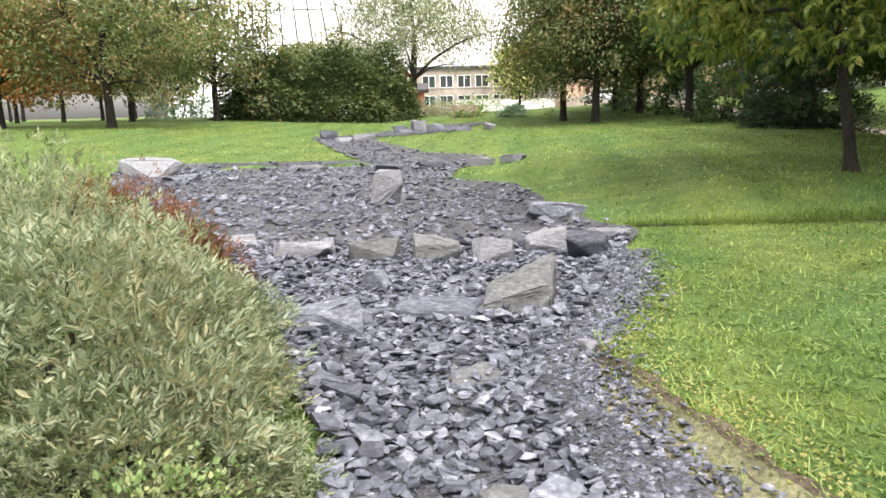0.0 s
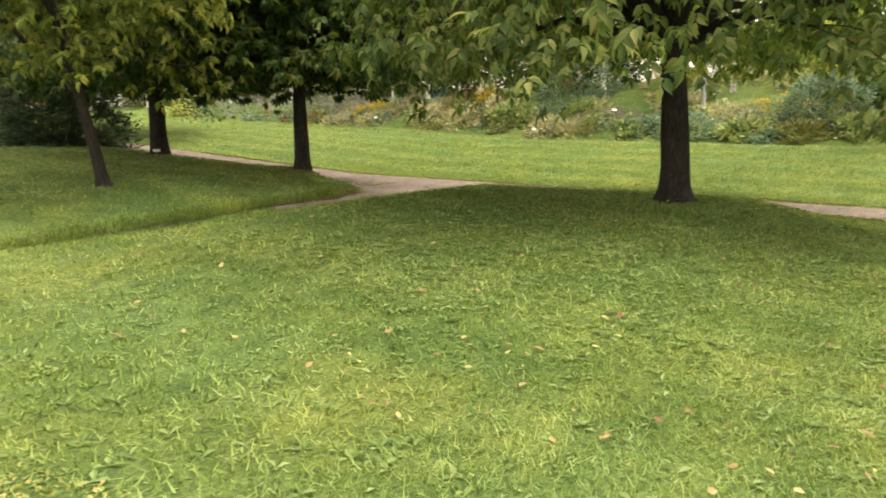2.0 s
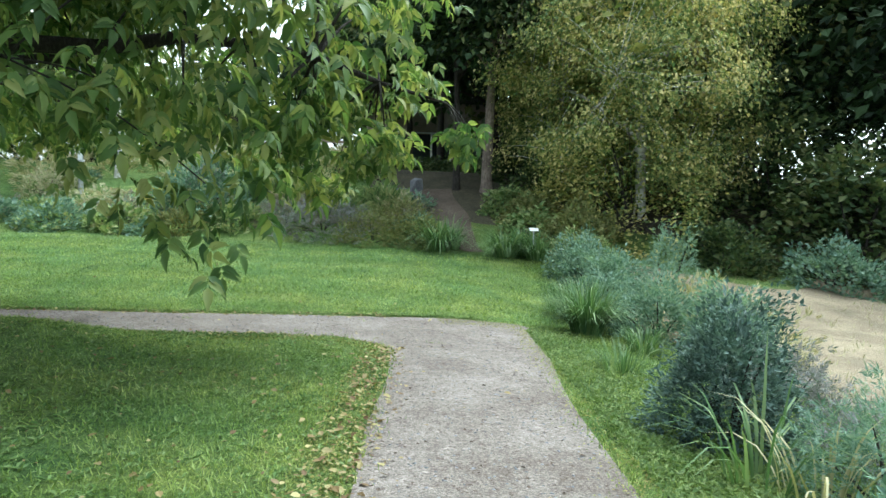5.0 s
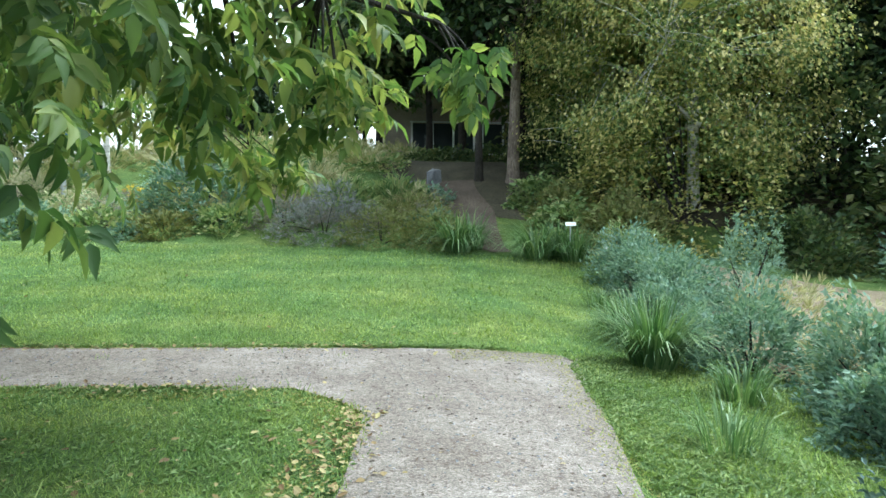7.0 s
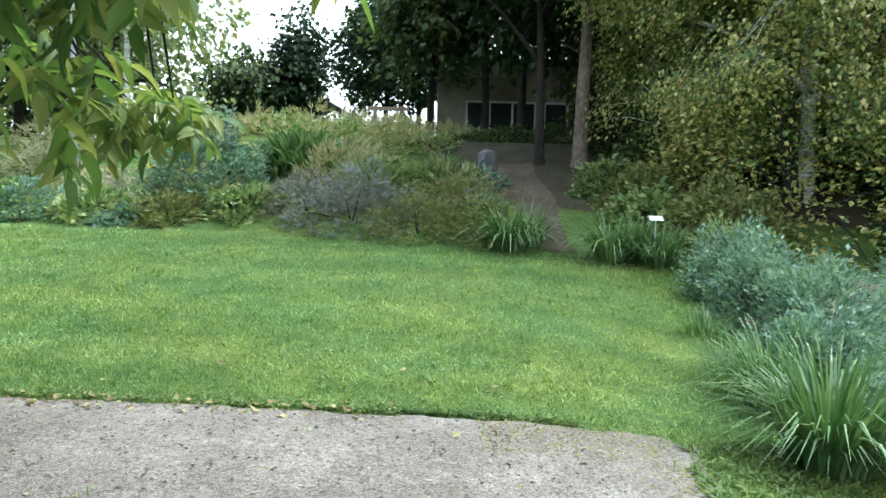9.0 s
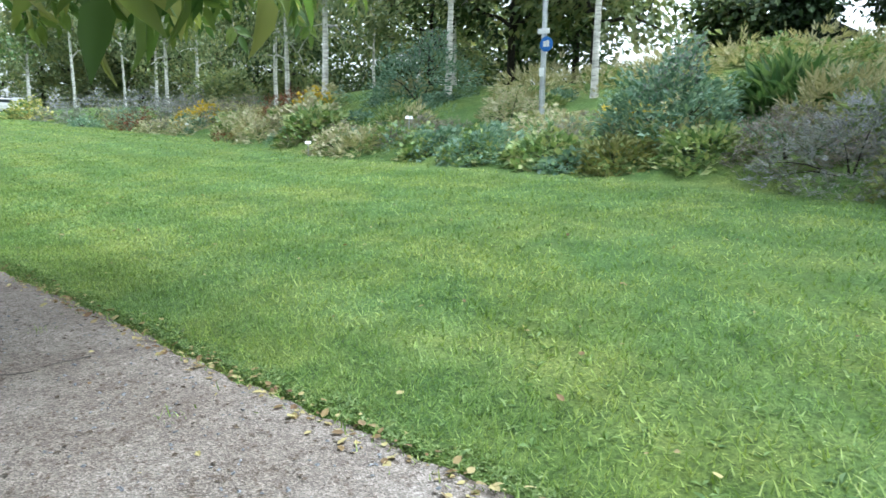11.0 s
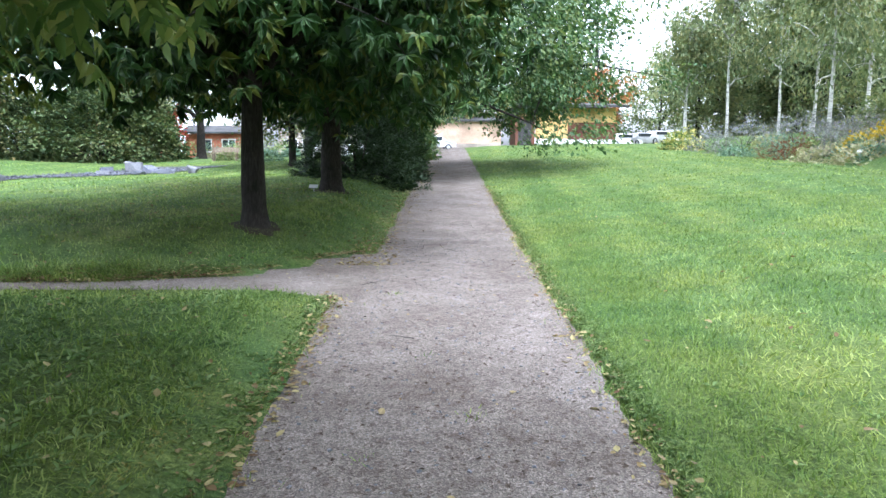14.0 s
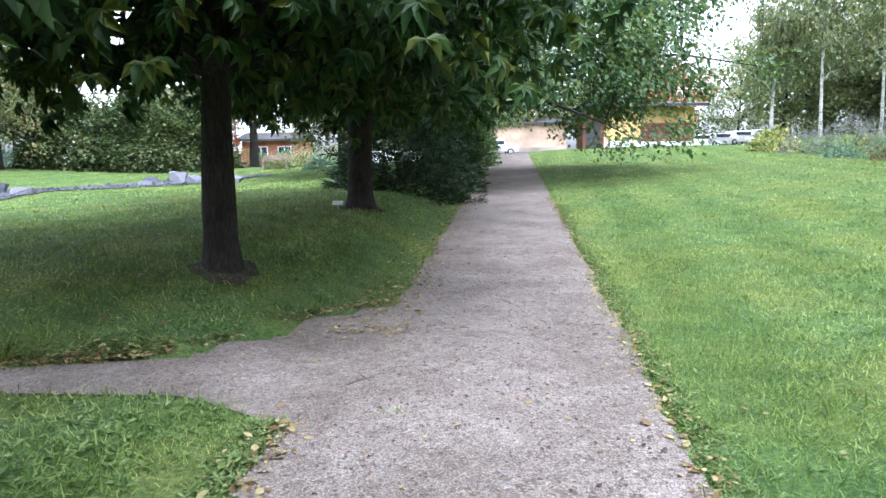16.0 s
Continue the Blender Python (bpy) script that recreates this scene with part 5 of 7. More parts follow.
for i, (x, y, r, h) in enumerate([(-1.95, 5.55, 0.36, 0.62), (-2.5, 6.3, 0.45, 0.75), (-3.2, 7.3, 0.55, 0.8), (-4.2, 8.6, 0.65, 0.8), (-5.2, 10.2, 0.7, 0.55), (-6.2, 9.0, 0.9, 0.7)]):
    shrub("russet_shrub", "low shrub with rust-brown autumn leaves at the bed's edge", x, y, r, r, h, RUST if i < 5 else WILLOW, TWIG, 0.10, 1500, 630 + i, 0.7, group="russet shrubs", stems=8)
for i, (x, y, r, h) in enumerate([(-0.85, 2.45, 0.38, 0.34), (-1.15, 3.3, 0.34, 0.3), (-1.45, 4.0, 0.3, 0.25), (-0.95, 2.0, 0.4, 0.4), (-1.6, 2.2, 0.5, 0.5)]):
    shrub("low_weeds", ("fresh green" if i % 2 else "grey-green") + " low weeds at the bed's edge", x, y, r, r, h, HERB if i % 2 else WILLOW, OVAL if i % 2 else TWIG, 0.03 if i % 2 else 0.085, 1500, 640 + i, 0.6, group="weeds at the bed's edge", stems=4, category="plant")

# ---- boulders of the dry stream bed ----
for i, (x, y, dims, turn, tilt, m, label) in enumerate([
    (-1.62, 8.05, (0.78, 0.45, 0.30), 4, (0, 2), BOULDER, "flat-topped pale grey block in a row of stones"), (-0.80, 7.92, (0.60, 0.42, 0.34), -3, (2, 0), LICHEN, "squared grey-brown block in a row of stones"),
    (-0.08, 7.95, (0.60, 0.45, 0.36), 6, (0, 3), LICHEN, "yellow-grey block with a dark undercut side"), (0.58, 7.85, (0.50, 0.42, 0.36), -6, (0, -3), BOULDER, "grey block in a row of stones"),
    (1.28, 8.35, (0.62, 0.42, 0.34), 10, (0, -4), BOULDER, "pale flat-topped block in a row of stones"), (1.62, 7.65, (0.52, 0.34, 0.38), -14, (4, 0), SLATE, "dark upright slate block"),
    (2.12, 8.65, (0.55, 0.40, 0.16), 8, (0, 0), BOULDER, "flat pale slab at the grass edge"), (1.75, 10.6, (0.90, 0.45, 0.30), -4, (0, 2), SLATE, "long dark slate block at the grass edge"),
    (1.15, 10.7, (0.5, 0.35, 0.12), 12, (0, 0), SLATE, "thin dark slate slab"), (-2.48, 8.45, (0.42, 0.30, 0.20), 5, (0, 0), BOULDER, "small pale flat stone"),
    (-0.66, 6.65, (0.34, 0.28, 0.32), 20, (6, 8), SLATE, "dark pointed slate stone"),
    (-0.05, 5.75, (0.75, 0.45, 0.16), -10, (8, 4), SLATE, "flat tilted slate slab"), (-1.0, 5.05, (0.80, 0.48, 0.26), 3, (6, -2), SLATE, "broad flat slate slab with a straight front edge"),
    (-0.60, 3.78, (0.42, 0.20, 0.16), -24, (4, 6), SLATE, "long narrow slate slab"), (0.20, 4.15, (0.42, 0.28, 0.10), 16, (6, 0), LICHEN, "thin grey slate slab"),
    (-1.05, 12.9, (0.62, 0.36, 0.85), 4, (0, 4), BOULDER, "upright standing grey boulder"), (-1.45, 18.4, (0.75, 0.5, 0.45), 0, (0, 0), SLATE, "dark block behind the standing stone"),
    (-7.46, 18.0, (1.65, 0.9, 0.62), -6, (0, 4), BOULDER, "large pale sloping boulder by the far bank"), (-6.5, 17.3, (1.0, 0.5, 0.25), 10, (0, 0), SLATE, "low slate slab beside a boulder"),
    (0.24, 2.60, (0.26, 0.22, 0.19), 12, (0, 8), LICHEN, "pale broken boulder among slate chips"), (0.45, 2.64, (0.24, 0.22, 0.18), -30, (5, 0), SLATE, "dark broken stone beside a pale boulder"),
    (0.98, 4.35, (0.22, 0.16, 0.09), 30, (0, 0), BOULDER, "small flat stone at the grass edge"), (-3.4, 31.5, (1.6, 0.9, 0.55), 5, (0, 0), BOULDER, "grey boulder in the upper stream bed"),
    (-5.2, 32.4, (1.5, 0.9, 0.75), 15, (0, 6), SLATE, "dark boulder in the upper stream bed"), (-4.2, 30.6, (1.3, 0.7, 0.4), -12, (0, 0), BOULDER, "low boulder in the upper stream bed"),
    (-2.4, 26.2, (0.9, 0.5, 0.3), 8, (0, 0), SLATE, "slate block in the upper stream bed"), (1.9, 18.3, (0.8, 0.4, 0.25), -5, (0, 0), BOULDER, "pale flat stone at the grass edge"),
    (1.0, 18.9, (0.9, 0.5, 0.28), 10, (0, 0), BOULDER, "grey slab across the stream bed"), (-0.3, 20.0, (0.8, 0.5, 0.22), -8, (0, 0), SLATE, "slate slab across the stream bed"),
    (-3.7, 19.8, (0.7, 0.4, 0.22), 6, (0, 0), BOULDER, "pale flat stone at the far bank"), (-1.2, 40.8, (1.7, 1.1, 0.95), 10, (0, 5), BOULDER, "large grey boulder in the upper cascade"),
    (-0.1, 40.4, (1.5, 1.0, 0.75), -20, (0, -4), SLATE, "dark boulder in the upper cascade"), (-2.4, 40.2, (1.2, 0.8, 0.5), 30, (0, 0), SLATE, "dark boulder in the upper cascade"),
    (1.2, 38.6, (1.8, 0.8, 0.42), 4, (0, 0), SLATE, "long dark slab in the upper cascade"), (2.7, 38.4, (1.3, 0.8, 0.62), -14, (0, 5), BOULDER, "grey boulder in the upper cascade"),
    (-1.9, 38.6, (1.2, 0.7, 0.35), 12, (0, 0), BOULDER, "pale low boulder in the upper cascade"), (0.4, 37.2, (1.1, 0.7, 0.3), -9, (0, 0), SLATE, "low dark slab in the upper cascade")]):
    if y > 30:
        dims = (dims[0] * 0.6, dims[1] * 0.6, dims[2] * 0.75)
    boulder(label, x, y, dims, turn, tilt, m, 700 + i)


def slanting_boulder(x, y, label):
    """A thick slab of rock that climbs from its front corner to a high back corner."""
    bm = bmesh.new()
    lo = [bm.verts.new(p) for p in ((-0.38, -0.16, 0), (0.20, -0.24, 0), (0.36, 0.12, 0), (-0.26, 0.24, 0))]
    hi = [bm.verts.new(p) for p in ((-0.37, -0.13, 0.13), (0.23, -0.17, 0.28), (0.37, 0.14, 0.54), (-0.24, 0.20, 0.25))]
    bm.faces.new(lo[::-1])
    bm.faces.new(hi)
    for i in range(4):
        j = (i + 1) % 4
        bm.faces.new((lo[i], lo[j], hi[j], hi[i]))
    bmesh.ops.bevel(bm, geom=list(bm.edges), offset=0.025, segments=2, affect="EDGES")
    bmesh.ops.triangulate(bm, faces=bm.faces)
    for _ in range(3):
        bmesh.ops.subdivide_edges(bm, edges=list(bm.edges), cuts=1)
    for v in bm.verts:
        v.co += noise.noise_vector(v.co * 5) * 0.03 + noise.noise_vector(Vector((v.co.x * 14, v.co.y * 14, v.co.z * 30))) * 0.012
    ob = part("boulder", bm, LICHEN)
    ob.matrix_world = pose(x, y, float(land(x, y)) - 0.03, 0, 0, 8)
    return tagged(ob, label, "rock", "boulders in the stream bed")


slanting_boulder(0.66, 5.85, "large slanting lichen-grey boulder with one high corner")
boulder("pale stone block beside the trail", 27.4, -3.0, (0.9, 0.4, 0.5), 12, (0, 0), BOULDER, 760, group="trail stones")
boulder("pale stone block beside the trail", 28.3, -3.6, (0.4, 0.4, 0.55), 40, (0, 0), BOULDER, 761, group="trail stones")

# slate chips: those nearest the path one by one, the rest in one piece
chip_rng = np.random.default_rng(31)
chips = []
for i in range(7):
    bm = stone_bm(800 + i, (1.0, 0.74, 0.17 + 0.07 * (i % 3)), n=11, rough=0.035, bevel=0, square=0.5)
    bmesh.ops.triangulate(bm, faces=bm.faces)
    me = bpy.data.meshes.new("slate_chip")
    bm.to_mesh(me)
    me.materials.append(SLATE)
    chips.append((me, np.array([v.co[:] for v in bm.verts]), np.array([[v.index for v in f.verts] for f in bm.faces])))
    bm.free()
bed_ob = bpy.data.objects["stream_bed"]
cand = np.stack([chip_rng.uniform(-9, 4, 100000), chip_rng.uniform(1.0, 43, 100000)], -1)
cand = np.concatenate([cand, np.stack([chip_rng.uniform(-3, 2.6, 17000), chip_rng.uniform(1.0, 9, 17000)], -1)])
inside = (cand[:, 0] > bed_left(cand[:, 1]) + 0.02) & (cand[:, 0] < bed_right(cand[:, 1]) - 0.05)
keep = chip_rng.uniform(size=len(cand)) < np.where(cand[:, 1] < 9, 0.9, np.where(cand[:, 1] < 22, 0.32, 0.14))
fine_side = (cand[:, 1] < 6.5) & (bed_right(cand[:, 1]) - cand[:, 0] < 0.28)
cand = cand[inside & keep & ~fine_side]
size = chip_rng.uniform(0.045, 0.11, len(cand)) * np.where(chip_rng.uniform(size=len(cand)) < 0.12, 1.6, 1.0) * np.where(cand[:, 1] > 9, 1.3, 1.0)
yaw, tip, lean_ = chip_rng.uniform(0, 6.28, len(cand)), chip_rng.normal(size=len(cand)) * 0.25, chip_rng.normal(size=len(cand)) * 0.25
cz = land(cand[:, 0], cand[:, 1]) + chip_rng.uniform(-0.35, 0.6, len(cand)) * size * 0.6 + 0.036
order = np.argsort(cand[:, 1])
for j in order[:300]:
    ob = new("slate_chip", chips[j % 7][0])
    ob.parent = bed_ob
    ob.matrix_world = Matrix.LocRotScale((cand[j, 0], cand[j, 1], cz[j]), Euler((tip[j], lean_[j], yaw[j])), (size[j],) * 3)
rest = order[300:]
bunch = []
for i in range(7):
    js = rest[rest % 7 == i]
    bunch.append(scatter(chips[i][1], chips[i][2], np.stack([cand[js, 0], cand[js, 1], cz[js]], -1), turns(yaw[js], tip[js], lean_[js]), size[js]))
V, F = joined(bunch)
tagged(piece("slate_chips", V, F, SLATE, bed_ob), kind="stuff")
# fine grit along the east bank near the path
q = np.stack([chip_rng.uniform(0, 3, 24000), chip_rng.uniform(1.0, 7.5, 24000)], -1)
q = q[(bed_right(q[:, 1]) - q[:, 0] < chip_rng.uniform(0.1, 0.7, len(q))) & (q[:, 0] < bed_right(q[:, 1]) + 0.06 + np.abs(chip_rng.normal(size=len(q))) * 0.13)]
GRIT = (np.array([[-0.5, -0.3, 0], [0.5, -0.35, 0.05], [0.4, 0.35, 0], [-0.45, 0.4, 0.04], [-0.2, -0.1, 0.3], [0.25, 0.05, 0.26]]), np.array([[0, 1, 5], [0, 5, 4], [1, 2, 5], [2, 3, 4], [2, 4, 5], [3, 0, 4]]))
V, F = scatter(GRIT[0], GRIT[1], np.column_stack([q, land(q[:, 0], q[:, 1]) + 0.034]), turns(chip_rng.uniform(0, 6.28, len(q)), chip_rng.normal(size=len(q)) * 0.4, chip_rng.normal(size=len(q)) * 0.4), chip_rng.uniform(0.018, 0.055, len(q)))
tagged(piece("slate_grit", V, F, SLATE, bed_ob), kind="stuff")
# straw on the stubble field, and pebbles on the gravel
def pebbles(name, P, lo, hi, mat, label):
    n = len(P)
    V, F = scatter(GRIT[0], GRIT[1], np.column_stack([P, land(P[:, 0], P[:, 1]) + 0.017]), turns(chip_rng.uniform(0, 6.28, n), chip_rng.normal(size=n) * 0.3, chip_rng.normal(size=n) * 0.3), chip_rng.uniform(lo, hi, n))
    tagged(piece(name, V, F, mat), label, "gravel", kind="stuff")


yy = chip_rng.uniform(-3.4, 14, 1700)
xx = path_west(yy) + (path_east(yy) - path_west(yy)) * chip_rng.uniform(0.02, 0.98, 1700)
x2 = chip_rng.uniform(2, 12.5, 1300)
y2 = path_edge(x2) - 1.6 * chip_rng.uniform(0.02, 0.98, 1300)
pebbles("path_pebbles", np.stack([np.concatenate([xx, x2]), np.concatenate([yy, y2])], -1), 0.008, 0.028, BOULDER, "loose pale pebbles on the gravel path")

# ---- buildings, street furniture, cars ----
YELLOW = surface("yellow_render", (0.50, 0.33, 0.13), (0.62, 0.42, 0.18), (0.70, 0.50, 0.24), 30, 0.6, 0.85, 0.15, 0.005)
BROWN = surface("brown_boards", (0.10, 0.045, 0.03), (0.17, 0.075, 0.05), (0.22, 0.10, 0.07), 12, 0.8, 0.8, 0.3, 0.006, stretch=(4, 4, 0.5))
WHITE = surface("white_paint", (0.60, 0.61, 0.62), (0.74, 0.75, 0.76), (0.82, 0.83, 0.83), 25, 0.7, 0.7, 0.1, 0.003)
TAN = surface("tan_render", (0.36, 0.25, 0.19), (0.50, 0.36, 0.27), (0.58, 0.43, 0.33), 24, 0.7, 0.9, 0.2, 0.004)
CONCRETE = surface("pinkish_concrete", (0.24, 0.20, 0.18), (0.36, 0.31, 0.28), (0.46, 0.40, 0.37), 20, 0.6, 0.9, 0.25, 0.006)
BRICK_RED = surface("red_brick_wall", (0.26, 0.08, 0.05), (0.40, 0.13, 0.08), (0.48, 0.19, 0.12), 14, 0.8, 0.85, 0.3, 0.008)
ROOFING = surface("dark_roofing", (0.03, 0.03, 0.032), (0.06, 0.06, 0.062), (0.10, 0.10, 0.10), 20, 0.8, 0.85, 0.3, 0.006)
STEEL = surface("galvanised_steel", (0.34, 0.36, 0.38), (0.45, 0.47, 0.49), (0.55, 0.57, 0.59), 25, 1.5, 0.5, 0.1, 0.002, metal=0.6)
WOOD = surface("weathered_wood", (0.16, 0.12, 0.09), (0.28, 0.22, 0.17), (0.38, 0.31, 0.25), 14, 1.0, 0.85, 0.4, 0.004, stretch=(1, 8, 8))
BLUE = surface("blue_sign_enamel", (0.02, 0.09, 0.30), (0.03, 0.12, 0.38), (0.04, 0.14, 0.42), 10, 1.0, 0.4, 0.0, 0.001)
RUBBER = surface("tyre_rubber", (0.012, 0.012, 0.012), (0.022, 0.022, 0.022), (0.04, 0.04, 0.04), 30, 2.0, 0.9, 0.2, 0.002)


def glass_material(name, tint, rough):
    def build(nt, n, l, p):
        p.inputs["Base Color"].default_value = (*tint, 1)
        p.inputs["Roughness"].default_value, p.inputs["Specular IOR Level"].default_value = rough, 0.8
    return material(name, build)


PANE = glass_material("window_glass", (0.035, 0.045, 0.05), 0.05)
MILKY = glass_material("milky_roof_glass", (0.72, 0.75, 0.78), 0.15)


def box_bm(x0, y0, z0, x1, y1, z1, bevel=0.0):
    bm = bmesh.new()
    bmesh.ops.create_cube(bm, size=1)
    for v in bm.verts:
        v.co = Vector(((x0 + x1) / 2 + v.co.x * (x1 - x0), (y0 + y1) / 2 + v.co.y * (y1 - y0), (z0 + z1) / 2 + v.co.z * (z1 - z0)))
    if bevel:
        bmesh.ops.bevel(bm, geom=list(bm.edges), offset=bevel, segments=2, affect="EDGES")
    return bm


def window(parent, along, base, width, height, at_, frame_mat=None, panes=2, face="y"):
    """A framed window with mullions on a wall that faces -y (or -x)."""
    def put(name, a0, a1, z0, z1, d0, d1, m, par):
        return part(name, box_bm(a0, at_ + d0, z0, a1, at_ + d1, z1) if face == "y" else box_bm(at_ + d0, a0, z0, at_ + d1, a1, z1), m, par)
    fm = frame_mat or WHITE
    w = put("window", along, along + width, base, base + height, -0.02, 0.06, PANE, parent)
    for i in range(panes + 1):
        a = along + width * i / panes
        put("mullion", a - 0.05, a + 0.05, base - 0.04, base + height + 0.04, -0.07, -0.021, fm, w)
    put("lintel", along - 0.1, along + width + 0.1, base + height + 0.04, base + height + 0.12, -0.075, -0.02, fm, w)
    put("sill", along - 0.12, along + width + 0.12, base - 0.12, base - 0.04, -0.14, -0.02, fm, w)
    return w


def pitched(x0, x1, y0, y1, z, rise, over=0.35, thick=0.18, ridge="x"):
    """A mono-pitch or ridged roof slab."""
    bm = bmesh.new()
    if ridge == "x":
        prof = [(y0 - over, z), ((y0 + y1) / 2, z + rise), (y1 + over, z)]
        rows = [[bm.verts.new((x, p, q + d)) for p, q in prof for d in (0, thick)] for x in (x0 - over, x1 + over)]
    else:
        prof = [(x0 - over, z), ((x0 + x1) / 2, z + rise), (x1 + over, z)]
        rows = [[bm.verts.new((p, y, q + d)) for p, q in prof for d in (0, thick)] for y in (y0 - over, y1 + over)]
    a, b = rows
    for i, j in ((0, 2), (2, 4)):
        bm.faces.new((a[i], a[j], b[j], b[i]))
        bm.faces.new((a[i + 1], a[j + 1], b[j + 1], b[i + 1]))
        bm.faces.new((a[i], a[i + 1], a[j + 1], a[j]))
        bm.faces.new((b[i], b[i + 1], b[j + 1], b[j]))
    for r0 in (0, 4):
        bm.faces.new((a[r0], a[r0 + 1], b[r0 + 1], b[r0]))
    bmesh.ops.recalc_face_normals(bm, faces=bm.faces)
    return bm


# yellow building at the north end of the path
g = 1.75
b = thing("yellow_building", "low yellow rendered building with brown boards and white plinth", "building", 26.5, 56.5, 0)
b.location = (0, 0, 0)
part("wall", box_bm(23.2, 53.0, g, 25.6, 62, g + 2.9), YELLOW, b, "yellow rendered wall")
part("wall", box_bm(25.6, 53.4, g + 0.7, 29.3, 62, g + 1.95), BROWN, b, "dark red-brown boarded wall")
part("wall", box_bm(25.6, 53.4, g + 1.95, 29.3, 62, g + 3.0), YELLOW, b, "yellow upper wall")
part("plinth", box_bm(25.6, 53.3, g - 0.3, 29.35, 62, g + 0.7), WHITE, b, "white plinth")
part("plinth", box_bm(23.15, 52.94, g - 0.3, 25.6, 62, g + 0.75), WHITE, b, "pale grey plinth")
part("roof", pitched(23.2, 29.3, 53.2, 62, g + 3.0, 0.5, 0.7), ROOFING, b)
part("downpipe", box_bm(23.05, 52.85, g, 23.17, 52.95, g + 2.8), WHITE, b)
for i in range(12):
    part("board", box_bm(25.63 + i * 0.305, 53.36, g + 0.71, 25.63 + i * 0.305 + 0.28, 53.399, g + 1.94), BROWN, b)
b2 = thing("boarded_shed", "dark brown boarded shed with a sloping roof", "shed", 22.5, 52, 0)
b2.location = (0, 0, 0)
part("wall", box_bm(21.6, 52.2, g - 0.2, 23.0, 55, g + 2.3), BROWN, b2)
part("roof", pitched(21.4, 23.3, 52.0, 55, g + 2.3, 0.55, 0.3, 0.12, "y"), ROOFING, b2)
part("door", box_bm(21.8, 52.14, g, 22.75, 52.19, g + 2.05, 0.01), ROOFING, b2)
b3 = thing("low_building", "long low tan-pink building beyond the car park", "building", 18, 72, 0)
b3.location = (0, 0, 0)
part("wall", box_bm(13.0, 74, 1.2, 23.5, 80, 4.7), TAN, b3)
part("roof", pitched(13.0, 23.5, 74, 80, 4.7, 0.9, 0.4), ROOFING, b3)
part("plinth", box_bm(12.95, 73.94, 1.2, 23.55, 74.02, 2.5), CONCRETE, b3)

# brick and beige buildings beyond the willow
b4 = thing("brick_pavilion", "low red-brick pavilion behind the flower bed", "building", -4.5, 70, 0)
b4.location = (0, 0, 0)
part("wall", box_bm(-7.0, 69, 0.8, -1.5, 74, 3.3), BRICK_RED, b4)
part("roof", pitched(-7.0, -1.5, 69, 74, 3.3, 0.7, 0.4), ROOFING, b4)
window(b4, -5.8, 1.7, 1.2, 1.0, 69)
window(b4, -3.6, 1.7, 1.2, 1.0, 69)
b5 = thing("beige_building", "two-storey beige building with white window bands", "building", 4, 96, 0)
b5.location = (0, 0, 0)
part("wall", box_bm(-3, 95, 0.8, 12, 103, 6.8), CONCRETE, b5)
part("roof", box_bm(-3.3, 94.7, 6.8, 12.3, 103.3, 7.15), ROOFING, b5)
for i in range(6):
    for j in range(2):
        window(b5, -2.2 + i * 2.35, 1.9 + j * 2.6, 1.7, 1.4, 95, panes=2)
b6 = thing("white_wall", "long low white boundary wall", "wall", 12, 84, 0)
b6.location = (0, 0, 0)
part("wall", box_bm(2, 84, 0.5, 20, 84.3, 2.6), WHITE, b6)
part("coping", box_bm(1.95, 83.94, 2.6, 20.05, 84.36, 2.72), CONCRETE, b6)

# glasshouse behind the lawn trees: a leaning glazed front with dark ribs
gh = thing("glasshouse", "tall glasshouse with a leaning glazed front and dark ribs", "glasshouse", -22, 84, 0)
gh.location = (0, 0, 0)
x0, x1, yb, yt, zb, zt = -31, -9, 80, 92, 1.0, 26.0
bm = bmesh.new()
vs = [bm.verts.new(p) for p in ((x0, yb, zb), (x1, yb, zb), (x1 - 6, yt, zt), (x0 + 2, yt, zt), (x0, yb + 22, zb), (x1, yb + 22, zb), (x1 - 6, yt + 2, zt), (x0 + 2, yt + 2, zt))]
for f in ((0, 1, 2, 3), (1, 5, 6, 2), (5, 4, 7, 6), (4, 0, 3, 7), (3, 2, 6, 7)):
    bm.faces.new([vs[i] for i in f])
part("glazing", bm, MILKY, gh, "milky glass")
for i in range(12):
    k = i / 11
    a, c = np.array([x0 + (x1 - x0) * k, yb - 0.05, zb]), np.array([x0 + 2 + (x1 - x0 - 8) * k, yt - 0.05, zt])
    V, F = tube(np.linspace(a, c, 3), np.full(3, 0.09), 6)
    piece("rib", V, F, ROOFING, gh)
for j in range(1, 6):
    k = j / 6
    a, c = np.array([x0 + 2 * k, yb + (yt - yb) * k - 0.06, zb + (zt - zb) * k]), np.array([x1 - 6 * k, yb + (yt - yb) * k - 0.06, zb + (zt - zb) * k])
    V, F = tube(np.linspace(a, c, 3), np.full(3, 0.05), 6)
    piece("rail", V, F, ROOFING, gh)

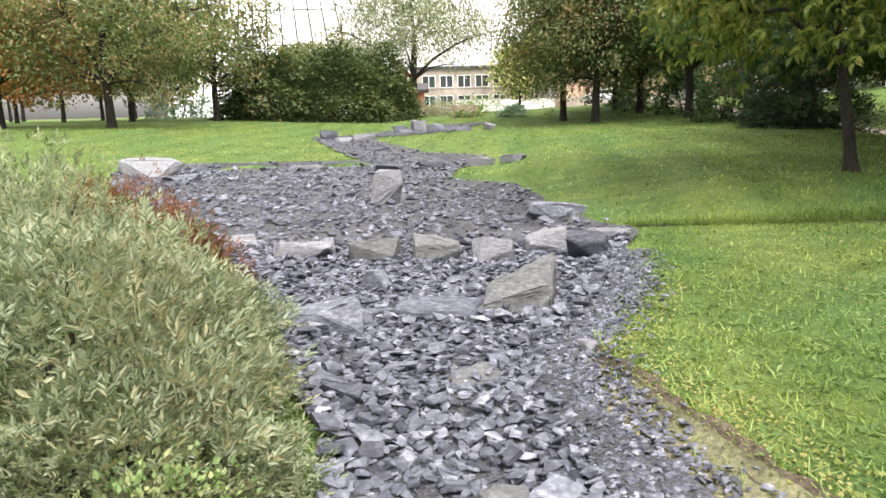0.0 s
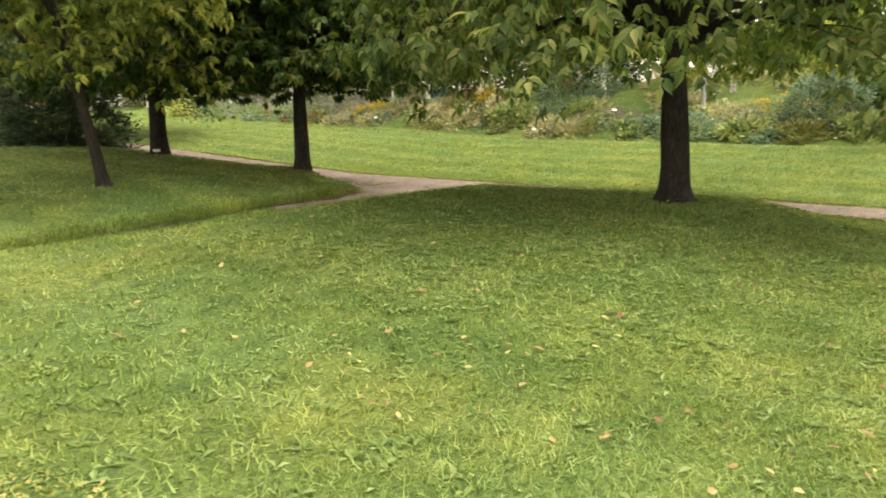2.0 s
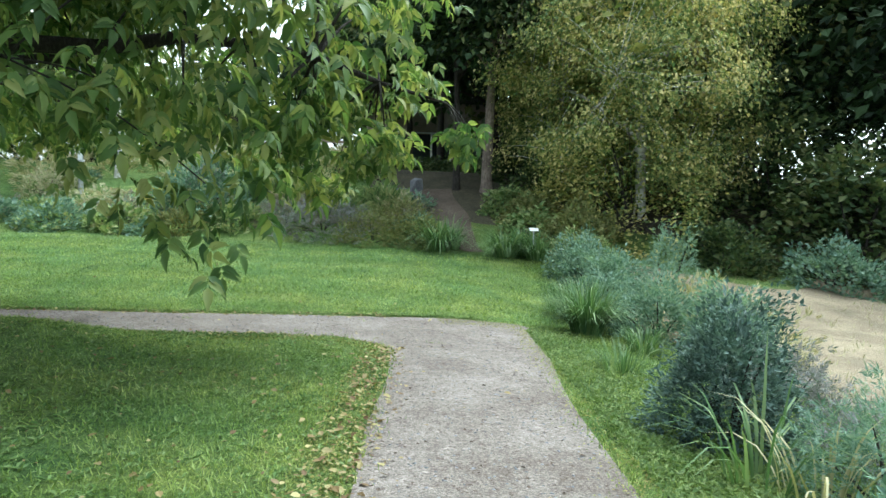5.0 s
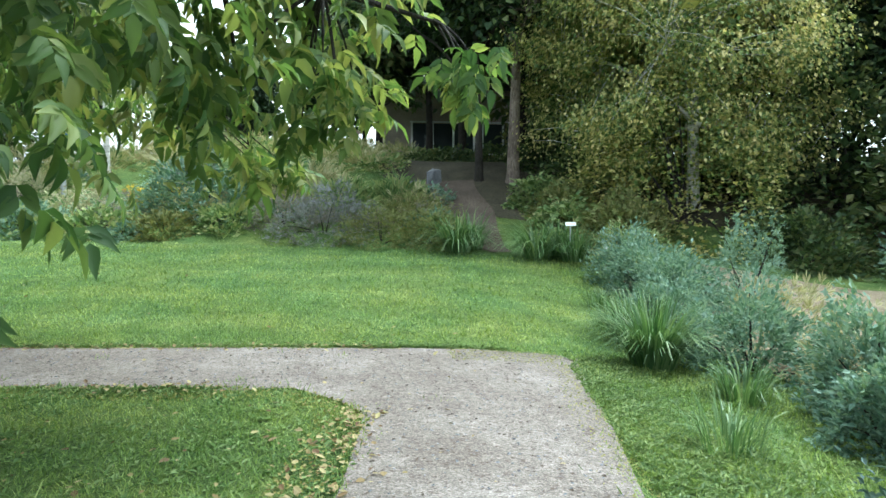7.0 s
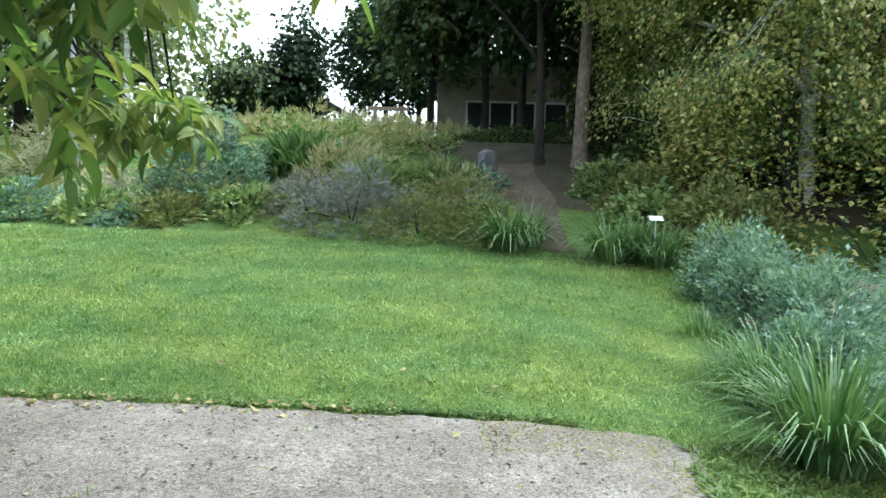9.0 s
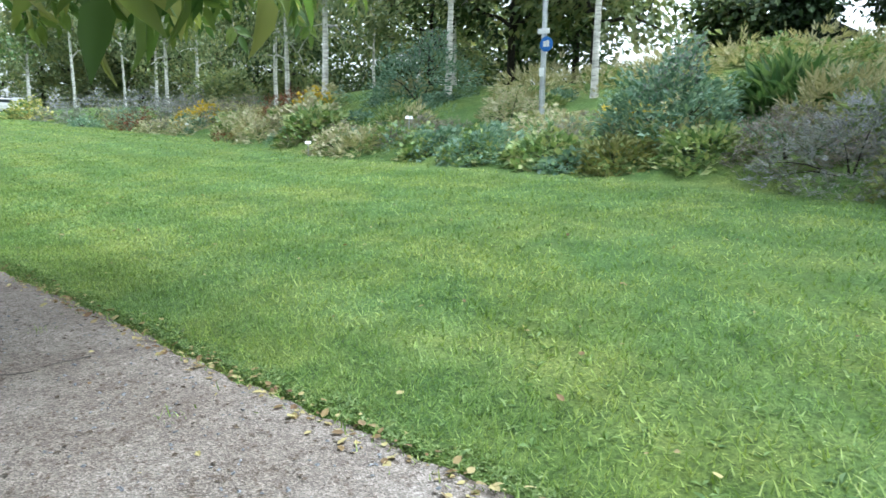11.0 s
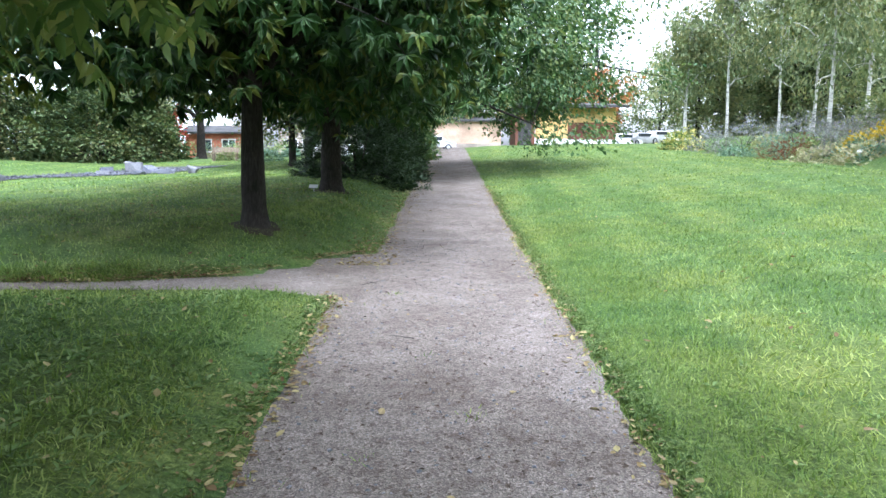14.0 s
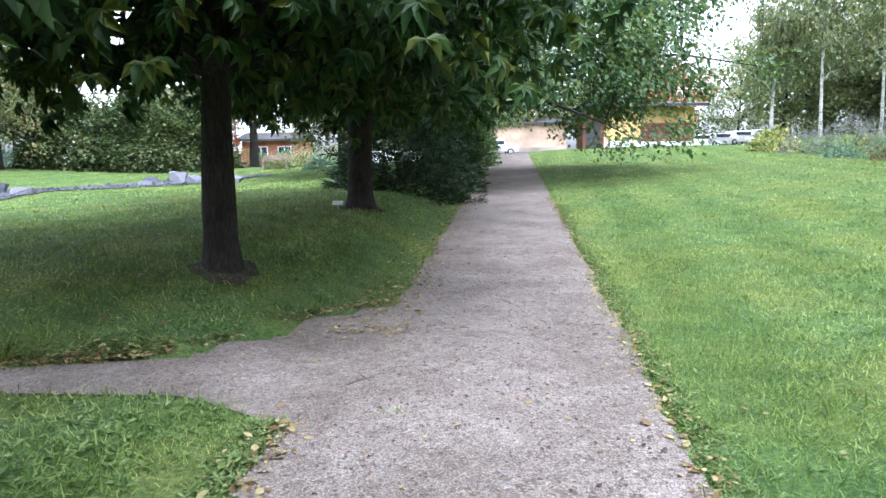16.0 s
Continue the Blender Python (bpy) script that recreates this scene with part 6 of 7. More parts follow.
# concrete building on top of the slope
b7 = thing("hillside_building", "pinkish concrete building with white-framed windows above the slope", "building", 46, -6, 0)
b7.location = (0, 0, 0)
part("wall", box_bm(43.5, -18, 0.9, 52, -2.3, 7.6), CONCRETE, b7)
part("roof", box_bm(43.2, -18.3, 7.6, 52.3, -2.0, 7.95), ROOFING, b7)
for i in range(3):
    window(b7, -7.0 - i * 3.75, 4.3, 3.3, 1.5, 43.5, panes=3, face="x")
b8 = thing("far_house", "pale house among trees on the hilltop", "house", 58, 6, 0)
b8.location = (0, 0, 0)
part("wall", box_bm(66, 4, 2.2, 74, 10, 7.0), CONCRETE, b8)
part("roof", pitched(66, 74, 4, 10, 7.0, 1.8), ROOFING, b8)
window(b8, 5.0, 4.0, 1.4, 1.2, 66, panes=2, face="x")

# lamp post with a round blue sign
px_, py_ = 29.5, 7.9
pz = float(land(px_, py_))
lp = thing("lamp_post", "grey steel lamp post with a blue sign among shrubs", "lamp post", px_, py_)
V, F = tube(np.array([[0, 0, -0.1], [0, 0, 2.0], [0, 0, 4.5], [0, 0, 8.0]]), [0.085, 0.075, 0.065, 0.055], 14)
piece("pole", V, F, STEEL, lp, smooth=True)
V, F = tube(np.array([[0, 0, 7.9], [-0.3, 0, 8.15], [-1.0, 0, 8.2]]), [0.05, 0.04, 0.04], 10)
piece("arm", V, F, STEEL, lp, smooth=True)
part("lamp_head", box_bm(-1.5, -0.13, 8.12, -0.95, 0.13, 8.26, 0.03), WHITE, lp)
bm = bmesh.new()
bmesh.ops.create_cone(bm, cap_ends=True, segments=28, radius1=0.20, radius2=0.20, depth=0.02, matrix=Matrix.Translation((-0.10, -0.13, 2.0)) @ Matrix.Rotation(radians(90), 4, "Y") @ Matrix.Rotation(radians(0), 4, "X"))
sg = part("road_sign", bm, BLUE, lp, "round blue path sign")
part("symbol", box_bm(-0.118, -0.22, 1.93, -0.1105, -0.14, 2.1), WHITE, sg)
part("symbol", box_bm(-0.118, -0.12, 1.93, -0.1105, -0.04, 2.08), WHITE, sg)
part("plate", box_bm(-0.09, -0.2, 2.28, -0.075, 0.16, 2.42), WHITE, lp)
part("plate", box_bm(-0.09, -0.07, 1.15, -0.075, 0.07, 1.38), WHITE, lp)

# wooden rail on the slope
wr = thing("wooden_rail", "short wooden handrail with two posts on the slope", "railing", 33.5, -0.6)
for dy in (-0.45, 0.45):
    part("post", box_bm(-0.06, dy - 0.06, -0.1, 0.06, dy + 0.06, 1.0), WOOD, wr)
part("rail", box_bm(-0.05, -0.7, 0.85, 0.05, 0.7, 0.97), WOOD, wr)


# bare earth rings round the feet of the chestnuts
for x, y, q in ((11.55, 11.72, 0.34), (11.98, 18.0, 0.42)):
    a = np.linspace(0, 2 * np.pi, 32, endpoint=False)
    rr = np.array([0.0, 0.5, 0.85, 1.0])[:, None] * q * (1 + 0.13 * np.sin(3 * a + x) + 0.08 * np.sin(7 * a))[None]
    RX, RY = x + rr * np.cos(a)[None], y + rr * np.sin(a)[None]
    V = np.stack([RX, RY, land(RX, RY) + np.array([0.03, 0.028, 0.02, 0.0])[:, None]], -1).reshape(-1, 3)
    gi = np.arange(4 * 32).reshape(4, 32)
    gj = np.roll(gi, -1, 1)
    tagged(piece("mulch_ring", V, np.stack([gi[:-1], gi[1:], gj[1:], gj[:-1]], -1).reshape(-1, 4), WOOD_FLOOR, smooth=True), "ring of bare dark earth round a chestnut trunk", "bare ground", "mulch rings")

# plant labels
def plant_label(x, y, h, turn, label, w=0.14):
    t = thing("plant_label", label, "plant label", x, y, group="plant labels")
    t.rotation_euler = (0, 0, radians(turn))
    part("stake", box_bm(-0.012, -0.006, -0.1, 0.012, 0.006, h), STEEL, t)
    bm = box_bm(-w / 2, -0.004, -0.045, w / 2, 0.004, 0.045)
    bmesh.ops.transform(bm, matrix=Matrix.Translation((0, -0.012, h)) @ Matrix.Rotation(radians(-35), 4, "X"), verts=bm.verts)
    part("plate", bm, WHITE, t, "white plate")
    return t


plant_label(20.94, -5.8, 0.78, -80, "white plant label on a steel stake by the daylilies", 0.24)
plant_label(11.62, 17.6, 0.14, -8, "white plant label at the foot of a chestnut tree", 0.2)
plant_label(27.0, 10.6, 0.75, -60, "white plant label among heather", 0.2)
plant_label(26.0, 13.6, 0.4, -55, "white plant label in the flower slope", 0.18)
plant_label(29.3, 25.0, 0.4, -40, "white plant label in the flower slope", 0.18)
plant_label(19.7, -6.15, 0.55, -70, "narrow stake marking a border plant", 0.05)
tag = part("name_plate", box_bm(-0.075, -0.006, -0.05, 0.075, 0.006, 0.05), WHITE)
tag.matrix_world = pose(6.36, 11.22, float(land(6.69, 11.35)) + 2.25, 0, 18, 25)
tagged(tag, "small white name plate fixed to a young tree", "name plate")

# bench by the far flower bed
bench = thing("park_bench", "plain wooden park bench beside a far flower bed", "bench", 1.7, 49.0)
for i in range(4):
    part("slat", box_bm(-0.9, -0.24 + i * 0.12, 0.43, 0.9, -0.14 + i * 0.12, 0.46), WOOD, bench)
for i in range(3):
    part("back_slat", box_bm(-0.9, 0.26, 0.55 + i * 0.12, 0.9, 0.29, 0.64 + i * 0.12), WOOD, bench)
for dx in (-0.75, 0.75):
    part("leg", box_bm(dx - 0.04, -0.22, -0.05, dx + 0.04, -0.14, 0.43), WOOD, bench)
    part("leg", box_bm(dx - 0.04, 0.2, -0.05, dx + 0.04, 0.29, 0.88), WOOD, bench)


# parked cars
def car(x, y, turn, paint, label):
    c = thing("parked_car", label, "car", x, y, group="parked cars")
    c.rotation_euler = (0, 0, radians(turn))
    prof = [(-2.1, 0.35), (-2.15, 0.7), (-1.95, 0.88), (-1.6, 0.95), (-1.1, 1.38), (-0.2, 1.46), (0.6, 1.42), (1.15, 0.98), (1.9, 0.82), (2.12, 0.62), (2.1, 0.35)]
    bm = bmesh.new()
    rows = []
    for yy, k in ((-0.85, 0.93), (-0.78, 1.0), (0.78, 1.0), (0.85, 0.93)):
        rows.append([bm.verts.new((px, yy * (1 - 0.16 * max(0, pz - 0.95) / 0.5), 0.35 + (pz - 0.35) * (k if abs(yy) > 0.8 else 1))) for px, pz in prof])
    for a, d in zip(rows, rows[1:]):
        for i in range(len(prof) - 1):
            bm.faces.new((a[i], a[i + 1], d[i + 1], d[i]))
    bm.faces.new(rows[0])
    bm.faces.new(rows[-1])
    bm.faces.new([r[0] for r in rows] + [r[-1] for r in reversed(rows)])
    bmesh.ops.recalc_face_normals(bm, faces=bm.faces)
    body = part("body", bm, paint, c)
    for yy in (-0.80, 0.80):
        part("side_window", box_bm(-1.1, yy - 0.012, 0.99, 0.75, yy + 0.012, 1.32), PANE, body)
    for px in (-1.35, 1.35):
        for yy in (-0.78, 0.78):
            bm = bmesh.new()
            bmesh.ops.create_cone(bm, cap_ends=True, segments=18, radius1=0.31, radius2=0.31, depth=0.2, matrix=Matrix.Translation((px, yy, 0.31)) @ Matrix.Rotation(radians(90), 4, "X"))
            w = part("wheel", bm, RUBBER, c)
            bm = bmesh.new()
            bmesh.ops.create_cone(bm, cap_ends=True, segments=14, radius1=0.19, radius2=0.19, depth=0.22, matrix=Matrix.Translation((px, yy, 0.31)) @ Matrix.Rotation(radians(90), 4, "X"))
            part("rim", bm, STEEL, w)
    for yy in (-0.55, 0.55):
        part("headlight", box_bm(2.02, yy - 0.16, 0.62, 2.14, yy + 0.16, 0.74, 0.01), WHITE, c)
    return c


SILVER = surface("silver_car_paint", (0.42, 0.43, 0.45), (0.5, 0.51, 0.53), (0.56, 0.57, 0.59), 40, 0.5, 0.3, 0.0, 0.001, metal=0.5)
for i, (x, y, turn, m, w) in enumerate([(37.0, 76.5, 20, WHITE, "white"), (39.4, 77.5, 25, SILVER, "silver"), (41.8, 78.5, 22, WHITE, "white"), (44.4, 80, 24, SILVER, "silver"), (16.4, 70.5, 5, SILVER, "silver"), (51, 33, 80, SILVER, "silver"), (52, 37, 80, BLUE, "blue")]):
    car(x, y, turn, m, w + " car parked beyond the lawn")

# ---- grass blades, weeds and fallen leaves ----
lawn_rng = np.random.default_rng(55)
STROLL = np.array([[0, 0.4], [3, -0.3], [8, -1.6], [12, -1.6], [13.6, 0.5], [14.0, 5.0], [14.6, 12]])


def from_stroll(P):
    """Distance of places from the line of the walk."""
    best = np.full(len(P), 1e9)
    for a, c in zip(STROLL[:-1], STROLL[1:]):
        t = np.clip(((P - a) @ (c - a)) / ((c - a) @ (c - a)), 0, 1)
        best = np.minimum(best, np.linalg.norm(P - (a + t[:, None] * (c - a)), axis=1))
    return best


def bare(x, y, m=0.0):
    """True where gravel, stones or stubble lie."""
    n = (x > path_west(y) - m) & (x < path_east(y) + m) & (y > np.maximum(-3.95, path_edge(x) - 1.88) - m)
    w = (y < path_edge(x) + np.where(x > 11.3, 1.0 * sm(11.3, 13.0, x) ** 2, 0) + m) & (y > path_edge(x) - 1.62 - 0.2 * sm(9, 12.5, x) - m) & (x < 14.4)
    s = (x > 8.8) & (x < 13.3) & (y > track_y(x) - m) & (y < bank_y(x) - 0.05 + m)
    b = (x > bed_left(y) - m) & (x < bed_right(y) + m) & (y > 0.7) & (y < 44)
    f = (x > 5.5) & (x < 19) & (y < -6.0)
    t = (x > 21.6) & (np.abs(y + 4.6) < 0.7)
    e = (x > bed_right(y)) & (x < turf_x(y) + 0.03 + m) & (y > 0.8) & (y < 4.6)
    return n | w | s | b | f | t | e


def lawn_points(n, x0, x1, y0, y1, near, far_, m=0.0):
    P = np.stack([lawn_rng.uniform(x0, x1, n), lawn_rng.uniform(y0, y1, n)], -1)
    d = from_stroll(P)
    ok = (d >= near) & (d < far_) & ~bare(P[:, 0], P[:, 1], m) & (P[:, 0] < hill_x(P[:, 1]) + 0.5)
    return P[ok]


def blades(name, P, h, w, mat, label):
    n = len(P)
    R = turns(lawn_rng.uniform(0, 6.28, n), -0.15 + lawn_rng.normal(size=n) * 0.45, lawn_rng.normal(size=n) * 0.3)
    hh = h * lawn_rng.uniform(0.45, 1.25, n) * np.where(lawn_rng.uniform(size=n) < 0.05, 1.6, 1.0)
    s = np.stack([w * lawn_rng.uniform(0.6, 1.3, n), hh * 1.3, hh * 0.75], -1)
    TV = np.array([[-0.5, 0, 0], [0.5, 0, 0], [0.12, 0.65, 1.0], [-0.12, 0.65, 1.0]])
    V, F = scatter(TV, np.array([[0, 1, 2, 3]]), np.column_stack([P, land(P[:, 0], P[:, 1]) - 0.004]), R, s)
    return tagged(piece(name, V, F, mat), label, "grass", kind="stuff")


near = lawn_points(1500000, -3, 20, -8, 16, 0, 2.0)
rim = (near[:, 0] > 2) & (near[:, 0] < 11.5) & (near[:, 1] > path_edge(near[:, 0])) & (near[:, 1] < path_edge(near[:, 0]) + 0.34)
near = near[~rim | (lawn_rng.uniform(size=len(near)) < 0.22)]
blades("grass_near", near, 0.052, 0.0075, BLADE, "short mown grass blades beside the paths")
beside = lawn_points(620000, -4, 21, -8, 18, 2.0, 4.6)
blades("grass_beside", beside, 0.056, 0.012, BLADE, "short mown grass blades a few steps from the paths")
mid = lawn_points(420000, -14, 24, -8, 22, 4.6, 9.5)
blades("grass_middle", mid, 0.056, 0.016, BLADE, "short mown grass blades across the lawn")
wide = lawn_points(190000, -28, 30, -8, 48, 9.5, 40)
blades("grass_far", wide, 0.05, 0.038, BLADE, "mown grass of the far lawn")
# longer grass that leans over the edges of path and bed
e = np.stack([lawn_rng.uniform(-4, 19, 260000), lawn_rng.uniform(-7, 24, 260000)], -1)
e = e[bare(e[:, 0], e[:, 1], 0.10) & ~bare(e[:, 0], e[:, 1], -0.03)]
blades("grass_edge", e[:26000], 0.075, 0.010, BLADE, "longer uncut grass along gravel and stones")
# stray blades growing out over the rim of the gravel
e2 = np.stack([lawn_rng.uniform(2, 16.5, 400000), lawn_rng.uniform(-4.2, 14, 400000)], -1)
e2 = e2[bare(e2[:, 0], e2[:, 1], 0.0)]
e2 = e2[~bare(e2[:, 0], e2[:, 1], -lawn_rng.exponential(0.045, len(e2)))]
blades("grass_fringe", e2[:16000], 0.06, 0.009, BLADE, "stray grass blades creeping over the gravel's rim")
# tufts and small weeds on the worn strip beside the bed
my2 = lawn_rng.uniform(0.9, 4.6, 3200)
mt = np.stack([bed_right(my2) + lawn_rng.uniform(0, 1, 3200) ** 0.45 * (turf_x(my2) + 0.06 - bed_right(my2)), my2], -1)
blades("edge_tufts", mt, 0.05, 0.010, BLADE, "sparse grass tufts on the worn mossy strip")
# uncut strip on the south side of the path
u = np.stack([lawn_rng.uniform(2, 21, 60000), lawn_rng.uniform(-6.4, -2.0, 60000)], -1)
u = u[~bare(u[:, 0], u[:, 1], 0.12) & (u[:, 1] < path_edge(np.minimum(u[:, 0], 14.5)) - 1.75 - 1.15 * sm(13.5, 15.5, u[:, 0]) - 0.06 * np.maximum(u[:, 0] - 15, 0))]
blades("grass_strip", u[:26000], 0.065, 0.012, BLADE, "uncut grass strip between path and border plants")
# fringe of longer grass on the low bank, straw on the field, tufts in the gravel
bx = lawn_rng.uniform(2.5, 10.6, 15000)
blades("grass_bank", np.stack([bx, bank_y(bx) - 0.03 + np.abs(lawn_rng.normal(size=15000)) * 0.12], -1), 0.11, 0.011, BLADE, "longer grass on the lip of a low bank")
fs = np.stack([lawn_rng.uniform(5.6, 19.4, 9000), -6.0 - lawn_rng.uniform(0, 1, 9000) ** 1.6 * 13], -1)
blades("straw_stubble", fs, 0.10, 0.014, SEEDY, "dry straw stalks standing in the stubble field")
tc = np.array([[13.5, 4.9], [14.1, 5.4], [13.3, 3.6], [14.3, 3.2], [13.9, 6.6], [13.2, 1.6], [14.1, 1.1], [13.0, -0.5], [14.0, -1.4], [13.6, 8.9], [12.2, -2.2]])
tp = (tc[:, None] + lawn_rng.normal(size=(len(tc), 45, 2)) * 0.05).reshape(-1, 2)
blades("gravel_tufts", tp, 0.045, 0.009, BLADE, "small grass tufts growing in the gravel")
# broad-leaved weeds in the lawn
ROSETTE = joined([(np.stack([L[:, 0] * math.cos(a) - L[:, 1] * math.sin(a), L[:, 0] * math.sin(a) + L[:, 1] * math.cos(a), L[:, 2] + 0.45 * L[:, 1]], -1), F_)
                  for a in (0, 2.1, 4.2) for L, F_ in (leaf_shape(0.42, 0.06, 0.2, 1),)])
wd = np.concatenate([lawn_points(24000, 0, 13, -2, 9, 0, 7), lawn_points(1600, 14, 20, -4, 14, 0, 5)])
wd = wd[(wd[:, 0] > 4.5) | (lawn_rng.uniform(size=len(wd)) < 0.4)]
n = len(wd)
V, F = scatter(ROSETTE[0], ROSETTE[1], np.column_stack([wd, land(wd[:, 0], wd[:, 1]) + 0.005]), turns(lawn_rng.uniform(0, 6.28, n), lawn_rng.normal(size=n) * 0.15, lawn_rng.normal(size=n) * 0.15), 0.018 + 0.06 * lawn_rng.uniform(0, 1, n) ** 1.7)
tagged(piece("lawn_weeds", V, F, WEED), "broad-leaved dandelion and clover rosettes in the lawn", "weeds", kind="stuff")
# dense broad-leaved edge beside the gravel
ye = lawn_rng.uniform(-3.2, 22, 9000)
we = lawn_rng.uniform(-0.4, 8.7, 3600)
xe = lawn_rng.uniform(9.2, 12.9, 1200)
ed = np.concatenate([np.stack([path_east(ye) + 0.03 + np.abs(lawn_rng.normal(size=9000)) * (0.05 + 0.07 * np.sin(ye * 1.9 + np.sin(ye * 4.7)) ** 2), ye], -1), np.stack([path_west(we) - 0.02 - np.abs(lawn_rng.normal(size=3600)) * 0.09, we], -1),
                     np.stack([xe, bank_y(xe) + 0.02 + np.abs(lawn_rng.normal(size=1200)) * 0.07], -1)])
us = lawn_rng.uniform(3.5, 14.3, 9000)
ud = np.abs(lawn_rng.normal(size=9000)) * 0.55
uy = path_edge(np.minimum(us, 14.5)) - 1.78 - 1.0 * sm(13.5, 15.5, us) - ud
ed = np.concatenate([ed, np.stack([us, uy], -1)[uy > -5.6]])
n = len(ed)
V, F = scatter(ROSETTE[0], ROSETTE[1], np.column_stack([ed, land(ed[:, 0], ed[:, 1]) + lawn_rng.uniform(0.005, 0.035, n)]), turns(lawn_rng.uniform(0, 6.28, n), lawn_rng.normal(size=n) * 0.3, lawn_rng.normal(size=n) * 0.3), lawn_rng.uniform(0.02, 0.05, n) * np.where((ed[:, 0] < 13.2) & (ed[:, 1] < 8.2) | (ed[:, 1] < -3.5), 1.2, 0.9))
tagged(piece("edge_weeds", V, F, EDGE_WEED), "low broad-leaved weeds creeping over the gravel edge", "weeds", kind="stuff")
# yellowing moss and clover on the worn lawn edge beside the bed and path
mo = np.stack([lawn_rng.uniform(-0.2, 13, 110000), lawn_rng.uniform(-2.5, 6, 110000)], -1)
mo = mo[~bare(mo[:, 0], mo[:, 1], -0.02) & (bare(mo[:, 0], mo[:, 1], 0.38) | ((mo[:, 0] - bed_right(mo[:, 1]) < 0.5) & (mo[:, 0] > bed_right(mo[:, 1]))))][:30000]
n = len(mo)
V, F = scatter(OVAL[0], OVAL[1], np.column_stack([mo, land(mo[:, 0], mo[:, 1]) + 0.02]), turns(lawn_rng.uniform(0, 6.28, n), lawn_rng.normal(size=n) * 0.4 + 0.2, lawn_rng.normal(size=n) * 0.4), lawn_rng.uniform(0.015, 0.03, n))
tagged(piece("edge_clover", V, F, MOSSY), "yellowed clover and moss along the worn lawn edge", "groundcover", kind="stuff")
# fallen leaves: thick along the path's west edge, thin elsewhere
yl = 10.8 + lawn_rng.uniform(0, 1, 2600) ** 1.4 * 23
l1 = np.stack([path_west(yl) + lawn_rng.normal(size=2600) * 0.24 - 0.06, yl], -1)
yr = lawn_rng.uniform(-2, 24, 1700)
l2 = np.stack([path_east(yr) + lawn_rng.normal(size=1700) * 0.075 - 0.01, yr], -1)
l3 = np.stack([lawn_rng.uniform(7, 20, 1100), lawn_rng.uniform(-3, 24, 1100)], -1)
xs_ = lawn_rng.uniform(9.0, 13.1, 1300)
l4 = np.stack([xs_, bank_y(xs_) + np.abs(lawn_rng.normal(size=1300)) * 0.09 - 0.06], -1)
yw = lawn_rng.uniform(-0.5, 8.7, 1300)
l5 = np.stack([path_west(yw) + lawn_rng.normal(size=1300) * 0.08, yw], -1)
xw = lawn_rng.uniform(2, 12, 1500)
l6 = np.stack([xw, path_edge(xw) + lawn_rng.normal(size=1500) * 0.15 + 0.1], -1)
yk = lawn_rng.uniform(28, 38, 900)
l7 = np.stack([path_west(yk) + 0.25 + lawn_rng.normal(size=900) * 0.4, yk], -1)
l9 = np.stack([lawn_rng.uniform(7.5, 13, 900), lawn_rng.uniform(9.5, 20, 900)], -1)
l8 = np.stack([lawn_rng.uniform(3, 13, 1100), lawn_rng.uniform(-1.5, 7.5, 1100)], -1)
lf = np.concatenate([l9, l7, l8, l1, l2, l3, l4, l5, l6])
n = len(lf)
FLAT = leaf_shape(0.6, 0.03, 0.06, 2)
V, F = scatter(FLAT[0], FLAT[1], np.column_stack([lf, land(lf[:, 0], lf[:, 1]) + np.where(bare(lf[:, 0], lf[:, 1]), 0.024, 0.042)]), turns(lawn_rng.uniform(0, 6.28, n), lawn_rng.normal(size=n) * 0.25, lawn_rng.normal(size=n) * 0.3), 0.022 + 0.052 * lawn_rng.uniform(0, 1, n) ** 2)
tagged(piece("fallen_leaves", V, F, FALLEN), "dry brown and yellow fallen leaves along the path edges", "fallen leaves", kind="stuff")
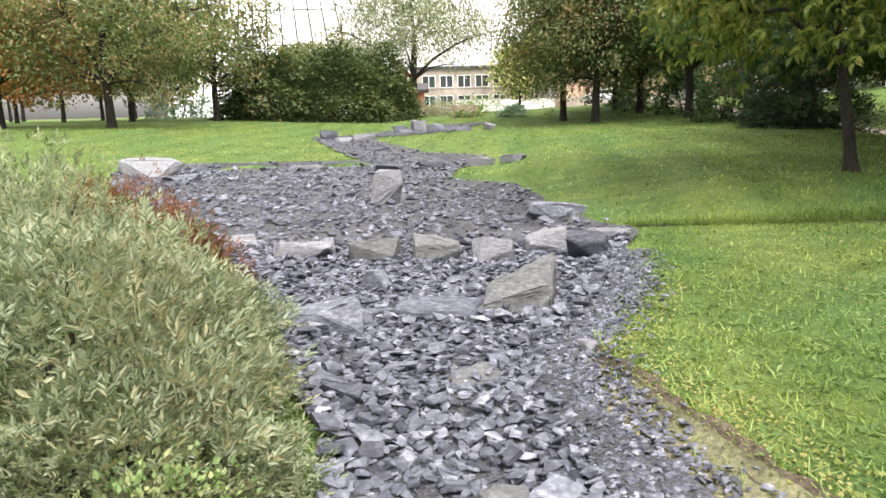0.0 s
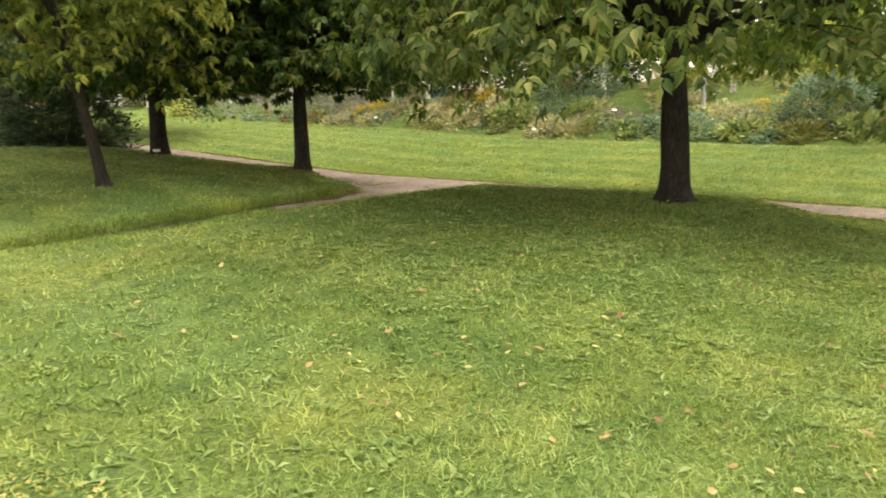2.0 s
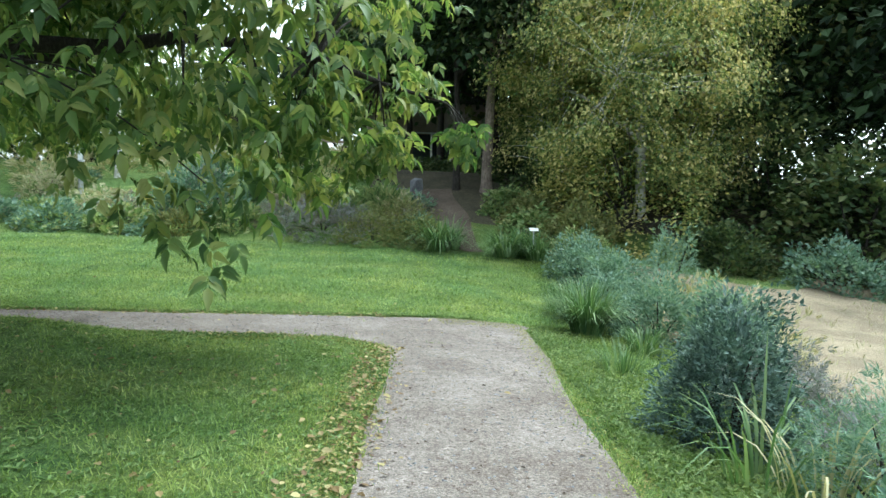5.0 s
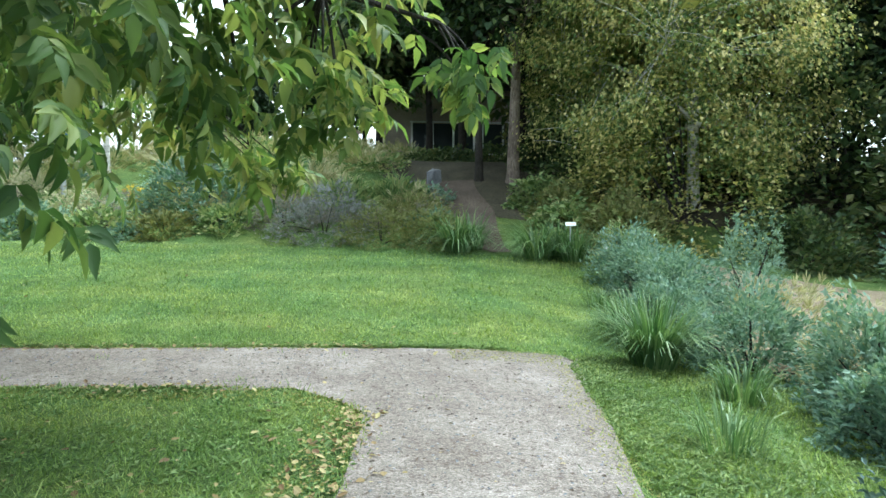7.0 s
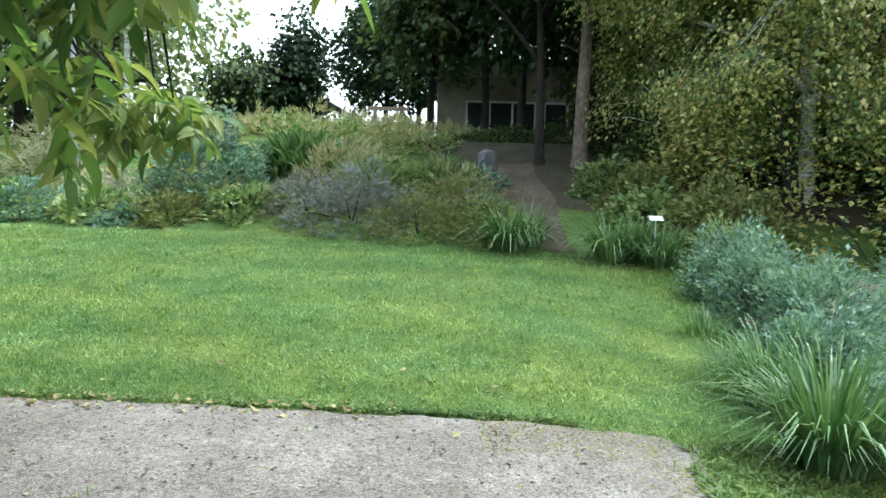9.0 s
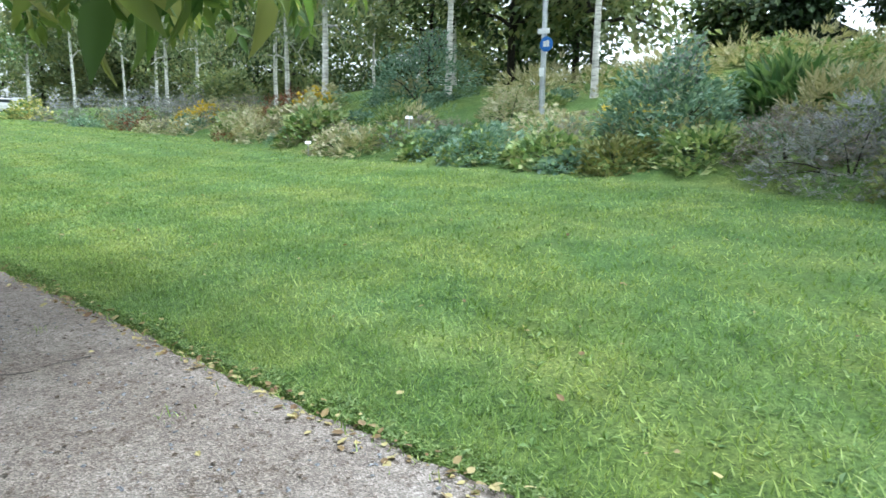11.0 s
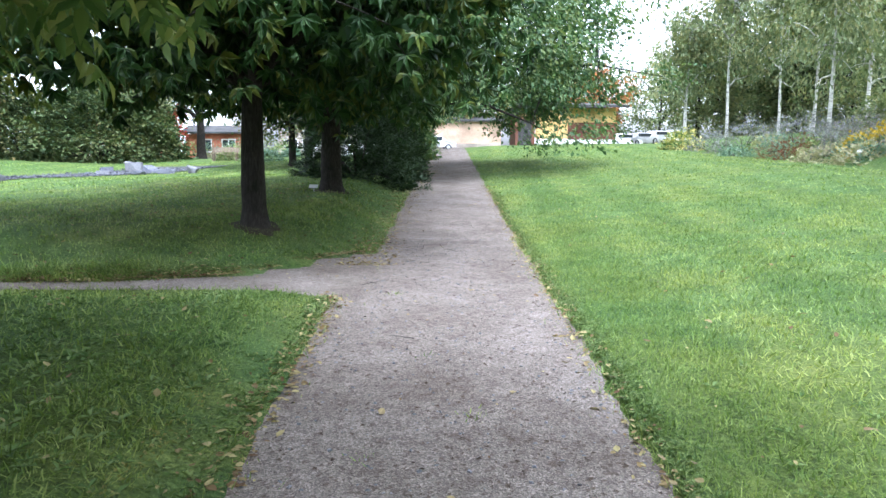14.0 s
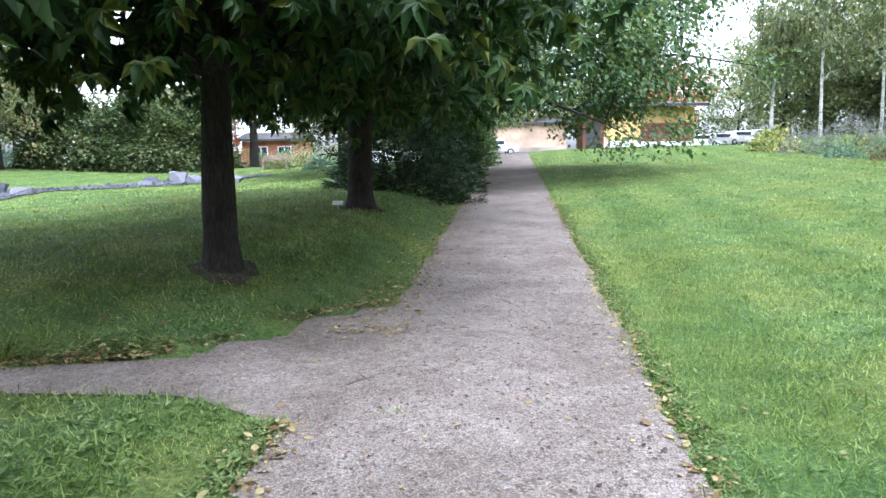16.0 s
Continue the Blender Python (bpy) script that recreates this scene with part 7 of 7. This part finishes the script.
# specks of leaf and bark trodden into the gravel
yd = lawn_rng.uniform(-3.2, 16, 4600)
xd = lawn_rng.uniform(2, 12.8, 1500)
db = np.concatenate([np.stack([path_west(yd) + (path_east(yd) - path_west(yd)) * lawn_rng.uniform(0.03, 0.97, 4600), yd], -1), np.stack([xd, path_edge(xd) - lawn_rng.uniform(0.05, 1.6, 1500)], -1)])
n = len(db)
V, F = scatter(OVAL[0], OVAL[1], np.column_stack([db, land(db[:, 0], db[:, 1]) + 0.021]), turns(lawn_rng.uniform(0, 6.28, n), lawn_rng.normal(size=n) * 0.2, lawn_rng.normal(size=n) * 0.2), 0.008 + 0.034 * lawn_rng.uniform(0, 1, n) ** 2.2)
tagged(piece("path_litter", V, F, SOIL), "dark specks of leaf and bark on the gravel", "litter", kind="stuff")
# moss flakes on the little-trodden rim of the gravel
gm = np.concatenate([np.stack([lawn_rng.uniform(4, 14.4, 2600), np.zeros(2600)], -1), np.stack([lawn_rng.uniform(13.7, 14.35, 900), lawn_rng.uniform(-3.6, -2.5, 900)], -1)])
gm[:2600, 1] = path_edge(gm[:2600, 0]) - 1.78 + np.abs(lawn_rng.normal(size=2600)) * 0.14
n = len(gm)
V, F = scatter(OVAL[0], OVAL[1], np.column_stack([gm, land(gm[:, 0], gm[:, 1]) + 0.022]), turns(lawn_rng.uniform(0, 6.28, n), lawn_rng.normal(size=n) * 0.3, lawn_rng.normal(size=n) * 0.3), lawn_rng.uniform(0.01, 0.024, n))
tagged(piece("gravel_moss", V, F, MOSSY), "thin yellow-green moss on the gravel's rim", "moss", kind="stuff")
# small twigs lying on the gravel
for i in range(9):
    x, y = float(lawn_rng.uniform(13.1, 15.0)), float(lawn_rng.uniform(1, 13))
    a, L = lawn_rng.uniform(0, 6.28), lawn_rng.uniform(0.12, 0.32)
    pts = np.array([[-L, 0, 0.0], [-L * 0.3, 0.02, 0.004], [L * 0.3, -0.015, 0.003], [L, 0.03, 0.0]]) * 0.5
    V, F = tube(pts, [0.004, 0.004, 0.003, 0.002], 5)
    tw = piece("twig", V, F, BARK_GREY)
    tw.matrix_world = pose(x, y, float(land(x, y)) + 0.02, 0, 0, math.degrees(a))
    tagged(tw, "thin dry twig lying on the gravel", "twig", "twigs on the path")
